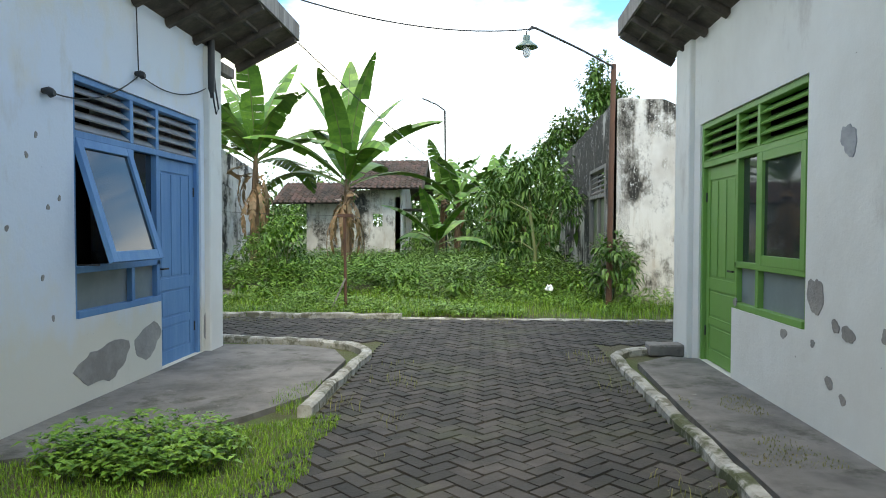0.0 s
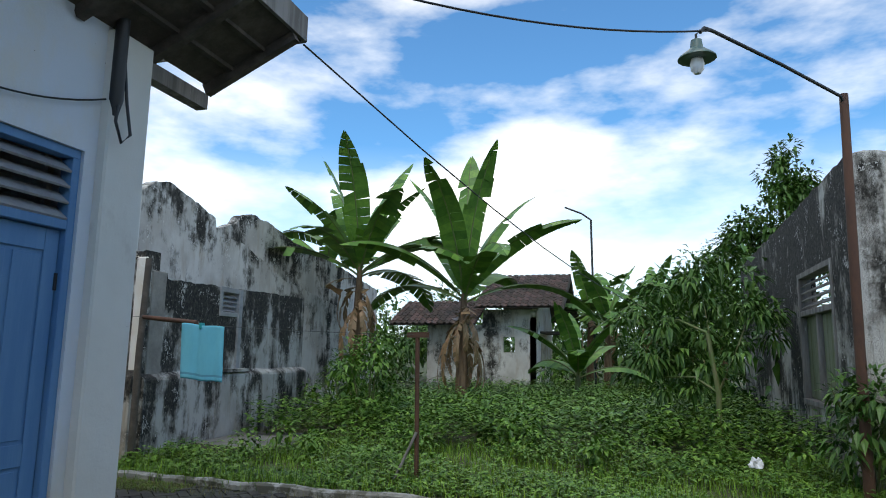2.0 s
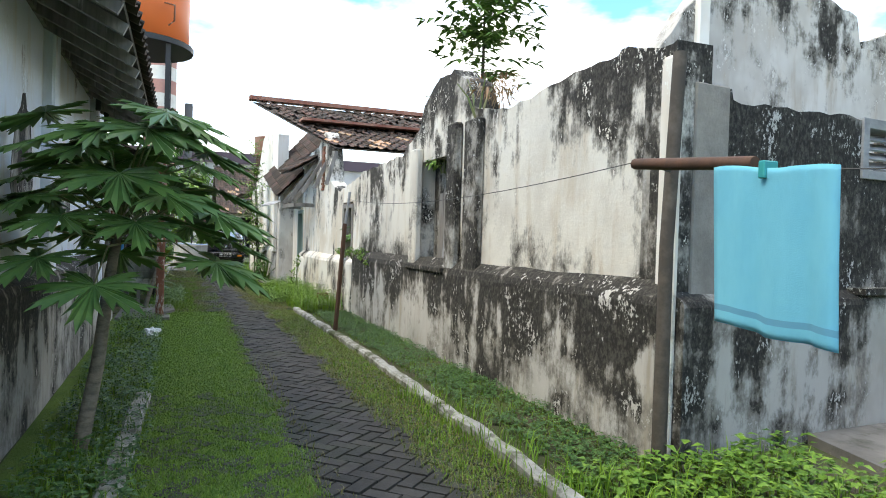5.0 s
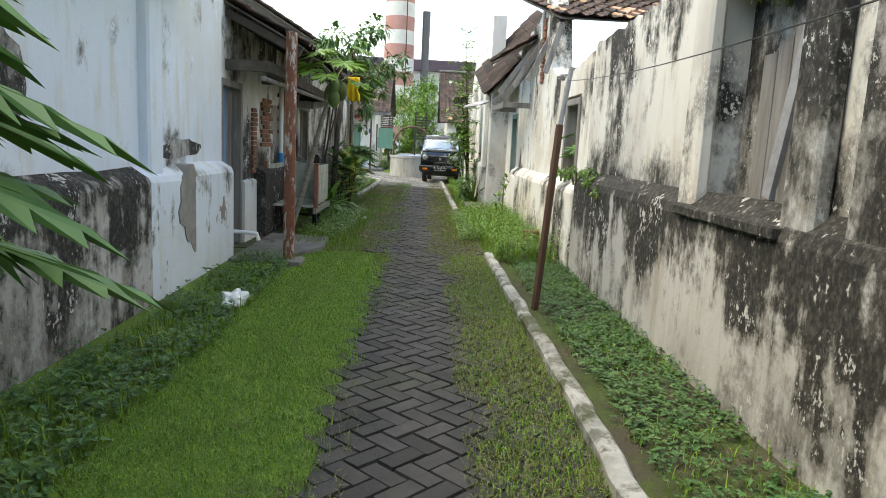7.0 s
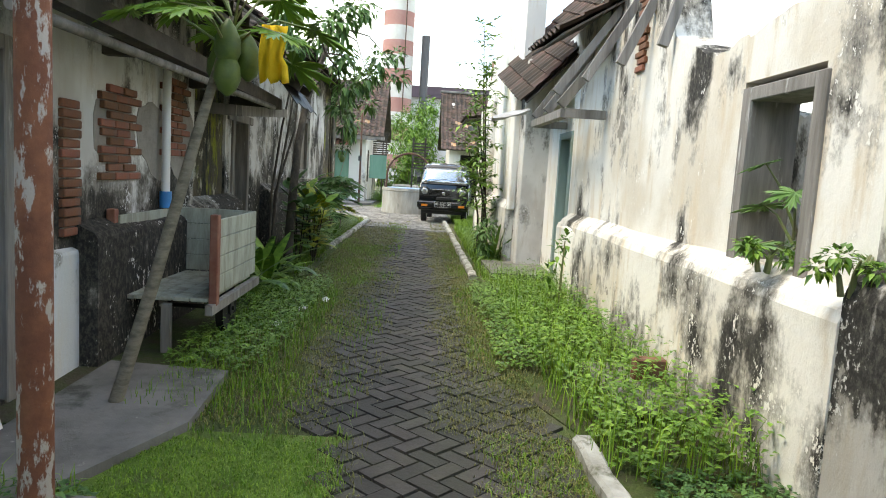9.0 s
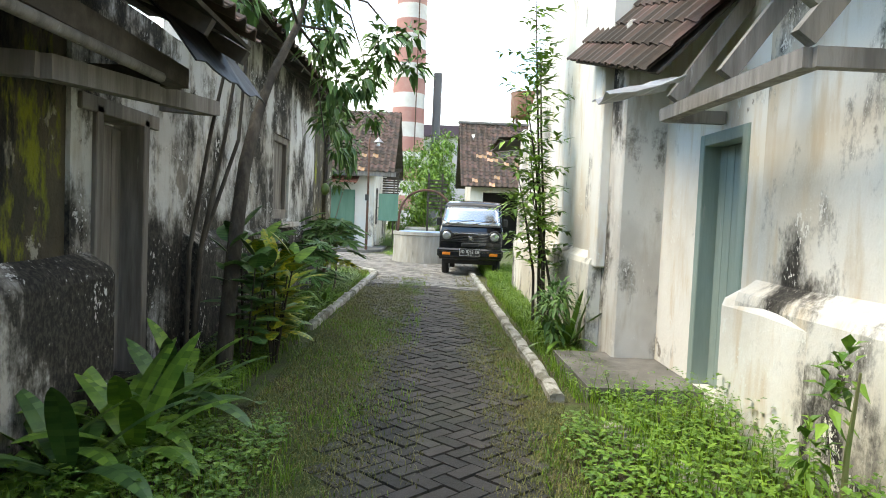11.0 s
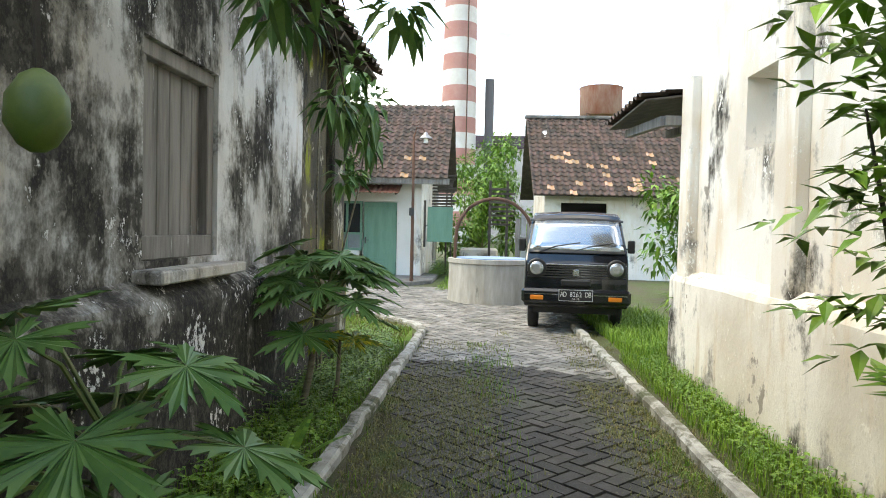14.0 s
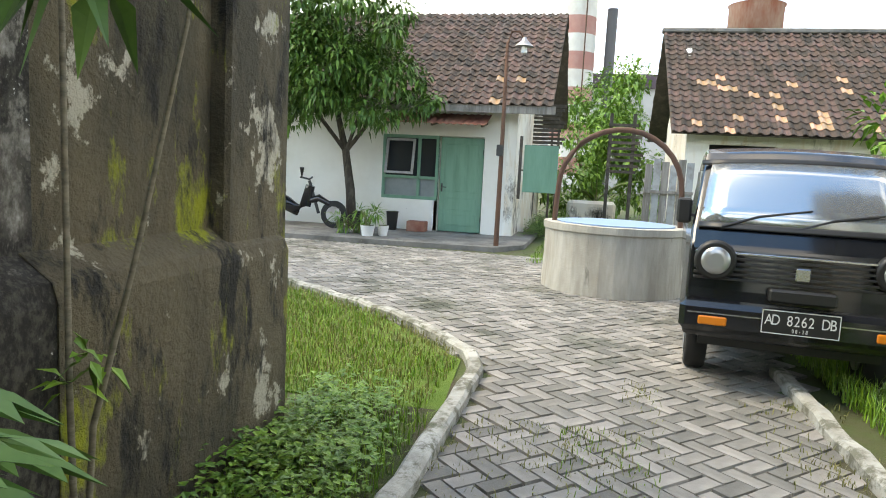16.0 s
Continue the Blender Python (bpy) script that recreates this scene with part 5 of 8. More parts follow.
wire("black overhead cable twisted to the lamp arm", (-2.4, 8.0, 4.2), (0.75, 10.55, 4.50), 0.18, 0.01)
wire("black overhead cable from the roof corner", (-2.37, 8.43, 3.75), (2.5, 34, 3.7), 1.1, 0.008)
wire("thin sagging wire along the wall", (-3.09, 5.85, 2.78), (-3.09, 7.3, 2.95), 0.12, 0.006)
wire("thin sagging wire along the wall", (-3.09, 4.58, 2.37), (-3.09, 5.85, 2.76), 0.12, 0.006)
wire("wire hanging down the wall", (-3.09, 5.82, 3.42), (-3.09, 5.85, 2.80), 0.0, 0.006)
for y, z in ((5.85, 2.78), (4.58, 2.37)):
    ins = thing("insulator", (-3.10, y, z), "small dark insulator on the wall", "insulator", "insulators on the wall")
    part("body", bmtube([(-3.12, y, z), (-3.08, y, z), (-3.05, y, z - 0.02), (-3.03, y, z - 0.02)], [0.02, 0.03, 0.035, 0.02], 8), MAT["dark_metal"], ins)
dp = thing("drainpipe", (-3.06, 7.34, 2.75), "short dark pipe with a looped cable", "pipe")
part("pipe", bmtube([(-3.05, 7.34, 3.5), (-3.05, 7.34, 2.95), (-3.05, 7.34, 2.85)], [0.045, 0.045, 0.02], 8), MAT["dark_metal"], dp)
part("loop", bmtube([(-3.03, 7.34, 2.95), (-3.0, 7.30, 2.8), (-3.0, 7.36, 2.68), (-3.0, 7.43, 2.75), (-3.02, 7.40, 2.95), (-3.04, 7.36, 3.3)], 0.01, 6), MAT["dark_metal"], dp, "looped black cable")

# cinder block beside the step, litter
cb = thing("concrete_block", (2.0, 7.6, 0.0), "mossy broken concrete block beside the pilaster", "block")
part("body", bx(1.82, 2.2, 7.5, 7.75, 0.0, 0.13, bevel=0.015), MAT["concrete"], cb)


def crumple(name, at, s, material, label, seed):
    bm = bmesh.new()
    bmesh.ops.create_icosphere(bm, subdivisions=3, radius=1)
    for v in bm.verts:
        k = 0.75 + 0.5 * noise.noise(v.co * 1.6 + Vector((seed, 0, 0))) + 0.25 * noise.noise(v.co * 4.5 + Vector((0, seed, 0)))
        v.co = Vector((at[0] + v.co.x * s[0] * k, at[1] + v.co.y * s[1] * k, at[2] + max(0.0, v.co.z * k + 0.35) * s[2]))
    return tagged(part(name, bm, material), label, "litter")


crumple("plastic_bag", (-12.32, 8.29, 0.02), (0.19, 0.12, 0.11), MAT["white_plastic"], "crumpled white plastic bag on the grass", 2.0)
crumple("plastic_bag", (1.1, 11.6, 0.35), (0.08, 0.06, 0.09), MAT["white_plastic"], "white plastic litter caught in the weeds", 5.0)
for i, (x, y) in enumerate(((-18.4, 8.6), (-18.9, 8.75), (-17.7, 8.5))):
    crumple("paper_scrap", (x, y, 0.01), (0.09, 0.05, 0.03), MAT["white_plastic"], "white scrap of litter on the ground", 8.0 + i)

# ---- ruin corner: towel on a bar, posts ----
bar = thing("clothes_pole", (-6.2, 11.4, 0), "dark post at the ruin corner with a bamboo crossbar", "pole")
part("post", bmtube([(-6.2, 11.40, 0), (-6.22, 11.42, 1.4), (-6.25, 11.5, 2.62)], [0.05, 0.045, 0.045], 8), MAT["dark_wood"], bar, "dark old post")
part("crossbar", bmtube([(-5.52, 10.63, 1.79), (-5.2, 10.625, 1.76), (-4.78, 10.62, 1.725)], [0.026, 0.028, 0.026], 8), MAT["rust_pole"], bar, "brown bamboo crossbar")
part("tie", bmtube([(-6.2, 11.41, 1.86), (-5.4, 10.64, 1.78)], 0.008, 5), MAT["dark_metal"], bar, "wire tie")


def towel():
    bm = bmesh.new()
    nu, nv = 16, 26
    a, b = Vector((-4.95, 10.62, 1.70)), Vector((-4.38, 10.60, 1.655))
    grid = []
    for j in range(nv + 1):
        row = []
        for i in range(nu + 1):
            u, v = i / nu, j / nv
            p = a.lerp(b, u)
            fold = 0.022 * math.sin(u * 17 + v * 1.4) * (0.3 + v) + 0.012 * math.sin(u * 31 + 2)
            row.append(bm.verts.new((p.x + 0.02 * v, p.y - 0.035 + fold * 0.5, p.z + 0.02 - v * (0.615 - 0.01 * u) + 0.006 * math.sin(u * 9))))
        grid.append(row)
    for j in range(nv):
        for i in range(nu):
            f = bm.faces.new((grid[j][i], grid[j][i + 1], grid[j + 1][i + 1], grid[j + 1][i]))
            f.smooth = True
            f.material_index = 1 if j == nv - 3 else 0
    t = thing("towel", (-4.7, 10.6, 1.05), "sky blue towel hanging from a line", "towel")
    ob = part("cloth", bm, [MAT["towel"], mat("towel hem stripe", (0.11, 0.36, 0.52), 0.95)], t)
    so = ob.modifiers.new("thick", "SOLIDIFY")
    so.thickness = 0.008
    part("clothes_peg", bx(-4.70, -4.67, 10.55, 10.62, 1.655, 1.72, bevel=0.004), mat("teal plastic", (0.02, 0.35, 0.35), 0.4), t, "teal plastic peg")


towel()
wire("thin washing line along the ruin", (-5.5, 10.63, 1.80), (-12.67, 10.92, 1.95), 0.12, 0.0028)
wire("thin washing line beside the ruin", (-5.0, 10.64, 1.72), (-2.42, 11.45, 1.63), 0.02, 0.0025)
tp = thing("clothes_post", (-2.4, 11.45, 0), "rusty T-shaped iron post in the weeds", "post")
part("upright", bmtube([(-2.4, 11.45, 0), (-2.42, 11.45, 1.62)], 0.026, 8), MAT["rust_pole"], tp)
part("crosspiece", bmbeam((-2.55, 11.5, 1.63), (-2.28, 11.40, 1.63), 0.05, 0.06), MAT["rust_pole"], tp)
part("prop", bmtube([(-2.4, 11.42, 0.55), (-2.62, 11.3, 0.02)], 0.018, 6), MAT["grey_wood"], tp, "leaning grey stick")
rp = thing("iron_post", (-12.67, 10.80, 0), "rusty iron post with a pale stub on top", "post")
part("upright", bmtube([(-12.67, 10.78, 0), (-12.67, 10.88, 1.59)], [0.032, 0.032], 4), MAT["rust_pole"], rp)
part("stub", bmtube([(-12.67, 10.88, 1.56), (-12.66, 10.94, 2.06)], 0.022, 6), MAT["slat_grey"], rp, "pale upper stub")

# orange tank over the tiled eave
ot = thing("water_tank", (-12.9, 8.0, 3.0), "orange plastic water tank on a frame", "water tank")
part("body", bmtube([(-12.9, 8.0, 3.92), (-12.9, 8.0, 3.96), (-12.9, 8.0, 5.2), (-12.9, 8.0, 5.4)], [0.62, 0.66, 0.66, 0.4], 24), MAT["orange_tank"], ot)
part("base_plate", bmtube([(-12.9, 8.0, 3.85), (-12.9, 8.0, 3.92)], 0.72, 20), MAT["dark_metal"], ot, "dark iron base")
part("handle", bmtube([(-12.25, 8.4, 4.05), (-12.2, 8.47, 4.1), (-12.2, 8.47, 4.3), (-12.3, 8.35, 4.35)], 0.012, 6), MAT["rust"], ot)
for dx, dy in ((-0.5, -0.4), (0.5, -0.4), (-0.5, 0.4), (0.5, 0.4)):
    part("leg", bmbeam((-12.9 + dx, 8.0 + dy, 2.9), (-12.9 + dx, 8.0 + dy, 3.86), 0.06, 0.06), MAT["dark_metal"], ot)

# ---- porch: rust post, cart, pipes ----
po = thing("porch_post", (-14.3, 8.33, 0), "peeling rusty iron porch post", "post")
part("shaft", bmtube([(-14.3, 8.33, 0), (-14.3, 8.33, 2.45)], [0.062, 0.058], 12), MAT["rust"], po)
part("foot", bx(-14.47, -14.13, 8.18, 8.48, 0.0, 0.06, bevel=0.01), MAT["concrete"], po, "broken concrete foot")
dr = thing("drain_spout", (-14.9, 7.75, 0.35), "white plastic drain pipe stub", "pipe")
part("pipe", bmtube([(-14.75, 7.6, 0.27), (-14.80, 7.78, 0.255), (-14.80, 7.86, 0.25), (-14.80, 7.88, 0.17)], 0.024, 8), MAT["white_plastic"], dr)
pv = thing("water_pipe", (-17.7, 7.52, 0.9), "white pipe with a blue joint on the porch", "pipe")
part("riser", bmtube([(-17.7, 7.52, 1.0), (-17.7, 7.52, 2.2)], 0.035, 8), MAT["white_plastic"], pv)
part("joint", bmtube([(-17.7, 7.52, 0.98), (-17.7, 7.52, 1.12)], 0.05, 8), mat("blue plastic", (0.02, 0.25, 0.6), 0.4), pv, "blue plastic joint")
lp2 = thing("bamboo_rail", (-17, 8.0, 2.1), "long grey pole under the porch roof", "pole")
part("pole", bmtube([(-14.9, 7.9, 2.02), (-19.8, 7.95, 2.05)], 0.03, 8), MAT["grey_wood"], lp2)
ct = thing("handcart", (-16.650, 7.850, 0), "old wooden handcart with pale green boards", "cart")
PALE = mat("pale green worn boards", (0.42, 0.45, 0.38), 0.8, var=((0.25, 0.25, 0.2), (8, 8, 2), 0.4, 0.65), bump=[(40, 0.003)])
for k in range(4):
    part("side_board", bx(-17.300, -16.100, 8.200, 8.225, 0.42 + 0.14 * k, 0.555 + 0.14 * k, bevel=0.004), PALE, ct)
    part("side_board", bx(-17.300, -16.100, 7.520, 7.545, 0.42 + 0.14 * k, 0.555 + 0.14 * k, bevel=0.004), PALE, ct)
    part("end_board", bx(-17.300, -17.275, 7.550, 8.200, 0.42 + 0.14 * k, 0.555 + 0.14 * k, bevel=0.004), PALE, ct)
for k in range(5):
    part("floor_board", bx(-17.270, -16.050, 7.550 + 0.13 * k, 7.670 + 0.13 * k, 0.38, 0.41, bevel=0.004), PALE, ct)
for y in (7.500, 8.230):
    part("post", bx(-16.110, -16.040, y - 0.03, y + 0.03, 0.36, 1.02, bevel=0.006), MAT["rust_sheet"], ct, "red brown corner post")
    part("shaft", bmbeam((-17.350, y, 0.34), (-15.950, y, 0.34), 0.05, 0.07), MAT["grey_wood"], ct)
for y in (7.450, 8.100):
    wh = part("wheel", bmtube([(-16.750, y, 0.2), (-16.750, y + 0.06, 0.2)], 0.2, 18), MAT["rubber"], ct, "small rubber wheel")
    part("hub", bmtube([(-16.750, y - 0.02, 0.2), (-16.750, y + 0.08, 0.2)], 0.06, 10), MAT["dark_metal"], wh)
part("axle", bmtube([(-16.750, 7.400, 0.2), (-16.750, 8.200, 0.2)], 0.02, 6), MAT["dark_metal"], ct)
for y in (7.600, 8.050):
    part("axle_block", bx(-16.800, -16.700, y - 0.03, y + 0.03, 0.19, 0.35), MAT["grey_wood"], ct)
part("prop", bmbeam((-16.050, 7.900, 0.0), (-16.050, 7.900, 0.36), 0.06, 0.06), MAT["grey_wood"], ct)
ct.location.x -= 0.68
cl = thing("yellow_cloth", (-15.7, 8.85, 1.8), "yellow cloth hung on the porch eave", "cloth")
bm = bmesh.new()
g = [[bm.verts.new((-15.7 + 0.035 * math.sin(i * 1.9 + 0.5 * j) * (0.4 + 0.1 * j), 8.77 + 0.02 * i * (1 - 0.03 * j * (1 if j < 5 else -0.4)), 2.16 - 0.045 * j * (1 - 0.05 * (i % 3)))) for j in range(8)] for i in range(8)]
for i in range(7):
    for j in range(7):
        bm.faces.new((g[i][j], g[i][j + 1], g[i + 1][j + 1], g[i + 1][j])).smooth = True
part("cloth", bm, MAT["cloth_yellow"], cl).modifiers.new("thick", "SOLIDIFY").thickness = 0.008
ts = thing("tarpaulin", (-20.0, 8.2, 2.2), "torn black tarpaulin over the eave corner", "tarpaulin")
bm = bmesh.new()
g = [[bm.verts.new((-19.4 - 0.14 * i, 7.45 + 0.14 * j, 2.66 - 0.012 * j * j + 0.06 * noise.noise(Vector((i * 0.9, j * 0.8, 3))) - (0.05 * (j - 3) if j > 3 else 0))) for j in range(7)] for i in range(11)]
for i in range(10):
    for j in range(6):
        bm.faces.new((g[i][j], g[i][j + 1], g[i + 1][j + 1], g[i + 1][j]))
o = part("sheet", bm, MAT["black_plastic"], ts)
o.modifiers.new("thick", "SOLIDIFY").thickness = 0.01
rafters("eave_10", (-18.7, 7.3, 2.75), (-20.6, 7.3, 2.75), (-18.7, 8.2, 2.4), (-20.6, 8.2, 2.42), 5, 0.06, 0.08, "grey rafters over the old door", "grey_wood")
rafters("eave_11", (-19.0, 7.75, 1.93), (-21.3, 7.75, 2.10), (-19.0, 7.3, 1.95), (-21.3, 7.3, 2.12), 2, 0.08, 0.11, "grey lintel beam on brackets", "grey_wood")
part_zinc = thing("zinc_sheet", (-20.2, 10.75, 2.15), "bent zinc sheet hanging from the canopy", "metal sheet")
bm = bmesh.new()
g = [[bm.verts.new((-20.42 + 0.09 * i, 10.50 + 0.15 * j, 2.10 + 0.045 * j + 0.03 * math.sin(i * 1.9 + j) + (0.03 if i == 0 else 0))) for j in range(4)] for i in range(6)]
for i in range(5):
    for j in range(3):
        bm.faces.new((g[i][j], g[i][j + 1], g[i + 1][j + 1], g[i + 1][j]))
part("sheet", bm, MAT["zinc"], part_zinc).modifiers.new("thick", "SOLIDIFY").thickness = 0.006
st = thing("broken_slab", (-16.2, 11.1, 0), "tilted broken concrete slab by the wall", "slab")
bm = bx(-16.7, -15.7, 10.95, 11.4, 0.04, 0.10, bevel=0.015)
part("slab", bm, MAT["concrete"], st)
part("brick", bx(-16.35, -16.25, 11.2, 11.42, 0.09, 0.25, bevel=0.01), MAT["brick"], st, "leaning red brick")

# ---- the black pickup ----
def pickup(x, y0, y1):
    yc, wd = (y0 + y1) / 2, (y1 - y0)
    v = thing("pickup_truck", (x - 1.6, yc, 0), "small black pickup with round headlamps parked nose out", "pickup truck")
    # body: side outline swept across
    side = [(0.0, 0.36), (0.0, 0.70), (-0.02, 0.98), (-0.10, 1.10), (-0.52, 1.60), (-0.62, 1.665), (-1.0, 1.71), (-1.25, 1.69), (-1.36, 1.6), (-1.42, 1.0), (-1.42, 0.36)]
    bm = bmesh.new()
    n = 9
    rows = []
    for i in range(n):
        f = i / (n - 1) * 2 - 1
        row = []
        for dx, z in side:
            tum = 1 - 0.12 * max(0.0, (z - 1.0) / 0.7) ** 1.3
            bow = -0.05 * abs(f) ** 3 if dx > -1 else 0.04 * abs(f) ** 3
            dz = -0.03 * f * f if z > 1.55 else 0
            row.append(bm.verts.new((x + dx + bow, yc + f * wd / 2 * tum, z + dz)))
        rows.append(row)
    m = len(side)
    for a, b in zip(rows, rows[1:]):
        for k in range(m):
            bm.faces.new((a[k], b[k], b[(k + 1) % m], a[(k + 1) % m]))
    bm.faces.new(rows[0])
    bm.faces.new(rows[-1][::-1])
    bmesh.ops.recalc_face_normals(bm, faces=bm.faces)
    body = part("body", bm, MAT["black_paint"], v, "glossy black body")
    bv = body.modifiers.new("round", "BEVEL")
    bv.width, bv.segments, bv.limit_method, bv.angle_limit = 0.03, 3, "ANGLE", radians(25)
    def along(z, off=0.0):
        zs = [s[1] for s in side[1:7]]
        xs = [s[0] for s in side[1:7]]
        return x + float(np.interp(z, zs, xs)) + off
    def sheet(name, ya, yb, za, zb, material, label, shrink=0.0, off=0.012, parent=v, nn=8):
        bm = bmesh.new()
        ro = []
        for i in range(nn + 1):
            f = i / nn
            col = []
            for z in np.linspace(za, zb, 5):
                s = shrink * (z - za) / (zb - za)
                yy = (ya + s) + ((yb - s) - (ya + s)) * f
                q = (yy - yc) / (wd / 2)
                col.append(bm.verts.new((along(z, off) - 0.05 * abs(q) ** 3, yy, z - (0.03 * q * q if z > 1.55 else 0))))
            ro.append(col)
        for a, b in zip(ro, ro[1:]):
            for k in range(4):
                fc = bm.faces.new((a[k], b[k], b[k + 1], a[k + 1]))
                fc.smooth = True
        bmesh.ops.recalc_face_normals(bm, faces=bm.faces)
        ob = part(name, bm, MAT[material], parent, label)
        ob.modifiers.new("thick", "SOLIDIFY").thickness = 0.012
        return ob
    ws = sheet("windscreen", y0 + 0.06, y1 - 0.06, 1.14, 1.57, "windscreen", "reflecting windscreen", 0.06)
    for za, zb in ((1.105, 1.14), (1.57, 1.60)):
        sheet("seal", y0 + 0.05, y1 - 0.05, za, zb, "black_plastic", "black rubber seal", 0.0, 0.014)
    for a in (yc - 0.33, yc + 0.12):
        w = part("wiper", bmtube([(along(1.12, 0.02), a - 0.18, 1.12), (along(1.2, 0.03), a + 0.05, 1.2), (along(1.25, 0.03), a + 0.32, 1.245)], 0.009, 5), MAT["black_plastic"], v)
        part("blade", bmtube([(along(1.2, 0.026), a - 0.05, 1.17), (along(1.25, 0.03), a + 0.38, 1.26)], 0.006, 5), MAT["black_plastic"], w)
    # face: recessed grille band, lamps, bumper, plate
    for k in range(6):
        z = 0.77 + 0.035 * k
        part("grille_bar", bx(x - 0.02, x + 0.022, y0 + 0.04, y1 - 0.04, z, z + 0.016, bevel=0.003), MAT["dark_metal"] if k < 5 else MAT["chrome"], v)
    for yy in (y0 + 0.17, y1 - 0.17):
        h = part("headlamp", bmtube([(x - 0.02, yy, 0.90), (x + 0.045, yy, 0.90), (x + 0.05, yy, 0.90)], [0.135, 0.13, 0.115], 24), MAT["black_plastic"], v, "black round headlamp bezel")
        part("lens", bmtube([(x + 0.045, yy, 0.90), (x + 0.06, yy, 0.90), (x + 0.068, yy, 0.90)], [0.095, 0.09, 0.05], 24), MAT["lens"], h, "clear glass headlamp")
    part("badge", bx(x + 0.01, x + 0.03, yc - 0.045, yc + 0.045, 0.80, 0.89, bevel=0.008), MAT["chrome"], v, "plain square chrome badge")
    bp = part("bumper", bx(x - 0.10, x + 0.09, y0 - 0.03, y1 + 0.03, 0.42, 0.62, bevel=0.035), MAT["black_paint"], v, "black front bumper")
    part("trim_strip", bx(x + 0.085, x + 0.094, y0 + 0.02, y1 - 0.02, 0.545, 0.553), MAT["chrome"], bp, "thin chrome line")
    for yy in (y0 + 0.18, y1 - 0.18):
        part("indicator", bx(x + 0.07, x + 0.10, yy - 0.09, yy + 0.09, 0.47, 0.53, bevel=0.008), MAT["amber"], bp, "amber indicator lens")
    part("number_box", bx(x + 0.0, x + 0.10, yc - 0.2, yc + 0.2, 0.66, 0.75, bevel=0.015), MAT["black_plastic"], v, "black plastic plate housing")
    pl = part("number_plate", bx(x + 0.094, x + 0.106, yc - 0.23, yc + 0.23, 0.46, 0.62, bevel=0.003), MAT["black_plastic"], v, "black number plate with white characters")
    for b in ((yc - 0.225, yc + 0.225, 0.612, 0.617), (yc - 0.225, yc + 0.225, 0.463, 0.468), (yc - 0.227, yc - 0.222, 0.463, 0.617), (yc + 0.222, yc + 0.227, 0.463, 0.617)):
        part("border", bx(x + 0.106, x + 0.109, *b), MAT["white_plastic"], pl)
    for text, size, z, gap in (("AD 8262 DB", 0.098, 0.522, 0.0415), ("08-28", 0.036, 0.480, 0.02)):
        for i, letter in enumerate(text):
            if letter == " ":
                continue
            cu = bpy.data.curves.new("character", "FONT")
            cu.body, cu.size, cu.align_x, cu.extrude = letter, size, "CENTER", 0.0015
            to = bpy.data.objects.new("character", cu)
            scene.collection.objects.link(to)
            me = bpy.data.meshes.new_from_object(to.evaluated_get(bpy.context.evaluated_depsgraph_get()))
            bpy.data.objects.remove(to)
            me.materials.clear()
            me.materials.append(MAT["white_plastic"])
            me.transform(Matrix.Translation(Vector((x + 0.1085, yc + (i - (len(text) - 1) / 2) * gap, z)) - BASE[v]) @ Matrix.Rotation(radians(90), 4, "Z") @ Matrix.Rotation(radians(90), 4, "X") @ Matrix.Diagonal((0.74, 1, 1, 1)))
            ob = new("character", me)
            ob.parent = pl
    for yy in (y0 + 0.12, y1 - 0.12):
        for xx in (x - 0.62, x - 2.5):
            w = part("wheel", bmtube([(xx, yy - 0.075, 0.27), (xx, yy - 0.06, 0.27), (xx, yy + 0.06, 0.27), (xx, yy + 0.075, 0.27)], [0.25, 0.27, 0.27, 0.25], 24), MAT["rubber"], v, "black tyre")
            part("rim", bmtube([(xx, yy - 0.085, 0.27), (xx, yy + 0.085, 0.27)], 0.15, 16), MAT["zinc"], w, "grey steel rim")
    part("underbody", bx(x - 3.0, x - 0.3, y0 + 0.12, y1 - 0.12, 0.25, 0.38), MAT["black_plastic"], v)
    bed = part("bed_floor", bx(x - 3.2, x - 1.5, y0 + 0.02, y1 - 0.02, 0.55, 0.62, bevel=0.01), MAT["black_paint"], v, "black load bed")
    for bb in ((x - 3.2, x - 1.5, y0 + 0.01, y0 + 0.05, 0.62, 0.98), (x - 3.2, x - 1.5, y1 - 0.05, y1 - 0.01, 0.62, 0.98), (x - 3.2, x - 3.16, y0 + 0.05, y1 - 0.05, 0.62, 0.98), (x - 1.54, x - 1.5, y0 + 0.05, y1 - 0.05, 0.62, 1.05)):
        part("side_panel", bx(*bb, bevel=0.008), MAT["black_paint"], bed)
    for sg, yy in ((-1, y0), (1, y1)):
        mr = part("mirror", bx(x - 0.33, x - 0.26, yy + sg * 0.05 - 0.05, yy + sg * 0.05 + 0.05, 1.12, 1.30, bevel=0.015), MAT["black_plastic"], v, "black door mirror")
        part("mirror_arm", bmbeam((x - 0.3, yy - sg * 0.06, 1.16), (x - 0.3, yy + sg * 0.05, 1.2), 0.02, 0.02), MAT["black_plastic"], mr)
        part("side_window", bx(x - 1.15, x - 0.55, yy - sg * 0.055 - 0.008, yy - sg * 0.055 + 0.008, 1.14, 1.50, bevel=0.004), MAT["windscreen"], v, "door window glass")
    return v


tr = pickup(-31.0, 9.64, 11.05)
turn = Matrix.Rotation(radians(-6), 4, "Z")
tr.matrix_basis = Matrix.Translation((-31.0, 10.345, 0)) @ turn @ Matrix.Translation((-1.6, 0, 0))

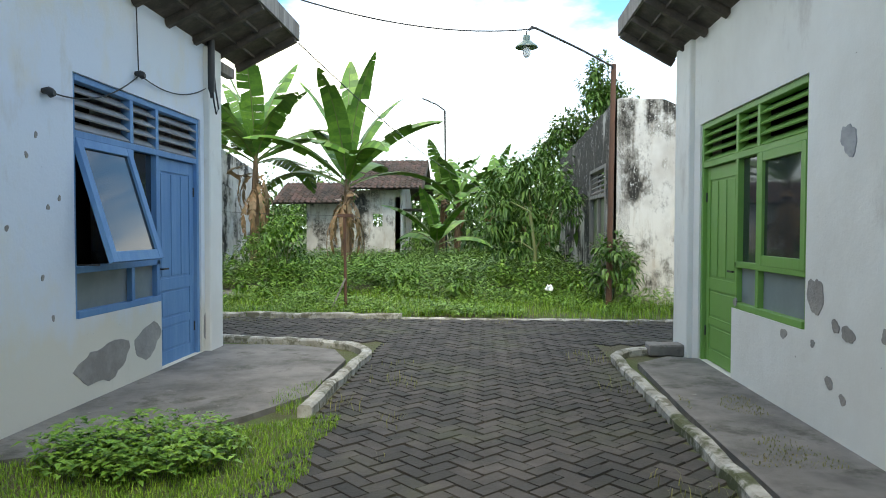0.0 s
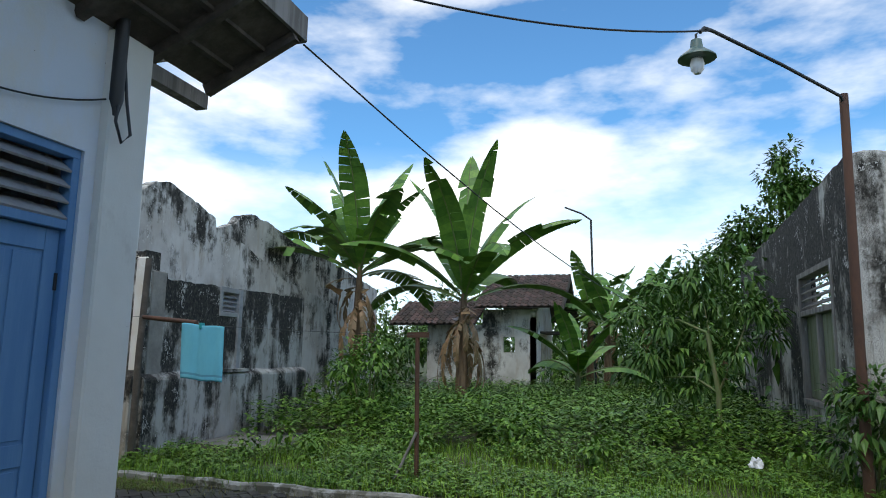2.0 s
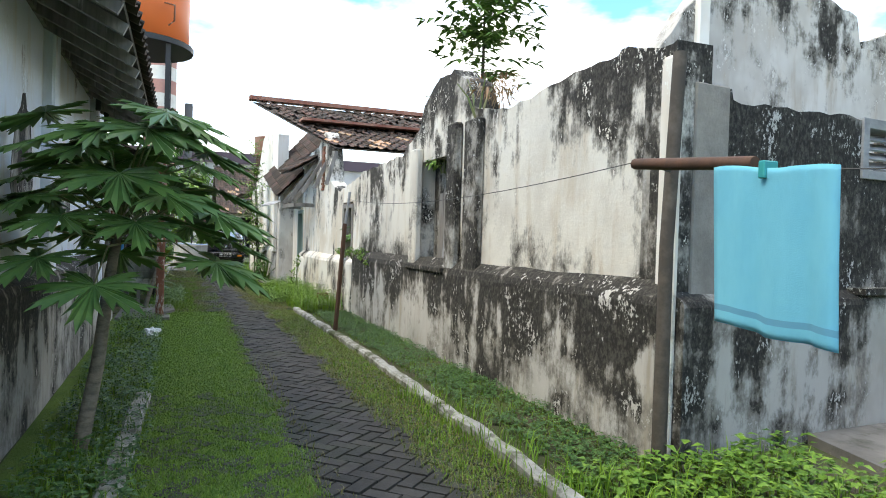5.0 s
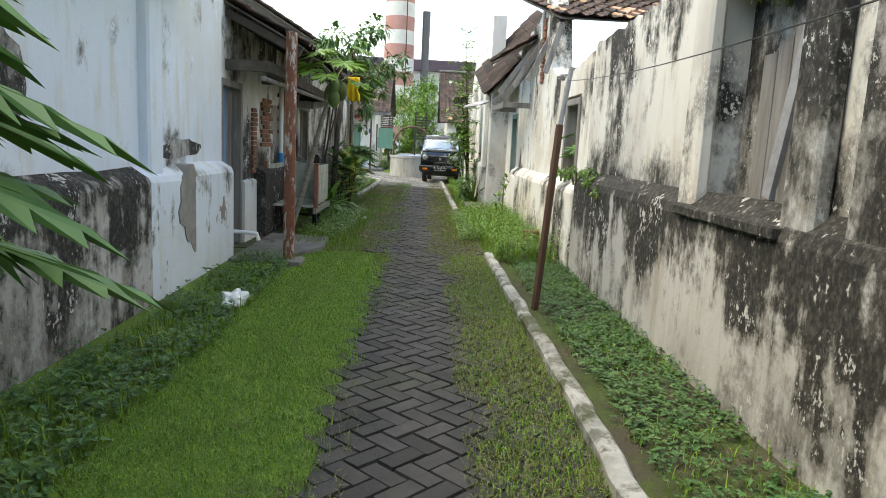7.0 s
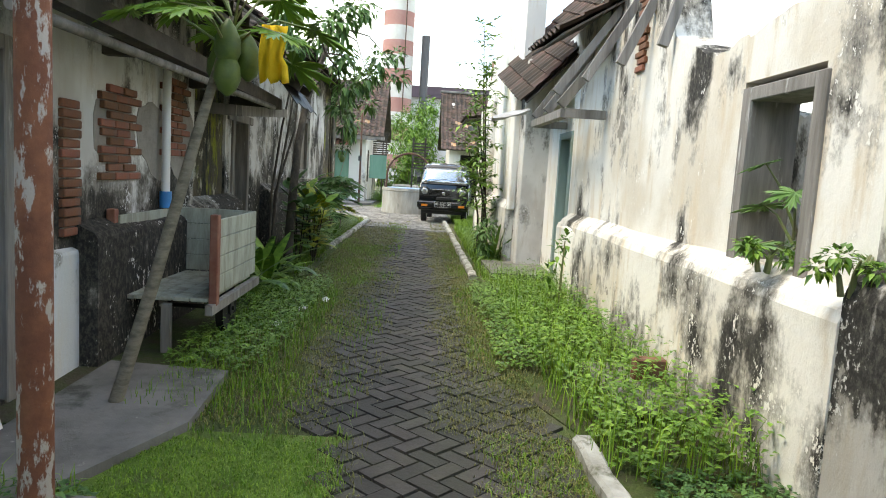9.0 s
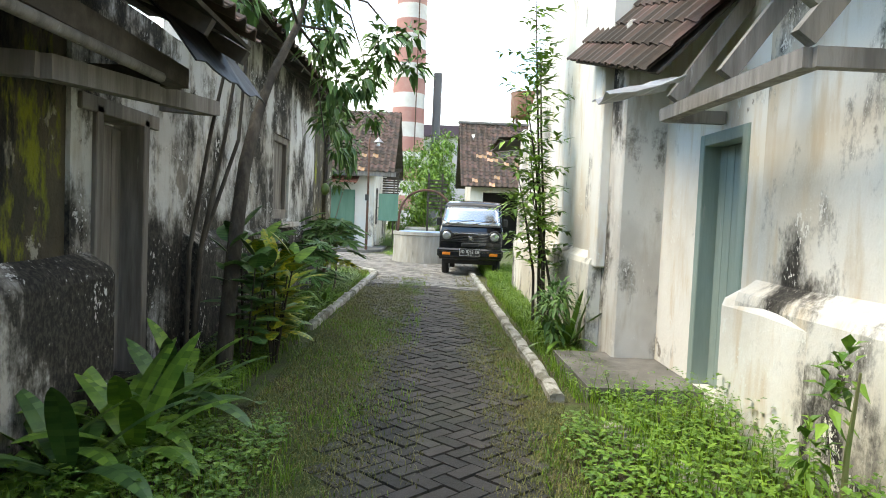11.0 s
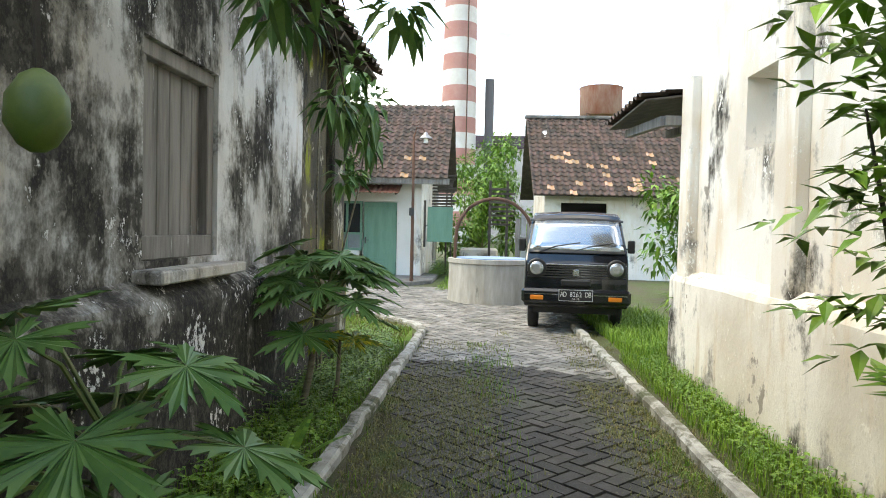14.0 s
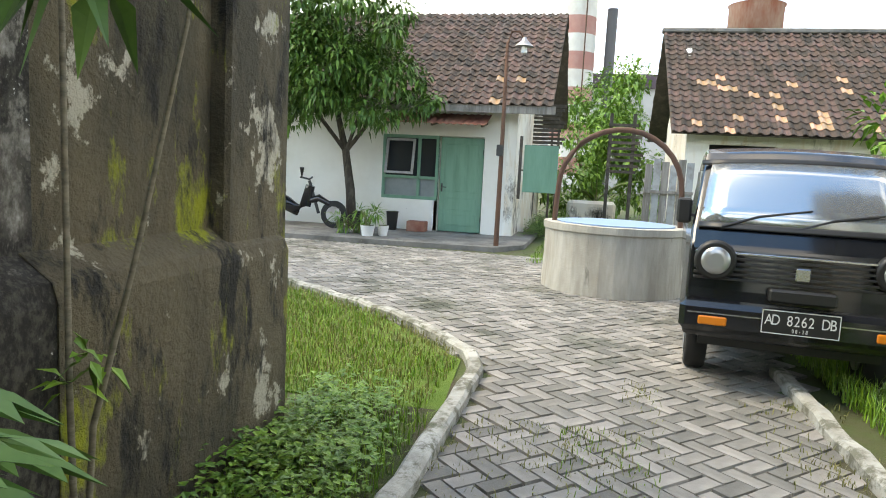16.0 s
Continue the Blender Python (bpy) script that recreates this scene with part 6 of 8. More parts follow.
# ---- well with an iron arch ----
we = thing("well", (-35.2, 9.27, 0), "round concrete well with a lid and iron arch", "well")
bm = bmesh.new()
prof = [(0.90, 0.0), (0.885, 0.4), (0.885, 0.74), (0.91, 0.76), (0.91, 0.84), (0.75, 0.84), (0.75, 0.45)]
ring = [[bm.verts.new((-35.2 + r * math.cos(2 * math.pi * k / 32), 9.27 + r * math.sin(2 * math.pi * k / 32), z + 0.008 * noise.noise(Vector((k, z * 4, 0))))) for k in range(32)] for r, z in prof]
for a, b in zip(ring, ring[1:]):
    for k in range(32):
        bm.faces.new((a[k], a[(k + 1) % 32], b[(k + 1) % 32], b[k]))
WELLM = mat("stained pale concrete ring", (0.46, 0.43, 0.37), 0.9, var=((0.32, 0.29, 0.24), (3, 3, 0.7), 0.4, 0.65), layers=[((0.16, 0.15, 0.12), (9, 9, 1.2), 0.62, 0.72, 7)], bump=[(20, 0.01)])
part("ring", bm, WELLM, we)
part("lid", bmtube([(-35.2, 9.27, 0.80), (-35.2, 9.27, 0.855)], [0.74, 0.74], 28), mat("faded blue sheet", (0.22, 0.33, 0.48), 0.5), we, "faded blue sheet lid")
part("arch", bmtube([(-35.1, 8.50, 0.8)] + [(-35.1, 9.28 - 0.76 * math.cos(radians(a)), 1.27 + 0.76 * math.sin(radians(a))) for a in range(0, 181, 12)] + [(-35.1, 10.06, 0.8)], 0.035, 8), MAT["rust_pole"], we, "brown rusty iron arch")

# ---- house with the green door ----
TH = placed((-40.6, 0), (0, 1), (1, 0))
wall("wall_east_8", (-40.6, -4), (-40.6, 7.1), 0.2, 2.75, MAT["paint_white"], [(8.35, 9.62, 0.75, 2.15), (9.64, 10.62, 0.08, 2.15)], label="white painted house front")
wall("wall_north_8", (-40.6, 7.3), (-47, 7.3), 0.2, [(0, 2.75), (3.0, 4.9), (6.4, 3.0)], MAT["alley_white"], label="white house side, dirty at the foot")
wall("wall_west_8", (-47, 7.3), (-47, -4), 0.2, 2.75, MAT["paint_white"], label="white house back wall")
panel_door("door_6", TH, 5.66, 6.60, 0.09, 2.13, "sea_wood", "sea green panelled house door")
w7 = structure(lp("window_7", TH, [(4.35, 4.41, -0.1, 0.0, 0.75, 2.15)], MAT["sea_wood"]), "dark green framed house window", "window")
for b in ((5.56, 5.64, -0.1, 0.0, 0.09, 2.15), (4.41, 5.56, -0.1, 0.0, 2.08, 2.15), (4.41, 5.56, -0.1, 0.01, 0.75, 0.82), (4.41, 5.56, -0.1, 0.0, 1.2, 1.26), (5.15, 5.21, -0.1, 0.0, 0.82, 2.08)):
    lp("frame", TH, [b], MAT["sea_wood"], w7)
for a, b in ((4.41, 5.15), (5.21, 5.56)):
    lp("pane", TH, [(a, b, -0.07, -0.064, 1.26, 2.08)], MAT["pane"], w7)
    lp("panel", TH, [(a, b, -0.07, -0.064, 0.82, 1.2)], MAT["blind"], w7)
cs = lp("casement", TH, [(4.45, 4.5, -0.01, 0.03, 1.28, 2.06), (5.05, 5.1, -0.01, 0.03, 1.28, 2.06), (4.5, 5.05, -0.01, 0.03, 1.28, 1.33), (4.5, 5.05, -0.01, 0.03, 2.01, 2.06)], MAT["slat_grey"], w7, "half open casement", 0, hinge(4.45, 0, 2.06, 12))
roof("roof_8", (-43.9, -4.3, 5.45), (-43.9, 8.0, 5.45), (-39.95, -4.3, 2.78), (-39.95, 8.05, 2.78), "mossy dark clay tile roof of the white house", limit=300, odd=0.03, seed=11)
roof("roof_9", (-43.9, -4.3, 5.45), (-43.9, 8.0, 5.45), (-47.5, -4.3, 2.9), (-47.5, 8.0, 2.9), "rear slope of the tile roof", limit=1, seed=12)
structure(part("trim_21", bx(-40.02, -39.95, -4.3, 8.1, 2.62, 2.78), MAT["grey_wood"]), "grey eave board", "fascia")
aw = thing("awning", (-40.2, 5.6, 2.3), "rusted corrugated awning over the house door", "awning")
bm = bmesh.new()
N = 60
rowa = [bm.verts.new((-40.58, 4.5 + 2.25 * k / N, 2.62 + 0.012 * math.sin(k * 1.6))) for k in range(N + 1)]
rowb = [bm.verts.new((-39.85, 4.5 + 2.25 * k / N, 2.36 + 0.012 * math.sin(k * 1.6))) for k in range(N + 1)]
for k in range(N):
    bm.faces.new((rowa[k], rowa[k + 1], rowb[k + 1], rowb[k]))
part("sheet", bm, MAT["rust_sheet"], aw).modifiers.new("thick", "SOLIDIFY").thickness = 0.006
for y in (4.6, 5.6, 6.65):
    part("bracket", bmbeam((-40.58, y, 2.45), (-39.9, y, 2.34), 0.04, 0.05), MAT["dark_wood"], aw)
sb = thing("shutter", (-40.3, 7.9, 1.0), "open sea green shutter leaf at the house corner", "shutter")
part("leaf", bx(-40.36, -40.32, 7.5, 8.2, 1.05, 2.02, bevel=0.004), MAT["sea_wood"], sb)
part("hinge_post", bmbeam((-40.4, 7.42, 0.9), (-40.4, 7.42, 2.2), 0.06, 0.06), MAT["dark_wood"], sb)
part("arm", bmbeam((-40.4, 7.42, 1.5), (-40.34, 7.6, 1.5), 0.03, 0.03), MAT["dark_wood"], sb)
lamp = thing("lamp_post", (-38.5, 7.28, 0), "rusty thin lamp post with an enamel shade", "lamp post")
part("pole", bmtube([(-38.5, 7.28, 0), (-38.5, 7.28, 2.0), (-38.5, 7.27, 3.7), (-38.5, 7.34, 3.92), (-38.5, 7.48, 3.92), (-38.5, 7.56, 3.8)], [0.05, 0.04, 0.03, 0.022, 0.02, 0.02], 8), MAT["rust_pole"], lamp)
part("shade", bmtube([(-38.5, 7.57, 3.82), (-38.5, 7.57, 3.76), (-38.5, 7.57, 3.66)], [0.03, 0.06, 0.17], 14), MAT["zinc"], lamp, "pale enamel shade")
part("bulb", bmtube([(-38.5, 7.57, 3.66), (-38.5, 7.57, 3.55)], [0.05, 0.06], 10), MAT["white_plastic"], lamp)
part("meter_box", bx(-38.45, -38.38, 7.2, 7.32, 1.72, 1.92, bevel=0.01), MAT["dark_metal"], lamp, "dark junction box")


def pot(x, y, r, h, material, label):
    p = thing("plant_pot", (x, y, 0.08), label, "plant pot", "pots before the house")
    part("pot", bmtube([(x, y, 0.08), (x, y, 0.08 + h * 0.9), (x, y, 0.08 + h)], [r * 0.75, r, r * 1.05], 14), MAT[material], p)
    part("soil", bmtube([(x, y, 0.08 + h - 0.03), (x, y, 0.08 + h + 0.004)], r * 0.9, 12), MAT["soil"], p)


pot(-38.6, 4.75, 0.14, 0.2, "white_plastic", "white plastic pot with a leafy plant")
pot(-38.8, 5.0, 0.11, 0.2, "white_plastic", "small white plastic pot by the tree")
pot(-40.2, 4.75, 0.13, 0.4, "black_plastic", "black plastic bucket pot")
pot(-40.1, 3.95, 0.13, 0.36, "black_plastic", "black plastic pot by the tree")
bk = thing("red_crate", (-40.2, 5.35, 0.08), "dark red wooden box by the house wall", "box")
part("box", bx(-40.4, -40.1, 5.1, 5.5, 0.08, 0.30, bevel=0.01), MAT["rust_sheet"], bk)

# scooter
sc = thing("motor_scooter", (-39.6, 2.65, 0.08), "dark motor scooter parked on the forecourt", "motorbike")
for y in (2.10, 3.65):
    w = part("wheel", bmtube([(-39.63, y, 0.37), (-39.57, y, 0.37)], 0.29, 20), MAT["rubber"], sc, "black tyre")
    part("rim", bmtube([(-39.64, y, 0.37), (-39.56, y, 0.37)], 0.17, 14), MAT["zinc"], w)
part("body", bmtube([(-39.6, 1.85, 0.78), (-39.6, 2.15, 0.72), (-39.6, 2.55, 0.55), (-39.6, 2.80, 0.42), (-39.6, 3.00, 0.55), (-39.6, 3.10, 0.95)], [0.06, 0.15, 0.15, 0.13, 0.12, 0.10], 10), MAT["black_paint"], sc, "glossy dark fairing")
part("seat", bmtube([(-39.6, 1.85, 0.86), (-39.6, 2.15, 0.86), (-39.6, 2.50, 0.80)], [0.07, 0.11, 0.09], 10), MAT["black_plastic"], sc)
part("handlebar", bmtube([(-39.9, 3.00, 1.12), (-39.6, 3.07, 1.08), (-39.3, 3.00, 1.12)], 0.02, 6), MAT["dark_metal"], sc)
part("fork", bmtube([(-39.6, 3.07, 1.05), (-39.6, 3.30, 0.37)], 0.035, 6), MAT["dark_metal"], sc)
part("mudguard", bmtube([(-39.6, 3.07, 0.62), (-39.6, 3.30, 0.70), (-39.6, 3.55, 0.58)], [0.06, 0.08, 0.05], 8), MAT["black_paint"], sc)
part("mirror", bmtube([(-39.35, 3.01, 1.12), (-39.3, 3.03, 1.32)], [0.012, 0.05], 6), MAT["black_plastic"], sc)

# ---- second house, fences, yard between ----
wall("wall_east_9", (-42.4, 11.1), (-42.4, 16), 0.2, 2.5, MAT["alley_white"], [(0.3, 1.7, 0.0, 2.3)], label="white pier and dark shed front")
wall("wall_south_9", (-47, 10.9), (-42.4, 10.9), 0.2, [(0, 3.0), (2.4, 4.8), (4.6, 2.5)], MAT["alley_white"], label="side wall of the tiled house")
# added back sheet; the shed's shade is put into its colour
structure(part("wall_inner_25", bx(-45.0, -44.9, 11, 16, 0, 3), MAT["interior"]), "added near-black sheet standing in for the shed's shade", "wall")
roof("roof_10", (-45.4, 10.45, 5.35), (-45.4, 17, 5.35), (-41.7, 10.5, 2.5), (-41.7, 17, 2.5), "patched clay tile roof with orange tiles", limit=300, odd=0.11, seed=21)
roof("roof_11", (-45.4, 10.45, 5.35), (-45.4, 17, 5.35), (-49, 10.5, 2.7), (-49, 17, 2.7), "rear slope of the patched roof", limit=1, seed=22)
structure(part("trim_22", bx(-45.55, -45.25, 10.4, 17, 5.32, 5.44, bevel=0.03), MAT["concrete"]), "grey cement ridge", "ridge")
fn = thing("board_fence", (-40.6, 10.4, 0), "leaning grey board fence beside the house", "fence")
for k in range(6):
    part("board", bx(-40.62, -40.58, 9.95 + 0.16 * k, 10.09 + 0.16 * k, 0.0, 1.75 + 0.06 * ((k * 5) % 3), bevel=0.005), MAT["zinc"] if k % 2 else MAT["grey_wood"], fn)
part("rail", bmbeam((-40.55, 9.95, 1.2), (-40.55, 10.9, 1.2), 0.05, 0.06), MAT["grey_wood"], fn)
ss = thing("timber_stack", (-43.2, 9.5, 0), "dark stacked timbers under a tile lean-to", "timber stack")
for k in range(9):
    part("timber", bmbeam((-43.4 + 0.05 * (k % 3), 9.2, 1.6 + 0.14 * k), (-43.3, 9.9 + 0.05 * (k % 4), 1.6 + 0.14 * k), 0.06, 0.07), MAT["dark_wood"], ss)
for y in (9.25, 9.8):
    part("post", bmbeam((-43.35, y, 0), (-43.35, y, 3.0), 0.08, 0.08), MAT["dark_wood"], ss)
st2 = thing("timber_stack", (-42.5, 8.0, 0), "dark stacked timbers under the house eave", "timber stack")
for k in range(12):
    part("timber", bmbeam((-42.6 + 0.05 * (k % 3), 7.45, 2.0 + 0.095 * k), (-42.5, 8.05 + 0.05 * (k % 4), 2.0 + 0.095 * k), 0.06, 0.07), MAT["dark_wood"], st2)
for y in (7.9, 8.05):
    part("post", bmbeam((-42.55, y, 0), (-42.55, y, 3.1), 0.05, 0.05), MAT["dark_wood"], st2)
rk = thing("low_wall", (-46.5, 8.9, 0), "low pinkish plastered wall at the end of the yard", "wall")
part("body", bx(-46.7, -46.3, 8.2, 9.6, 0, 0.75, bevel=0.08), MAT["alley_white"], rk)

# ---- factory behind ----
ch = thing("factory_chimney", (-95, 6.05, 0), "tall brick chimney banded red and white", "chimney")
for k in range(24):
    z0, z1 = k * 1.68, (k + 1) * 1.68
    part("band", bmtube([(-95, 6.05, z0), (-95, 6.05, z1)], [2.05 - 0.012 * z0, 2.05 - 0.012 * z1], 28), MAT["chim_red"] if k % 2 else MAT["chim_white"], ch)
part("ladder", bmbeam((-92.95, 7.0, 2), (-93.3, 6.9, 40), 0.08, 0.2), MAT["rust_pole"], ch, "iron ladder")
pp = thing("smoke_pipe", (-95, 9.35, 0), "dark iron stack with a cut-off top", "chimney")
part("pipe", bmtube([(-95, 9.35, 0), (-95, 9.35, 17.7)], 0.5, 14), mat("dull grey iron", (0.10, 0.095, 0.10), 0.7), pp)
hall = thing("factory_hall", (-110, 14, 0), "long low factory hall with a dark roof", "building")
part("wall", bx(-118, -104, -8, 40, 0, 11.4), mat("pale factory wall", (0.55, 0.53, 0.52), 0.9, var=((0.42, 0.40, 0.40), 0.3, 0.4, 0.7)), hall)
part("roof", bx(-118.5, -103.5, -8.5, 40.5, 11.4, 12.9), mat("dark mauve roof edge", (0.10, 0.07, 0.09), 0.8), hall)
wt = thing("water_tower", (-58, 15.1, 0), "rusty iron water tank on a steel tower", "water tower")
part("tank", bmtube([(-58, 15.1, 7.55), (-58, 15.1, 7.6), (-58, 15.1, 8.95), (-58, 15.1, 9.05)], [1.0, 1.1, 1.1, 1.16], 24), mat("streaked rusty iron", (0.30, 0.10, 0.06), 0.8, var=((0.42, 0.26, 0.20), (1.2, 1.2, 0.4), 0.4, 0.65)), wt, "rusty iron tank")
for dx, dy in ((-0.8, -0.8), (0.8, -0.8), (-0.8, 0.8), (0.8, 0.8)):
    part("leg", bmbeam((-58 + dx, 15.1 + dy, 0), (-58 + dx, 15.1 + dy, 7.6), 0.14, 0.14), MAT["rust_pole"], wt)

# ---- field: hut behind the bananas, roof behind the ruin ----
wall("wall_south_10", (-7.0, 26.0), (-3.3, 26.0), 0.2, [(0, 2.4), (1.9, 2.4), (1.95, 2.9), (3.7, 2.9)], MAT["alley_dark"], [(2.6, 3.0, 1.5, 2.0)], label="dirty plaster wall of the garden hut")
wall("wall_east_10", (-3.3, 26.0), (-3.3, 30), 0.2, [(0, 2.65), (1.5, 3.7), (3, 3.4), (4, 2.6)], MAT["alley_white"], [(1.0, 1.9, 0.0, 2.1)], label="white end wall of the garden hut")
roof("roof_12", (-5.2, 28, 4.25), (-2.4, 28, 4.25), (-5.2, 25.3, 2.95), (-2.4, 25.3, 2.95), "sagging dark tile roof of the hut", limit=40, seed=31)
roof("roof_14", (-8.2, 27.5, 3.3), (-5.2, 27.5, 3.3), (-8.2, 25.4, 2.4), (-5.2, 25.4, 2.4), "lower lean-to roof of the hut", limit=20, seed=33)
roof("roof_13", (-5.2, 28, 4.25), (-2.4, 28, 4.25), (-5.2, 31, 2.75), (-2.4, 31, 2.75), "rear slope of the hut roof", limit=1, seed=32)
structure(part("trim_23", bmbeam((-2.4, 25.3, 2.72), (-2.4, 28, 4.12), 0.06, 0.2), MAT["dark_wood"]), "dark verge board", "fascia")
structure(part("trim_24", bx(-3.3, -2.4, 26.8, 28.6, 2.15, 2.22), MAT["dark_wood"]), "dark canopy over the hut door", "canopy")
fp = thing("utility_pole", (-1.9, 33, 0), "thin distant pole with a bent arm", "pole")
part("shaft", bmtube([(-1.9, 33, 0), (-2.0, 33, 7.2)], 0.05, 6), MAT["dark_metal"], fp)
part("arm", bmtube([(-2.0, 33, 7.2), (-2.4, 33, 7.5), (-3.1, 33, 7.8)], 0.04, 6), MAT["dark_metal"], fp)
structure(part("trim_25", bmbeam((-21.0, 10.2, 4.92), (-21.0, 16.6, 4.92), 0.3, 0.10), MAT["rust_sheet"]), "rusty metal ridge cap", "ridge")
structure(part("trim_26", bmbeam((-19.0, 11.2, 4.12), (-19.0, 15.4, 4.12), 0.7, 0.06), MAT["rust_sheet"]), "rusty metal sheet on the roof", "roof sheet")


# ---- plants ----
RNG = np.random.RandomState(7)


def unit(a):
    return a / np.maximum(1e-6, np.linalg.norm(a, axis=1, keepdims=True))


def leaf_cloud(P, D, L, W, droop=0.15, fold=0.12):
    """Leaves folded on their midrib: start points P, directions D, lengths L, widths W."""
    P, D = np.asarray(P, float), unit(np.asarray(D, float))
    n = len(P)
    L, W = np.broadcast_to(L, (n,)).reshape(-1, 1), np.broadcast_to(W, (n,)).reshape(-1, 1)
    up = np.tile(np.array([[0, 0, 1.0]]), (n, 1))
    S = unit(np.cross(D, up) + 1e-4)
    U = np.cross(S, D)
    z = np.array([[0, 0, 1.0]])
    v0 = P
    a1 = P + D * L * 0.38 - S * W * 0.5 + U * W * fold
    a2 = P + D * L * 0.38 + S * W * 0.5 + U * W * fold
    mid = P + D * L * 0.42 - z * L * droop * 0.1
    tip = P + D * L - z * L * droop
    V = np.stack([v0, a1, mid, a2, tip], 1).reshape(-1, 3)
    b = np.arange(n) * 5
    F = np.concatenate([np.stack([b, b + 2, b + 1], 1), np.stack([b, b + 3, b + 2], 1), np.stack([b + 1, b + 2, b + 4], 1), np.stack([b + 2, b + 3, b + 4], 1)])
    return V, F


def blades(P, H, W, lean):
    n = len(P)
    a = RNG.uniform(0, 6.283, n)
    d = np.stack([np.cos(a), np.sin(a), np.zeros(n)], 1)
    s = np.stack([-np.sin(a), np.cos(a), np.zeros(n)], 1)
    H = np.broadcast_to(H, (n,)).reshape(-1, 1)
    ln = (RNG.uniform(0.1, 1.0, n) * lean).reshape(-1, 1)
    z = np.array([[0, 0, 1.0]])
    V = np.stack([P - s * W / 2, P + s * W / 2, P + z * H * 0.6 + d * H * ln * 0.35 + s * W * 0.35, P + z * H * 0.6 + d * H * ln * 0.35 - s * W * 0.35, P + z * H * (1 - 0.35 * ln) + d * H * ln], 1).reshape(-1, 3)
    b = np.arange(n) * 5
    F = [(*q,) for q in np.stack([b, b + 1, b + 2, b + 3], 1).tolist()] + [(*q,) for q in np.stack([b + 3, b + 2, b + 4], 1).tolist()]
    return V, F


def scatter(x0, x1, y0, y1, per, keep=None):
    n = max(1, int(abs(x1 - x0) * (y1 - y0) * per))
    P = np.stack([RNG.uniform(x0, x1, n), RNG.uniform(y0, y1, n), np.zeros(n)], 1)
    if keep is not None:
        P = P[[keep(p[0], p[1]) for p in P]]
    return P


def off_slab(x, y):
    """Clear of the cracked slab beside the ruin."""
    return ((x + 5.65) / 0.72) ** 2 + ((y - 13.4) / 1.15) ** 2 > 1


def patchy(scale, low, high, seed=0.0):
    """Keeps points in noisy patches."""
    def f(x, y):
        v = noise.noise(Vector((x * scale, y * scale, seed))) * 0.5 + 0.5
        return v > low + (high - low) * RNG.rand()
    return f


def turf(label, rects, per, h, w, lean, material, keep=None, z=0.0, name="grass"):
    Vs, Fs, k = [], [], 0
    for r in rects:
        P = scatter(*r, per, keep)
        if not len(P):
            continue
        P[:, 2] = z
        V, F = blades(P, RNG.uniform(h[0], h[1], len(P)), w, lean)
        Vs.append(V)
        Fs += [tuple(i + k for i in f) for f in F]
        k += len(V)
    if not Vs:
        return None
    return tagged(raw(name, np.concatenate(Vs), Fs, MAT[material]), label, "grass", "", "stuff")


def weeds(label, rects, per, h, size, material, keep=None, name="weeds", high=None):
    """Low leafy weeds: little stems, each with a whorl of small leaves, higher where high(x, y) says."""
    Vs, Fs, k = [], [], 0
    for r in rects:
        P = scatter(*r, per, keep)
        if not len(P):
            continue
        n = len(P)
        top = RNG.uniform(h[0], h[1], n)
        if high is not None:
            top = top * np.array([high(p[0], p[1]) for p in P])
        for j in range(4):
            Q = P + np.stack([RNG.normal(0, 0.02, n), RNG.normal(0, 0.02, n), top * RNG.uniform(0.45, 1.0, n)], 1)
            a = RNG.uniform(0, 6.283, n)
            D = np.stack([np.cos(a), np.sin(a), RNG.uniform(-0.15, 0.55, n)], 1)
            s = RNG.uniform(size[0], size[1], n)
            V, F = leaf_cloud(Q, D, s, s * 0.62, 0.2)
            Vs.append(V)
            Fs.append(F + k)
            k += len(V)
    if not Vs:
        return None
    return tagged(raw(name, np.concatenate(Vs), np.concatenate(Fs), MAT[material]), label, "weeds", "", "stuff")


def blob_points(c, r, n, shell=0.55):
    D = unit(RNG.normal(0, 1, (n, 3)))
    R = (shell + (1 - shell) * RNG.rand(n) ** 0.6).reshape(-1, 1)
    return np.array(c) + D * R * np.array(r), D


def crown(blobs, size, ratio, droop=0.3):
    """Leaves over many uneven clumps. blobs: (centre, radii, count)."""
    Vs, Fs, k = [], [], 0
    for c, r, n in blobs:
        sub = max(3, n // 60)
        cc, _ = blob_points(c, r, sub, 0.4)
        for q in cc:
            m = max(6, n // sub)
            P, D = blob_points(q, np.array(r) * 0.38, m, 0.2)
            D = unit(D + np.array([0, 0, -0.1]) + RNG.normal(0, 0.35, D.shape))
            s = RNG.uniform(size * 0.6, size * 1.25, m)
            V, F = leaf_cloud(P, D, s, s * ratio, droop)
            Vs.append(V)
            Fs.append(F + k)
            k += len(V)
    return np.concatenate(Vs), np.concatenate(Fs)


def tree(name, base, path, radii, blobs, size, ratio, leaf, label, category="tree", limbs=True, bark="bark", droop=0.3):
    t = thing(name, base, label, category)
    part("trunk", bmtube(path, radii, 10), MAT[bark], t)
    if limbs:
        for i, (c, r, n) in enumerate(blobs):
            a = Vector(path[-1 if i % 2 else max(1, len(path) - 2)])
            b = Vector(c)
            m = a.lerp(b, 0.5) + Vector((RNG.uniform(-0.1, 0.1), RNG.uniform(-0.1, 0.1), 0.12 * (b - a).length))
            part("limb", bmtube([a, m, b], [radii[-1] * 0.8, radii[-1] * 0.55, radii[-1] * 0.2], 6), MAT[bark], t)
    V, F = crown(blobs, size, ratio, droop)
    raw("crown", V, F, MAT[leaf], t)
    return t


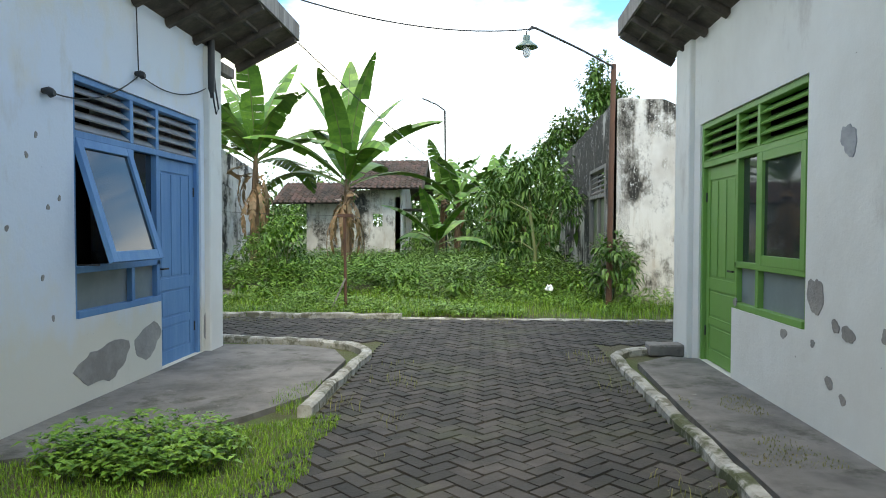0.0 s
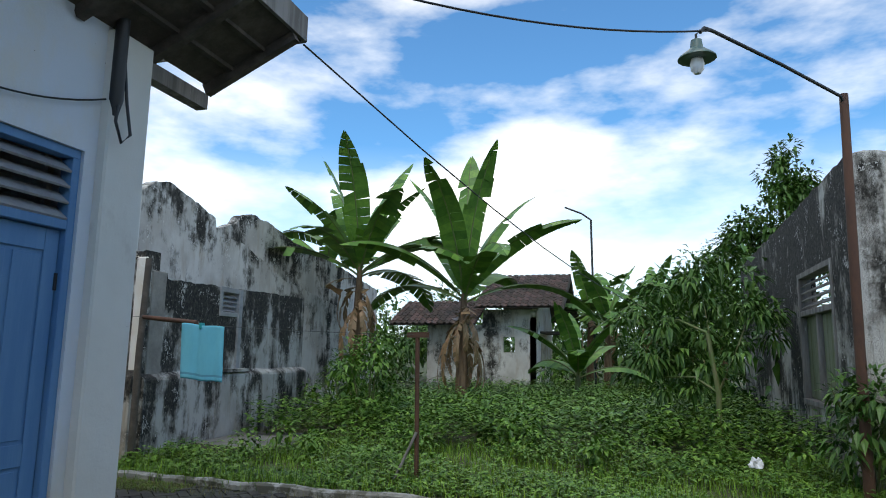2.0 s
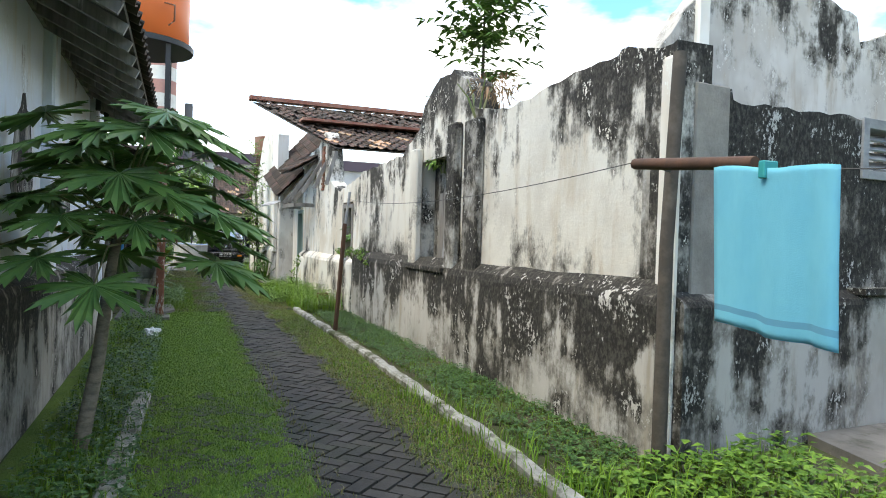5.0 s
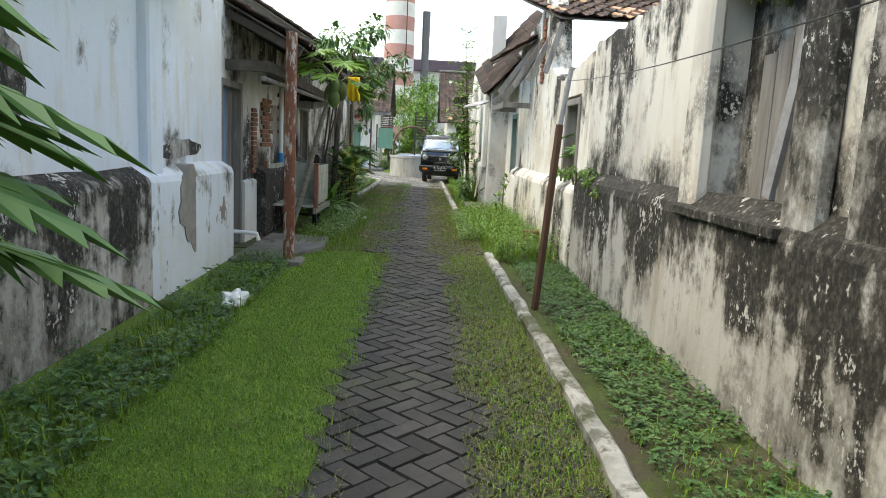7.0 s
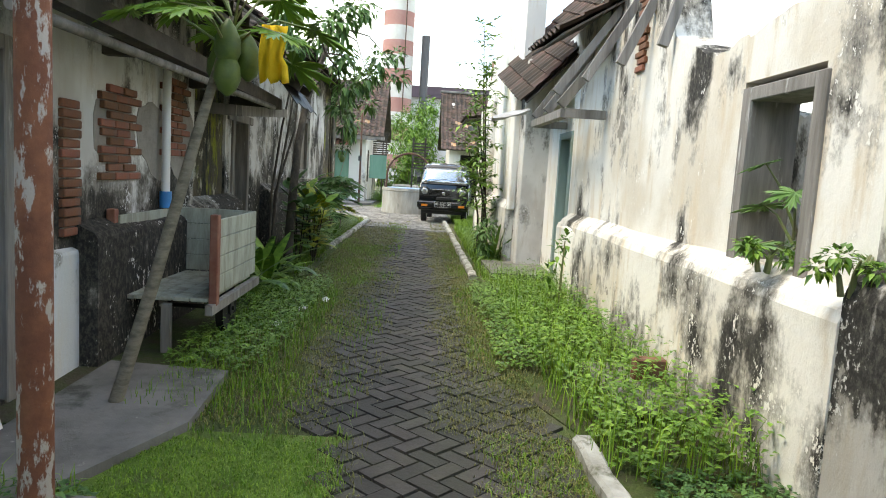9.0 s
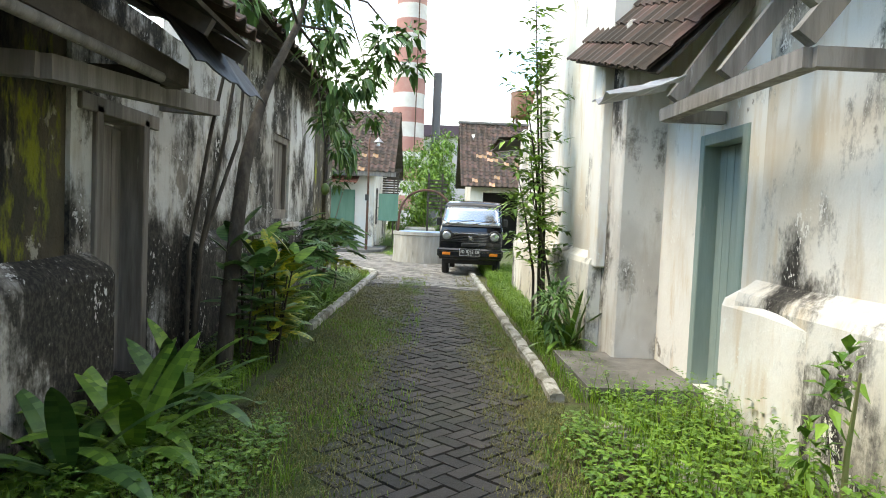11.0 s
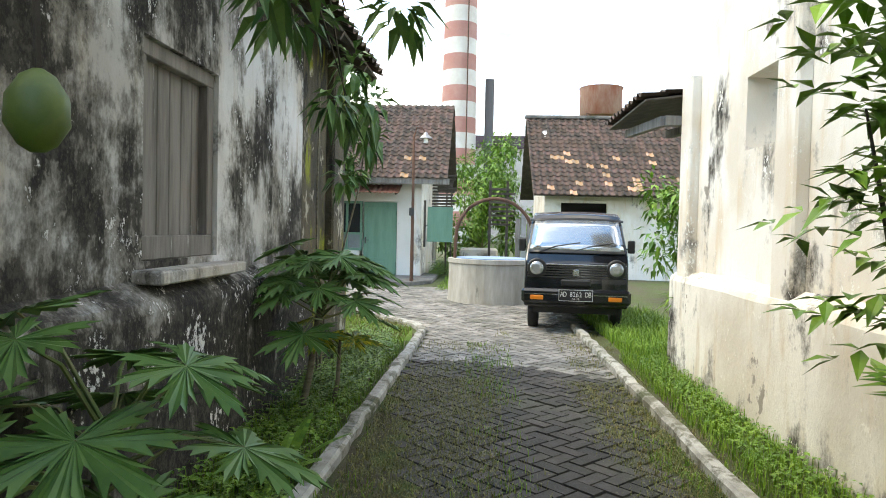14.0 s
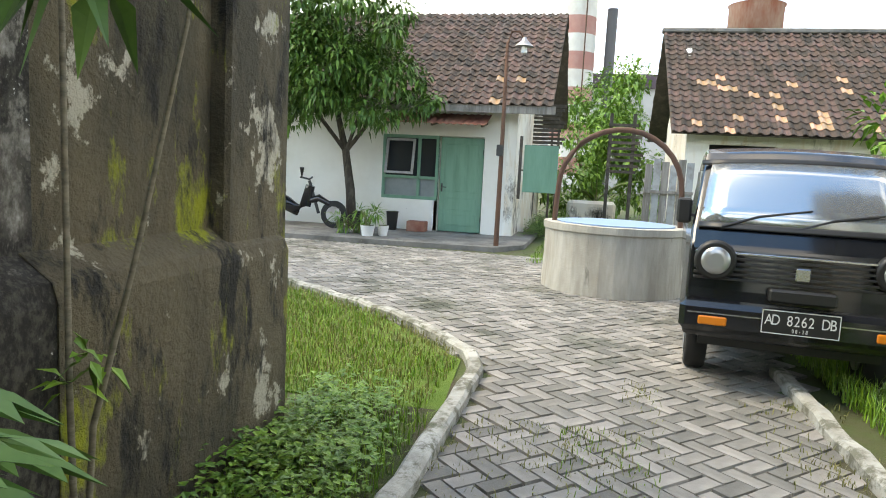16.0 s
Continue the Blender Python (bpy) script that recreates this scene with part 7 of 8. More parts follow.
def shrub(name, base, r, h, n, size, ratio, leaf, label, stems=6, stalk="stalk"):
    t = thing(name, base, label, "shrub")
    b = Vector(base)
    for i in range(stems):
        a = 6.283 * i / stems + RNG.uniform(-0.4, 0.4)
        q = b + Vector((math.cos(a) * r * 0.6, math.sin(a) * r * 0.6, h * RNG.uniform(0.6, 0.95)))
        part("stem", bmtube([b + Vector((math.cos(a) * 0.03, math.sin(a) * 0.03, 0)), b.lerp(q, 0.5) + Vector((0, 0, 0.08 * h)), q], [0.016, 0.012, 0.006], 5), MAT[stalk], t)
    V, F = crown([((b.x, b.y, b.z + h * 0.62), (r, r, h * 0.42), n)], size, ratio)
    raw("foliage", V, F, MAT[leaf], t)
    return t


def palmate(at, d, r, lobes=7):
    """A hand-shaped papaya leaf, one blade with deep lobes and notched edges, hanging from its stalk: verts and faces."""
    at, d = np.array(at, float), np.array(d, float)
    d = d / np.linalg.norm(d)
    side = np.cross(d, [0, 0, 1.0])
    side /= max(1e-6, np.linalg.norm(side))
    up = np.cross(side, d)
    half = (lobes - 1) / 2
    step = 2.45 / half
    steps = ((-0.5, 0.30), (-0.36, 0.46), (-0.40, 0.70), (-0.22, 0.58), (-0.20, 0.86), (-0.09, 0.78), (0.0, 1.0), (0.09, 0.78), (0.20, 0.86), (0.22, 0.58), (0.40, 0.70), (0.36, 0.46))
    V, F = [at], []
    for i in range(lobes):
        a0 = (i - half) * step
        ln = r * (1.0 - 0.09 * abs(i - half)) * RNG.uniform(0.92, 1.06)
        for da, f in steps + (((0.5, 0.30),) if i == lobes - 1 else ()):
            a, q = a0 + da * step, f * ln
            V.append(at + d * math.cos(a) * q + side * math.sin(a) * q + up * (0.10 * q - 0.30 * q * q / r + 0.05 * q * math.cos(da * 6.283)))
    n = len(V)
    F = [(0, k, k + 1) for k in range(1, n - 1)]
    return np.array(V), F


def papaya(name, base, top, rad, n, reach, r, leaf, label, fruit=0, lobes=7, tip_z=0.25):
    t = thing(name, base, label, "papaya tree")
    b, q = Vector(base), Vector(top)
    part("trunk", bmtube([b, b.lerp(q, 0.35) + Vector((0.03, 0.02, 0)), b.lerp(q, 0.7), q], [rad, rad * 0.85, rad * 0.75, rad * 0.5], 10), MAT["papaya_bark"], t)
    for i in range(n):
        a = 2.399 * i + RNG.uniform(-0.3, 0.3)
        f = i / n
        e = q + Vector((math.cos(a) * reach * (0.55 + 0.45 * (1 - f)), math.sin(a) * reach * (0.55 + 0.45 * (1 - f)), tip_z * (2 * f - 0.7) + RNG.uniform(-0.1, 0.1)))
        s = q - Vector((0, 0, 0.22 * (1 - f)))
        m = s.lerp(e, 0.55) + Vector((0, 0, 0.14 * reach))
        st = part("leaf_stalk", bmtube([s, m, e], [0.009, 0.007, 0.004], 5), MAT["stalk"], t)
        V, F = palmate(e, (math.cos(a), math.sin(a), -0.35), r * RNG.uniform(0.75, 1.15), lobes)
        raw("leaf", V, F, MAT[leaf], t)
    for i in range(fruit):
        a = 2.1 * i
        c = q + Vector((0.09 * math.cos(a), 0.09 * math.sin(a), -0.16 - 0.05 * i))
        part("fruit", bmtube([c + Vector((0, 0, z * 0.13)) for z in (-1, -0.75, -0.3, 0.2, 0.7, 1)], [0.01, 0.05, 0.075, 0.07, 0.04, 0.01], 10), MAT["fruit"], t, "unripe green papaya")
    return t


def banana_leaf(root, a, length, width, lift, bend, torn):
    """A long arching blade with torn edges. lift: its first slope; bend: how far it droops."""
    V, F = [], []
    n = 16
    p = np.array(root, float)
    e = lift
    hd = np.array([math.cos(a), math.sin(a), 0])
    sd = np.array([-math.sin(a), math.cos(a), 0])
    mids, dirs = [], []
    for i in range(n + 1):
        mids.append(p.copy())
        d = hd * math.cos(e) + np.array([0, 0, 1.0]) * math.sin(e)
        dirs.append(d)
        p = p + d * length / n
        e -= bend / n * (0.5 + i / n)
    for s in (-1, 1):
        hang = RNG.uniform(0.05, 0.35)
        for i in range(1, n):
            f0, f1 = i / n, (i + 1) / n
            def wd(f):
                return width * 0.5 * max(0.04, math.sin(min(1, (f - 0.04) * 1.06) * math.pi) ** 0.55)
            if RNG.rand() < torn:
                hang = RNG.uniform(0.0, 0.9)
            gap = 0.012 if RNG.rand() < torn else 0
            up = np.cross(dirs[i], sd * s)
            o0 = sd * s * math.cos(hang) - np.array([0, 0, 1.0]) * math.sin(hang) * 0.8
            k = len(V)
            q0, q1 = mids[i], mids[i + 1]
            sw = dirs[i] * 0.10 * width
            V += [q0, q1, q1 + o0 * wd(f1) + sw - dirs[i] * gap, q0 + o0 * wd(f0) + sw + dirs[i] * gap]
            F.append((k, k + 1, k + 2, k + 3) if s > 0 else (k + 3, k + 2, k + 1, k))
    return np.array(V), F, mids


def banana(name, base, h, n, length, width, label, dead=5, leaf="leaf_banana", torn=0.25, up=1.25, turn=0.0, rad=0.13):
    t = thing(name, base, label, "banana plant", "banana plants")
    b = Vector(base)
    q = b + Vector((0.05, 0.03, h))
    part("trunk", bmtube([b, b.lerp(q, 0.4), b.lerp(q, 0.8), q], [rad * 1.25, rad * 1.05, rad * 0.75, rad * 0.5], 10), MAT["dry_sheath" if dead > 2 else "stalk"], t)
    for i in range(n):
        a = turn + 2.399 * i
        f = i / max(1, n - 1)
        V, F, mids = banana_leaf(q + Vector((0, 0, -0.25 * (1 - f))), a, length * RNG.uniform(0.8, 1.1), width * RNG.uniform(0.85, 1.1), 0.45 + (up - 0.45) * f + RNG.uniform(-0.1, 0.1), 1.7 - 1.2 * f, torn)
        raw("leaf", V, F, MAT[leaf], t)
        part("midrib", bmtube(mids[:-1], [0.03 - 0.024 * k / len(mids) for k in range(len(mids) - 1)], 5), MAT["stalk"], t)
    for i in range(dead):
        a = turn + 1.1 + 6.283 * i / dead
        V, F, mids = banana_leaf(q + Vector((0, 0, -0.3 - 0.9 * RNG.rand())), a, length * RNG.uniform(0.5, 0.75), width * 0.55, 0.1, 3.0, 0.7)
        V[:, 2] = np.maximum(V[:, 2], 0.15)
        c = np.array([b.x, b.y, 0])
        m = V[:, 2] < q.z - 0.6
        V[m, :2] = c[:2] + (V[m, :2] - c[:2]) * 0.45
        raw("dead_leaf", V, F, MAT["leaf_dry"], t)
    return t


def rosette(name, base, n, length, width, leaf, label, up=0.9, droop=0.9, cat="plant"):
    """Long strap leaves from one crown."""
    t = thing(name, base, label, cat)
    for i in range(n):
        a = 2.399 * i
        f = i / n
        V, F, mids = banana_leaf(Vector(base) + Vector((0, 0, 0.03)), a, length * RNG.uniform(0.75, 1.1), width, 0.35 + (up - 0.2) * f, droop * (1.3 - f), 0.0)
        V[:, 2] = np.maximum(V[:, 2], 0.02)
        raw("leaf", V, F, MAT[leaf], t, smooth=True)
    return t


def leafy(name, base, stems, n, h, length, width, leaves, label, seed):
    """A stemmed plant with large single leaves set spirally along each stem."""
    t = thing(name, base, label, "shrub")
    b = Vector(base)
    k = 0
    for i in range(stems):
        a0 = 6.283 * i / stems + 0.7 * seed
        top = b + Vector((math.cos(a0) * 0.16, math.sin(a0) * 0.16, h * (0.72 + 0.28 * ((i * 3 + seed) % 4) / 3)))
        part("stem", bmtube([b + Vector((math.cos(a0) * 0.02, math.sin(a0) * 0.02, 0)), b.lerp(top, 0.5), top], [0.012, 0.009, 0.005], 5), MAT["bark"], t)
        for j in range(n):
            f = 0.25 + 0.75 * (j + 1) / n
            V, F, mids = banana_leaf(b.lerp(top, f), 2.399 * j + a0, length * RNG.uniform(0.7, 1.1), width * RNG.uniform(0.85, 1.15), 0.25 + 0.75 * f ** 3 + RNG.uniform(-0.15, 0.2), 1.1 - 0.5 * f, 0.0)
            raw("leaf", V, F, MAT[leaves[k % len(leaves)]], t, smooth=True)
            k += 1
    return t


def pinnate(t, at, d, length, pairs, size, leaf):
    """A leaf spray: a thin drooping twig with leaflets in pairs and one at its tip."""
    at, d = Vector(at), Vector(d).normalized()
    side = d.cross(Vector((0, 0, 1))).normalized()
    P, D, L = [], [], []
    pts = []
    for i in range(pairs + 1):
        f = (i + 0.6) / (pairs + 0.6)
        p = at + d * length * f - Vector((0, 0, 0.25 * length * f * f))
        pts.append(p)
        for s in (-1, 1):
            P.append(p)
            D.append(d * 0.55 + side * s * RNG.uniform(0.5, 1.2) + Vector((0, 0, RNG.uniform(-0.6, 0.35))))
            L.append(size * (1.15 - 0.5 * abs(f - 0.5)) * RNG.uniform(0.85, 1.15))
    P.append(pts[-1])
    D.append(d)
    L.append(size)
    return leaf_cloud(np.array([tuple(p) for p in P]), np.array([tuple(q) for q in D]), np.array(L), np.array(L) * 0.4, 0.18)


def sprayed(name, base, path, radii, tiers, length, pairs, size, leaf, label, category="sapling", bark="bark"):
    """A slender plant whose stem carries tiers of leaf sprays: (height fraction, count)."""
    t = thing(name, base, label, category)
    part("stem", bmtube(path, radii, 7), MAT[bark], t)
    Vs, Fs, k = [], [], 0
    path = [Vector(p) for p in path]
    for f, cnt in tiers:
        for c in range(cnt):
            q = min(1.0, max(0.05, f + RNG.uniform(-0.08, 0.08))) * (len(path) - 1)
            i = min(len(path) - 2, int(q))
            at = path[i].lerp(path[i + 1], q - i)
            a = 2.399 * c + 7 * f + RNG.uniform(-0.4, 0.4)
            V, F = pinnate(t, at + Vector((0, 0, RNG.uniform(-0.06, 0.06))), (math.cos(a), math.sin(a), RNG.uniform(-0.1, 1.3)), length * RNG.uniform(0.5, 1.2), pairs, size, leaf)
            Vs.append(V)
            Fs.append(F + k)
            k += len(V)
    raw("foliage", np.concatenate(Vs), np.concatenate(Fs), MAT[leaf], t)
    return t


# turf and weeds beside the alley
turf("short bright green lawn on the verge", [(-15.2, -5.2, 8.36, 9.5)], 9000, (0.008, 0.030), 0.005, 1.3, "grass", lambda x, y: y < 9.34 + 0.14 * noise.noise(Vector((x * 2.2, 0, 0))) + 0.03 * RNG.randn())
turf("thin grass growing over the paver joints", [(-31, -4, 9.25, 9.5), (-31, -4, 10.0, 10.66), (-30, -15.2, 8.3, 9.25)], 800, (0.015, 0.06), 0.006, 1.2, "grass_dry", patchy(1.3, 0.35, 0.7, 2.0))
turf("sparse green grass among the pavers", [(-30, -4, 8.9, 9.4), (-27, -5, 10.12, 10.66), (-27, -15.2, 8.2, 9.05)], 1100, (0.02, 0.07), 0.006, 1.0, "grass", patchy(1.1, 0.4, 0.75, 5.0))
turf("dry tufts along the lane edge", [(-6, 6, 9.9, 10.9), (-1.3, -0.6, 3, 8), (0.9, 1.35, 3.0, 9)], 260, (0.03, 0.11), 0.006, 1.0, "grass_dry", patchy(1.6, 0.5, 0.75, 1.0))
turf("trodden olive grass over the pavers by the kerb", [(-15.4, -4.5, 9.98, 10.62)], 5200, (0.008, 0.035), 0.006, 1.4, "grass_dry", lambda x, y: y > 10.06 + 0.2 * noise.noise(Vector((x * 1.7, 0, 3))) + 0.05 * RNG.randn())
turf("green grass over the pavers by the kerb", [(-15.4, -4.5, 10.0, 10.62)], 2600, (0.01, 0.045), 0.006, 1.3, "grass", lambda x, y: y > 10.1 + 0.22 * noise.noise(Vector((x * 1.7, 0, 3))) + 0.06 * RNG.randn())
turf("trodden olive grass on both edges of the path", [(-28, -15.4, 9.75, 10.5), (-28, -15.4, 8.3, 9.35)], 3400, (0.008, 0.035), 0.006, 1.4, "grass_dry", lambda x, y: y > 9.9 + 0.18 * noise.noise(Vector((x * 1.7, 0, 3))) + 0.05 * RNG.randn() or y < 9.18 + 0.18 * noise.noise(Vector((x * 1.5, 4, 3))) + 0.05 * RNG.randn())
weeds("low dark weeds under the ruin wall", [(-15.0, -3.2, 10.84, 11.48)], 600, (0.01, 0.09), (0.025, 0.05), "leaf_dark", patchy(1.1, 0.2, 0.55, 3.0))
weeds("low weeds along the blue wall", [(-14.6, -4, 7.8, 8.4)], 300, (0.02, 0.16), (0.03, 0.07), "leaf_dark", patchy(1.0, 0.15, 0.5, 4.0))
turf("grass along the blue wall", [(-14.6, -4, 7.8, 8.4)], 700, (0.04, 0.16), 0.007, 0.9, "grass")
weeds("lush weeds by the fallen house", [(-20.6, -14.9, 10.7, 11.45), (-20.2, -16.6, 10.35, 10.8)], 420, (0.06, 0.36), (0.03, 0.065), "leaf_weed", None, "weeds", lambda x, y: 0.45 + 0.75 * min(1, max(0, (y - 10.4) / 0.7)))
turf("short grass under the ruin wall", [(-15.0, -3.2, 10.82, 11.5)], 500, (0.02, 0.09), 0.006, 1.0, "grass", patchy(0.9, 0.25, 0.6, 8.0))
turf("tall grass by the fallen house", [(-20.6, -14.9, 10.6, 11.45)], 420, (0.12, 0.42), 0.007, 0.8, "grass")
weeds("weeds along the white wall", [(-29.2, -20.9, 10.7, 11.05)], 420, (0.02, 0.14), (0.025, 0.05), "leaf_weed")
turf("bright grass along the white wall", [(-29.4, -20.9, 10.6, 11.06)], 1500, (0.05, 0.16), 0.006, 0.8, "grass")
weeds("weeds along the mouldy wall", [(-29.5, -18.6, 7.52, 8.12), (-20, -16.2, 8.05, 8.7)], 420, (0.03, 0.2), (0.025, 0.06), "leaf_weed")
turf("grass along the mouldy wall", [(-29.8, -18.6, 7.52, 8.18), (-19.5, -15.5, 8.1, 8.9)], 900, (0.04, 0.15), 0.006, 0.8, "grass")
turf("olive lawn at the corner", [(-34.0, -30.0, 4.0, 8.1)], 1100, (0.03, 0.09), 0.007, 0.9, "grass_dry", lambda x, y: corner_lawn(x, y))
turf("green lawn at the corner", [(-34.0, -29.6, 4.0, 8.1)], 900, (0.03, 0.10), 0.007, 0.9, "grass", lambda x, y: corner_lawn(x, y) and noise.noise(Vector((x, y, 4))) > -0.1)
weeds("weeds at the foot of the mossy corner", [(-30.0, -28.6, 7.45, 8.0)], 500, (0.03, 0.25), (0.03, 0.06), "leaf_weed")
turf("tall grass beside the parked pickup", [(-33.5, -29.0, 10.7, 11.9)], 1300, (0.08, 0.28), 0.008, 0.9, "grass")
weeds("weeds beside the yard path", [(-46, -40.8, 7.5, 8.3), (-46, -40.8, 9.9, 10.8), (-38.5, -36.5, 10.2, 11.4)], 160, (0.05, 0.5), (0.05, 0.1), "leaf_weed")
turf("grass in the yard", [(-47, -37.0, 8.0, 10.5)], 300, (0.03, 0.12), 0.01, 0.8, "grass")
# start of the lane
turf("bright grass beside the slab", [(-3.1, -0.95, 0.5, 4.9)], 4200, (0.015, 0.055), 0.005, 0.8, "grass", lambda x, y: y < 3.65 + 1.2 * (x + 3.1) / 1.8 and x < -1.05 + 0.15 * noise.noise(Vector((0, y * 2, 0))))
turf("grass tuft by the kerb", [(-1.75, -1.35, 4.9, 6.0)], 2200, (0.03, 0.09), 0.005, 0.8, "grass", lambda x, y: (x + 1.42) ** 2 / 0.10 + (y - 5.4) ** 2 / 0.25 < 1)
weeds("leafy weed patch beside the slab", [(-2.7, -1.45, 3.2, 4.4)], 700, (0.08, 0.26), (0.04, 0.08), "leaf_weed", lambda x, y: (x + 2.05) ** 2 / 0.34 + (y - 3.85) ** 2 / 0.22 < 0.6 + 0.6 * RNG.rand())
turf("mossy grass by the kerb bend", [(-3.0, -1.6, 7.55, 8.1)], 500, (0.01, 0.04), 0.006, 1.0, "grass_dry")
turf("moss and grass in the slab joint", [(1.55, 2.1, 3.9, 5.6)], 1700, (0.005, 0.025), 0.006, 1.3, "grass_dry", lambda x, y: noise.noise(Vector((x * 2.0, y * 1.4, 2))) > -0.05, 0.045)
# overgrown field
turf("grass of the overgrown field", [(-6.2, 2.4, 10.5, 14.5), (2.4, 9, 10.5, 12.7), (-8.5, -3.2, 10.4, 10.8)], 330, (0.05, 0.24), 0.009, 0.9, "grass", off_slab)
weeds("creeping weeds over the field", [(-6.2, 2.3, 10.7, 14.0)], 230, (0.06, 0.30), (0.05, 0.10), "leaf_weed", lambda x, y: off_slab(x, y) and noise.noise(Vector((x * 0.6, y * 0.6, 6))) > -0.35 + 0.3 * RNG.rand(), "weeds", lambda x, y: (0.35 + 0.35 * min(3, max(0, y - 10.7))) * (0.6 + 1.1 * max(0, noise.noise(Vector((x * 0.9, y * 0.9, 2))) + 0.35)))
weeds("deep weeds over the field", [(-6.4, 2.4, 14.0, 27)], 90, (0.25, 0.75), (0.08, 0.16), "leaf_weed")
weeds("weeds at the foot of the grey wall", [(2.3, 9, 11.3, 12.6)], 150, (0.05, 0.4), (0.05, 0.1), "leaf_weed")

# bananas
banana("banana_plant", (-4.2, 20.0, 0), 2.9, 12, 3.7, 0.80, "tall banana plant with upright green leaves and dry skirts", 12, "leaf_banana", 0.12, 1.5, 0.4)
banana("banana_plant", (-7.0, 20.0, 0), 3.6, 15, 3.4, 0.85, "dark torn banana plant behind the ruin", 12, "leaf_banana", 0.35, 1.4, 1.2)
banana("banana_plant", (-9.2, 22.5, 0), 3.9, 6, 2.4, 0.7, "banana plant rising over the ruin gable", 0, "leaf_banana", 0.2, 1.3, 2.0)
banana("banana_plant", (-1.6, 21.5, 0), 1.1, 8, 2.0, 0.55, "young banana plant in the weeds", 1, "leaf_banana", 0.2, 1.3, 0.0, 0.08)
for i, (x, y, h) in enumerate(((-1.2, 28.5, 2.2), (0.4, 27.5, 2.0), (1.6, 29, 2.4), (-2.0, 31, 2.6), (0.2, 32, 2.8), (2.8, 31, 2.6))):
    banana("banana_plant", (x, y, 0), h + 0.5, 9, 2.5, 0.75, "banana plant in the far thicket", 3, "leaf_banana", 0.4, 1.2, i * 1.3)

# shrubs and trees of the field
tree("cassava", (1.1, 15.2, 0), [(1.1, 15.2, 0), (1.12, 15.2, 0.9), (1.0, 15.25, 1.8)], [0.05, 0.04, 0.03], [((1.0, 16.2, 2.6), (0.8, 0.7, 0.55), 800), ((0.4, 16.0, 2.0), (0.7, 0.6, 0.5), 600), ((1.7, 16.0, 2.1), (0.6, 0.6, 0.5), 500), ((1.0, 15.8, 1.5), (0.9, 0.6, 0.4), 500), ((0.3, 15.8, 1.1), (0.6, 0.5, 0.4), 350)], 0.19, 0.34, "leaf_tree", "leafy cassava bush taller than a person", "shrub", True, "stalk", 0.5)
shrub("shrub", (2.3, 12.3, 0), 0.62, 1.25, 900, 0.15, 0.4, "leaf_tree", "dark leafy shrub at the lamp pole")
shrub("shrub", (-4.7, 15.4, 0), 0.75, 1.7, 1300, 0.12, 0.6, "leaf_weed", "bright green shrub beside the ruin")
shrub("shrub", (-5.9, 16.8, 0), 0.6, 1.2, 700, 0.12, 0.6, "leaf_weed", "green shrub against the ruin wall")
shrub("shrub", (-2.4, 24.5, 0), 0.6, 1.3, 500, 0.14, 0.6, "leaf_weed", "green shrub before the hut")
tree("tree", (4.4, 26, 0), [(4.4, 26, 0), (4.4, 26, 3), (4.4, 26, 5.5)], [0.14, 0.1, 0.05], [((4.4, 26, 6.9), (0.7, 0.7, 1.0), 1500), ((4.5, 26, 5.8), (1.1, 0.9, 1.0), 2200), ((3.3, 26, 5.1), (0.8, 0.8, 0.9), 1500), ((2.7, 26.3, 4.2), (0.9, 0.8, 0.9), 1500), ((4.6, 26, 4.6), (1.3, 1, 1), 1800)], 0.2, 0.5, "leaf_tree", "slender dark green tree behind the grey wall")
V, F = crown([((x, y, z), (2.3, 1.8, 2.3), 900) for x, y, z in ((-3, 34, 2.2), (0, 35, 2.6), (3, 34, 2.4), (5.5, 30, 2.4), (1.8, 25.5, 1.4), (1.7, 22.5, 1.1), (-7, 33, 2.6), (-11, 32, 2.8), (2.0, 19, 0.9), (8.5, 32, 2.6), (-1.0, 38, 3.0), (4, 38, 3.0), (-9, 36, 3.2), (-14, 30, 3))], 0.32, 0.5)
tagged(raw("thicket", V, F, MAT["leaf_tree"]), "dense green thicket behind the field", "thicket", "", "stuff")
far = [((95 * math.cos(a) - 18, 95 * math.sin(a) + 10, 2.5 + 2.0 * math.sin(a * 17) ** 2), (8, 8, 4.0), 260) for a in np.linspace(0, 6.283, 64)]
V, F = crown([b for b in far if not (b[0][0] < -80 and -20 < b[0][1] < 50)], 1.1, 0.6)
tagged(raw("far_trees", V, F, MAT["leaf_tree"]), "far line of trees round the village", "trees", "", "stuff")

V, F = crown([((x, 36.5 + 1.5 * math.sin(x * 1.3), 1.3 + 0.5 * math.sin(x * 2.1)), (1.9, 1.2, 1.7), 420) for x in range(-16, 14, 2)], 0.36, 0.5)
tagged(raw("thicket", V, F, MAT["leaf_tree"]), "low green undergrowth at the end of the field", "thicket", "", "stuff")
V, F = crown([((x, 42 + 3 * math.sin(x), 2.4 + 0.8 * math.sin(x * 1.7)), (2.6, 2.0, 2.6), 500) for x in range(-30, 24, 3)], 0.45, 0.5)
tagged(raw("thicket", V, F, MAT["leaf_tree"]), "green tree belt beyond the thicket", "thicket", "", "stuff")
V, F = crown([((-4.6 + 0.27 * k + 0.5 * math.sin(k * 5), 12.2 + (k * 3.7) % 8.5, 0.20 + 0.12 * math.sin(k * 2.3)), (0.55 + 0.2 * math.sin(k * 3.1), 0.55, 0.34 + 0.14 * math.sin(k * 1.7)), 380) for k in range(26)], 0.10, 0.62)
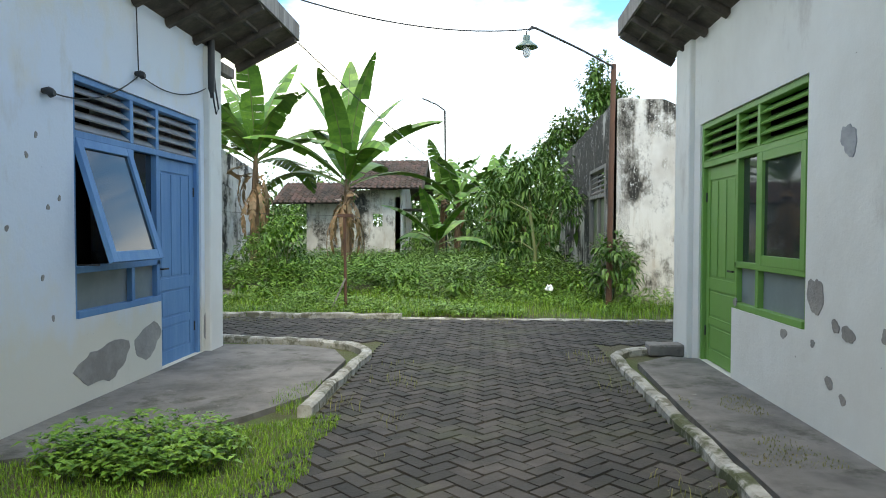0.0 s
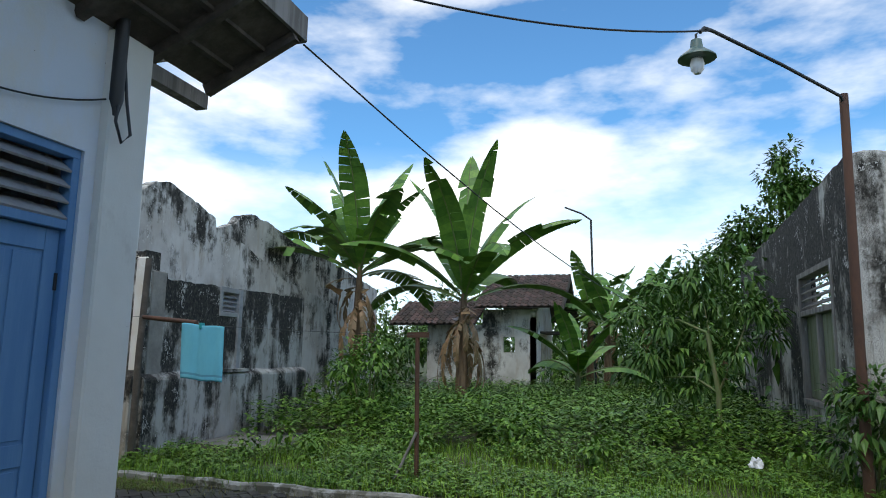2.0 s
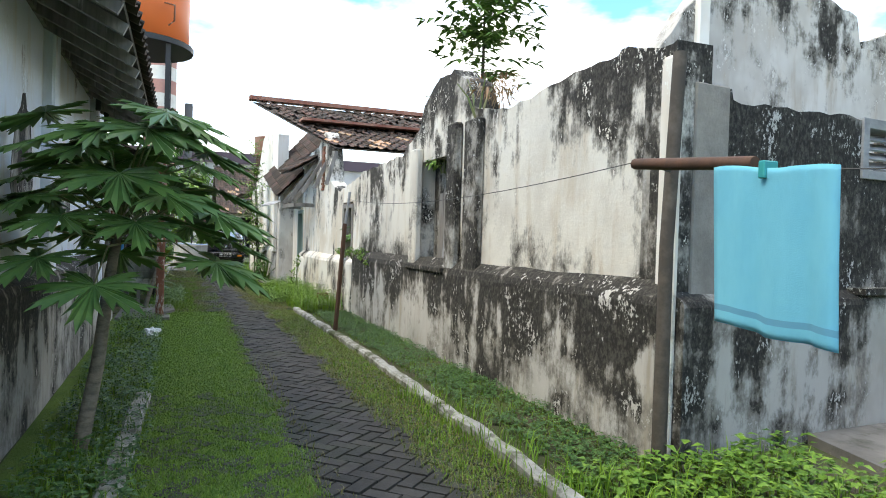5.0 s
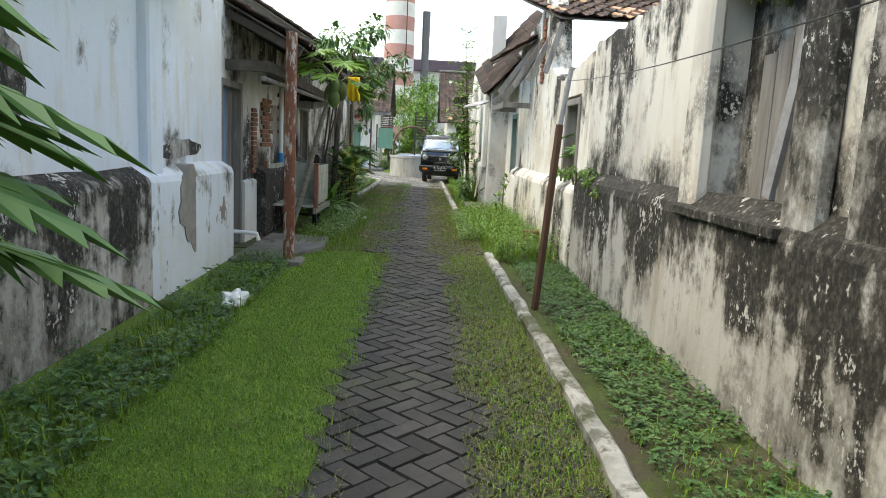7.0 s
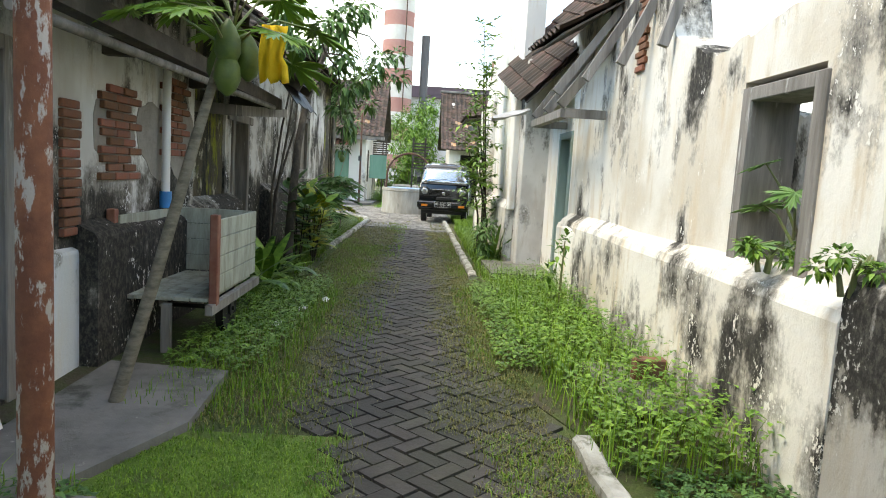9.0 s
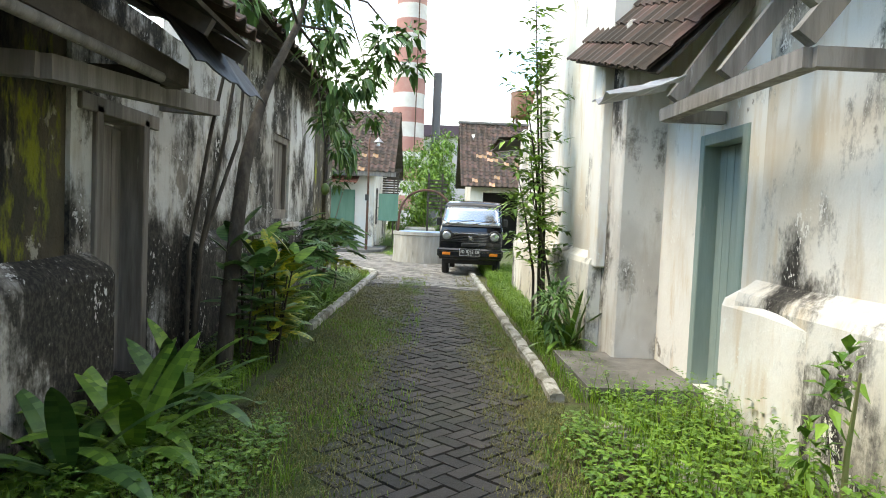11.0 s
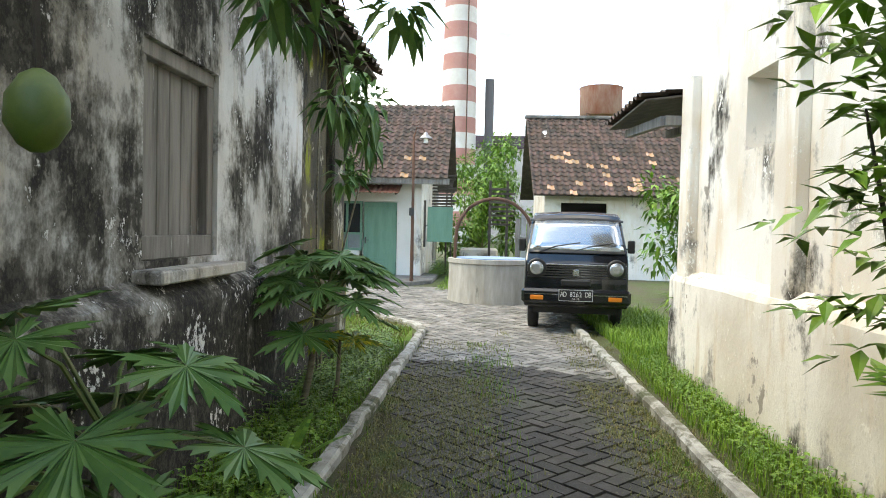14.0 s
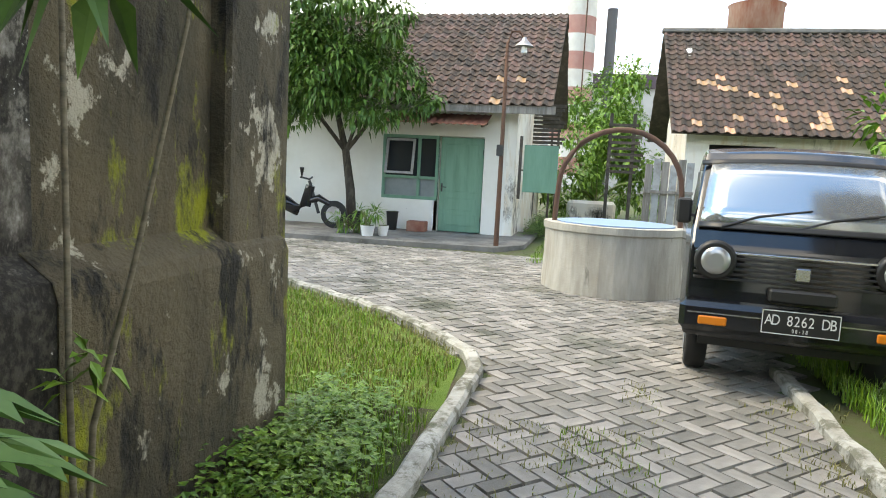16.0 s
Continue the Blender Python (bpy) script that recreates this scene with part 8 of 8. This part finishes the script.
tagged(raw("weeds", V, F, MAT["leaf_weed"]), "mounds of leafy creepers in the field", "weeds", "", "stuff")

# tree growing on the ruin
sprayed("tree", (-13.0, 13.2, 0), [(-13.0, 13.2, 0), (-13.05, 13.2, 2.6), (-13.0, 13.2, 4.2), (-13.0, 13.2, 5.7)], [0.06, 0.045, 0.03, 0.01], [(0.66, 8), (0.72, 9), (0.78, 9), (0.84, 9), (0.9, 8), (0.95, 7), (0.99, 6)], 0.95, 6, 0.24, "leaf_tree", "slender young tree growing inside the ruin", "tree")
shrub("shrub", (-10.9, 11.75, 2.25), 0.28, 0.35, 260, 0.07, 0.6, "leaf_weed", "weed rooted on the ruin niche", 3)
shrub("hanging_weed", (-9.6, 11.62, 2.75), 0.4, 0.5, 260, 0.12, 0.15, "leaf_dry", "dry weed hanging on the ruin top", 4)
for x, z in ((-14.0, 1.0), (-14.6, 1.0), (-15.3, 1.0), (-13.6, 0.9)):
    shrub("shrub", (x, 11.5, z), 0.16, 0.2, 260, 0.045, 0.6, "leaf_weed", "weed growing out of the plinth", 3)

# papayas
papaya("papaya_tree", (-7.54, 8.04, 0), (-7.9, 8.22, 1.52), 0.05, 38, 0.80, 0.46, "leaf_papaya", "young papaya tree with broad dark leaves at the alley wall", tip_z=0.55)
papaya("papaya_tree", (-15.55, 8.05, 0), (-15.75, 8.6, 2.2), 0.04, 14, 0.55, 0.3, "leaf_young", "leaning papaya tree with green fruit", 4)
papaya("papaya_tree", (-26.7, 7.72, 0), (-26.65, 7.88, 0.92), 0.03, 24, 0.46, 0.34, "leaf_papaya", "small papaya plant by the mouldy wall", tip_z=0.28)
papaya("papaya_tree", (-15.5, 11.85, 0.9), (-15.5, 11.75, 1.25), 0.015, 8, 0.3, 0.2, "leaf_papaya", "seedling in the empty window")

papaya("papaya_tree", (-27.0, 7.9, 0), (-27.0, 7.95, 0.55), 0.02, 4, 0.3, 0.26, "leaf_croton", "small papaya plant with yellowed leaves", tip_z=0.1)

papaya("papaya_tree", (-23.75, 7.75, 0), (-23.75, 7.9, 0.75), 0.03, 16, 0.5, 0.36, "leaf_papaya", "small papaya plant beside the croton")

# big tree over the alley, climbing plants
tree("tree", (-21.3, 7.88, 0), [(-21.3, 7.88, 0), (-21.38, 7.88, 0.5), (-21.5, 7.89, 1.1), (-21.68, 7.9, 1.7), (-21.95, 7.92, 2.15), (-22.35, 7.95, 2.6), (-22.9, 8.05, 3.2), (-23.2, 8.1, 3.7)], [0.07, 0.065, 0.06, 0.055, 0.05, 0.045, 0.035, 0.02],
     [((-23.4, 8.45, 3.1), (0.8, 0.5, 0.5), 260), ((-24.6, 8.6, 3.1), (0.9, 0.5, 0.4), 170), ((-24.2, 8.2, 2.5), (0.7, 0.3, 0.3), 90), ((-25.8, 8.2, 2.7), (0.9, 0.35, 0.4), 130), ((-22.6, 8.0, 3.7), (1.0, 0.7, 0.5), 330), ((-23.6, 9.1, 3.2), (0.4, 0.35, 0.35), 90), ((-26.8, 8.0, 2.4), (0.8, 0.3, 0.35), 120), ((-27.6, 7.9, 2.1), (0.5, 0.3, 0.3), 80), ((-21.3, 7.9, 3.3), (0.9, 0.6, 0.4), 240)], 0.18, 0.45, "leaf_papaya", "leafy tree leaning over the alley wall", droop=0.4)
for k in range(3):
    q = thing("vine", (-21.15 - 0.09 * k, 7.6, 0), "bare dark climbing stem beside the tree", "vine", "vines on the wall")
    part("stem", bmtube([(-21.1 - 0.09 * k, 7.65, 0), (-21.05 - 0.12 * k, 7.68 + 0.04 * (k % 2), 1.0), (-21.25 - 0.2 * k, 7.75 + 0.05 * k, 1.9), (-21.4 - 0.15 * k, 7.9, 2.9)], [0.02, 0.018, 0.015, 0.01], 6), MAT["bark"], q)
leafy("shrub", (-21.55, 7.98, 0), 4, 16, 1.15, 0.26, 0.15, ("leaf_dark", "leaf_dark"), "dark green broad-leaved climbing shrub at the wall", 1)
leafy("croton", (-21.85, 8.15, 0), 5, 13, 1.0, 0.34, 0.125, ("leaf_croton", "leaf_croton", "leaf_croton", "leaf_weed"), "croton with yellow and green leaves", 2)
leafy("croton", (-22.3, 8.05, 0), 4, 12, 0.8, 0.34, 0.11, ("leaf_croton", "leaf_weed"), "low croton with broad yellow veined leaves", 3)
for x, y, n, ln in ((-19.1, 7.85, 9, 0.7), (-19.45, 8.0, 10, 0.75), (-19.75, 7.8, 10, 0.8), (-20.1, 7.95, 9, 0.75), (-20.4, 7.8, 9, 0.7), (-19.3, 7.65, 8, 0.7), (-20.8, 7.75, 8, 0.6)):
    rosette("spider_lily", (x, y, 0), n, ln, 0.125, "leaf_dark" if n == 9 else "leaf_weed", "clump of broad dark strap leaves on the verge", 1.05, 1.35)
rosette("spider_lily", (-25.3, 8.0, 0), 10, 0.4, 0.07, "leaf_weed", "small strap-leaved plant by the mouldy wall")
rosette("spider_lily", (-22.9, 10.95, 0), 22, 0.7, 0.06, "leaf_weed", "arching strap-leaved plant by the white wall", 1.1, 1.3)
shrub("shrub", (-22.9, 11.0, 0), 0.42, 0.75, 420, 0.12, 0.35, "leaf_papaya", "grey green feathery shrub by the white wall")
shrub("shrub", (-18.6, 11.15, 0), 0.13, 0.9, 70, 0.10, 0.45, "leaf_weed", "single tall leafy seedling", 1)
for i, (x, y, h) in enumerate(((-24.35, 10.93, 3.6), (-24.6, 10.9, 4.2), (-24.2, 10.9, 2.1), (-24.5, 10.82, 1.9), (-24.1, 10.95, 1.7), (-24.75, 10.95, 2.9))):
    tiers = [(0.42, 3), (0.55, 4), (0.68, 5), (0.82, 6), (0.98, 7)] if h < 2.5 else [(0.32, 2), (0.5, 3), (0.64, 3), (0.76, 5), (0.88, 5), (0.98, 6)]
    sprayed("sapling", (x, y, 0), [(x, y, 0), (x + 0.06 * (i - 2.5), y - 0.03, h * 0.35), (x + 0.13 * (i - 2.5), y - 0.10 - 0.02 * i, h * 0.7), (x + 0.17 * (i - 2.5), y - 0.14 - 0.05 * i, h)], [0.021, 0.018, 0.013, 0.005], tiers, 0.40, 3, 0.15, "leaf_young", "thin sapling against the white wall")
sp = thing("sapling", (-27.9, 7.53, 0), "two pale bare stems with a few young leaves", "sapling")
part("stem", bmtube([(-27.9, 7.54, 0), (-27.9, 7.52, 0.7), (-27.9, 7.51, 1.8), (-27.9, 7.52, 2.6)], [0.012, 0.011, 0.009, 0.006], 6), MAT["papaya_bark"], sp)
part("stem", bmtube([(-27.9, 7.56, 0), (-27.9, 7.6, 0.6), (-27.9, 7.74, 1.1), (-27.9, 7.9, 1.75), (-27.92, 7.98, 2.4)], [0.012, 0.011, 0.009, 0.007, 0.005], 6), MAT["papaya_bark"], sp)
V, F = crown([((-27.88, 7.6, 0.78), (0.09, 0.09, 0.07), 22)], 0.09, 0.45)
raw("foliage", V, F, MAT["leaf_young"], sp)
shrub("shrub", (-29.4, 11.4, 0), 0.5, 0.8, 300, 0.2, 0.12, "grass", "grassy tuft by the wall end")
shrub("shrub", (-36.5, 13.4, 0), 0.9, 2.8, 1000, 0.22, 0.45, "leaf_young", "bright green shrub behind the pickup")

fr = thing("hanging_fruit", (-22.65, 8.42, 1.55), "green fruit hanging from the tree", "fruit")
part("fruit", bmtube([(-22.65, 8.42, z) for z in (1.495, 1.505, 1.535, 1.575, 1.605, 1.615)], [0.01, 0.026, 0.044, 0.042, 0.024, 0.008], 14), MAT["fruit"], fr)
part("stalk", bmtube([(-22.65, 8.42, 1.61), (-22.65, 8.41, 2.0), (-22.7, 8.3, 2.6)], 0.006, 5), MAT["bark"], fr)

# trees round the houses
tree("tree", (-39.9, 3.95, 0), [(-39.9, 3.95, 0.05), (-39.85, 3.9, 0.9), (-39.9, 3.75, 1.7), (-39.8, 3.6, 2.4)], [0.12, 0.1, 0.08, 0.06],
     [((-39.0, 4.6, 3.0), (0.8, 1.0, 0.8), 2900), ((-38.8, 3.6, 3.5), (0.9, 1.0, 0.9), 2900), ((-38.8, 2.7, 3.1), (1.0, 1.0, 0.9), 2400), ((-38.8, 4.2, 4.2), (1.0, 1.1, 0.7), 2400), ((-39.0, 5.5, 2.9), (0.5, 0.5, 0.35), 220), ((-38.8, 3.0, 4.8), (1.0, 1.0, 0.8), 1300), ((-38.8, 1.6, 4.0), (1.0, 1.0, 0.9), 500)], 0.15, 0.46, "leaf_tree", "dense mango tree shading the house front", droop=0.5)
tree("tree", (-33.5, 2.2, 0), [(-33.5, 2.2, 0), (-33.5, 2.3, 2.2), (-33.5, 2.5, 3.4)], [0.1, 0.08, 0.05], [((-33.5, 2.8, 4.2), (1.3, 1.2, 0.9), 700)], 0.17, 0.4, "leaf_tree", "leafy tree beyond the mossy corner")
V, F = crown([((x, y, z), (1.4, 0.9, 1.3), 900) for x, y, z in ((-51, 9.3, 1.4), (-50, 8.6, 2.6), (-52, 9.8, 4.6), (-49, 9.6, 3.2), (-52, 9, 4.0), (-54, 8.2, 3.6), (-48.5, 10.2, 1.6), (-55, 10, 3.0), (-47.5, 8.1, 1.2))], 0.24, 0.45)
tagged(raw("thicket", V, F, MAT["leaf_young"]), "bright green thicket between the houses", "thicket", "", "stuff")
banana("banana_plant", (-47.6, 9.0, 0), 0.8, 6, 1.5, 0.35, "young banana plant at the end of the yard", 1, "leaf_banana", 0.2, 1.2, 0.5, 0.08)
for x, y in ((-38.6, 4.75), (-38.9, 4.4), (-38.7, 4.15)):
    shrub("potted_plant", (x, y, 0.28 if y > 4.5 else 0.08), 0.25, 0.4, 90, 0.22, 0.16, "leaf_weed", "arching potted plant before the house", 4)
pavers()
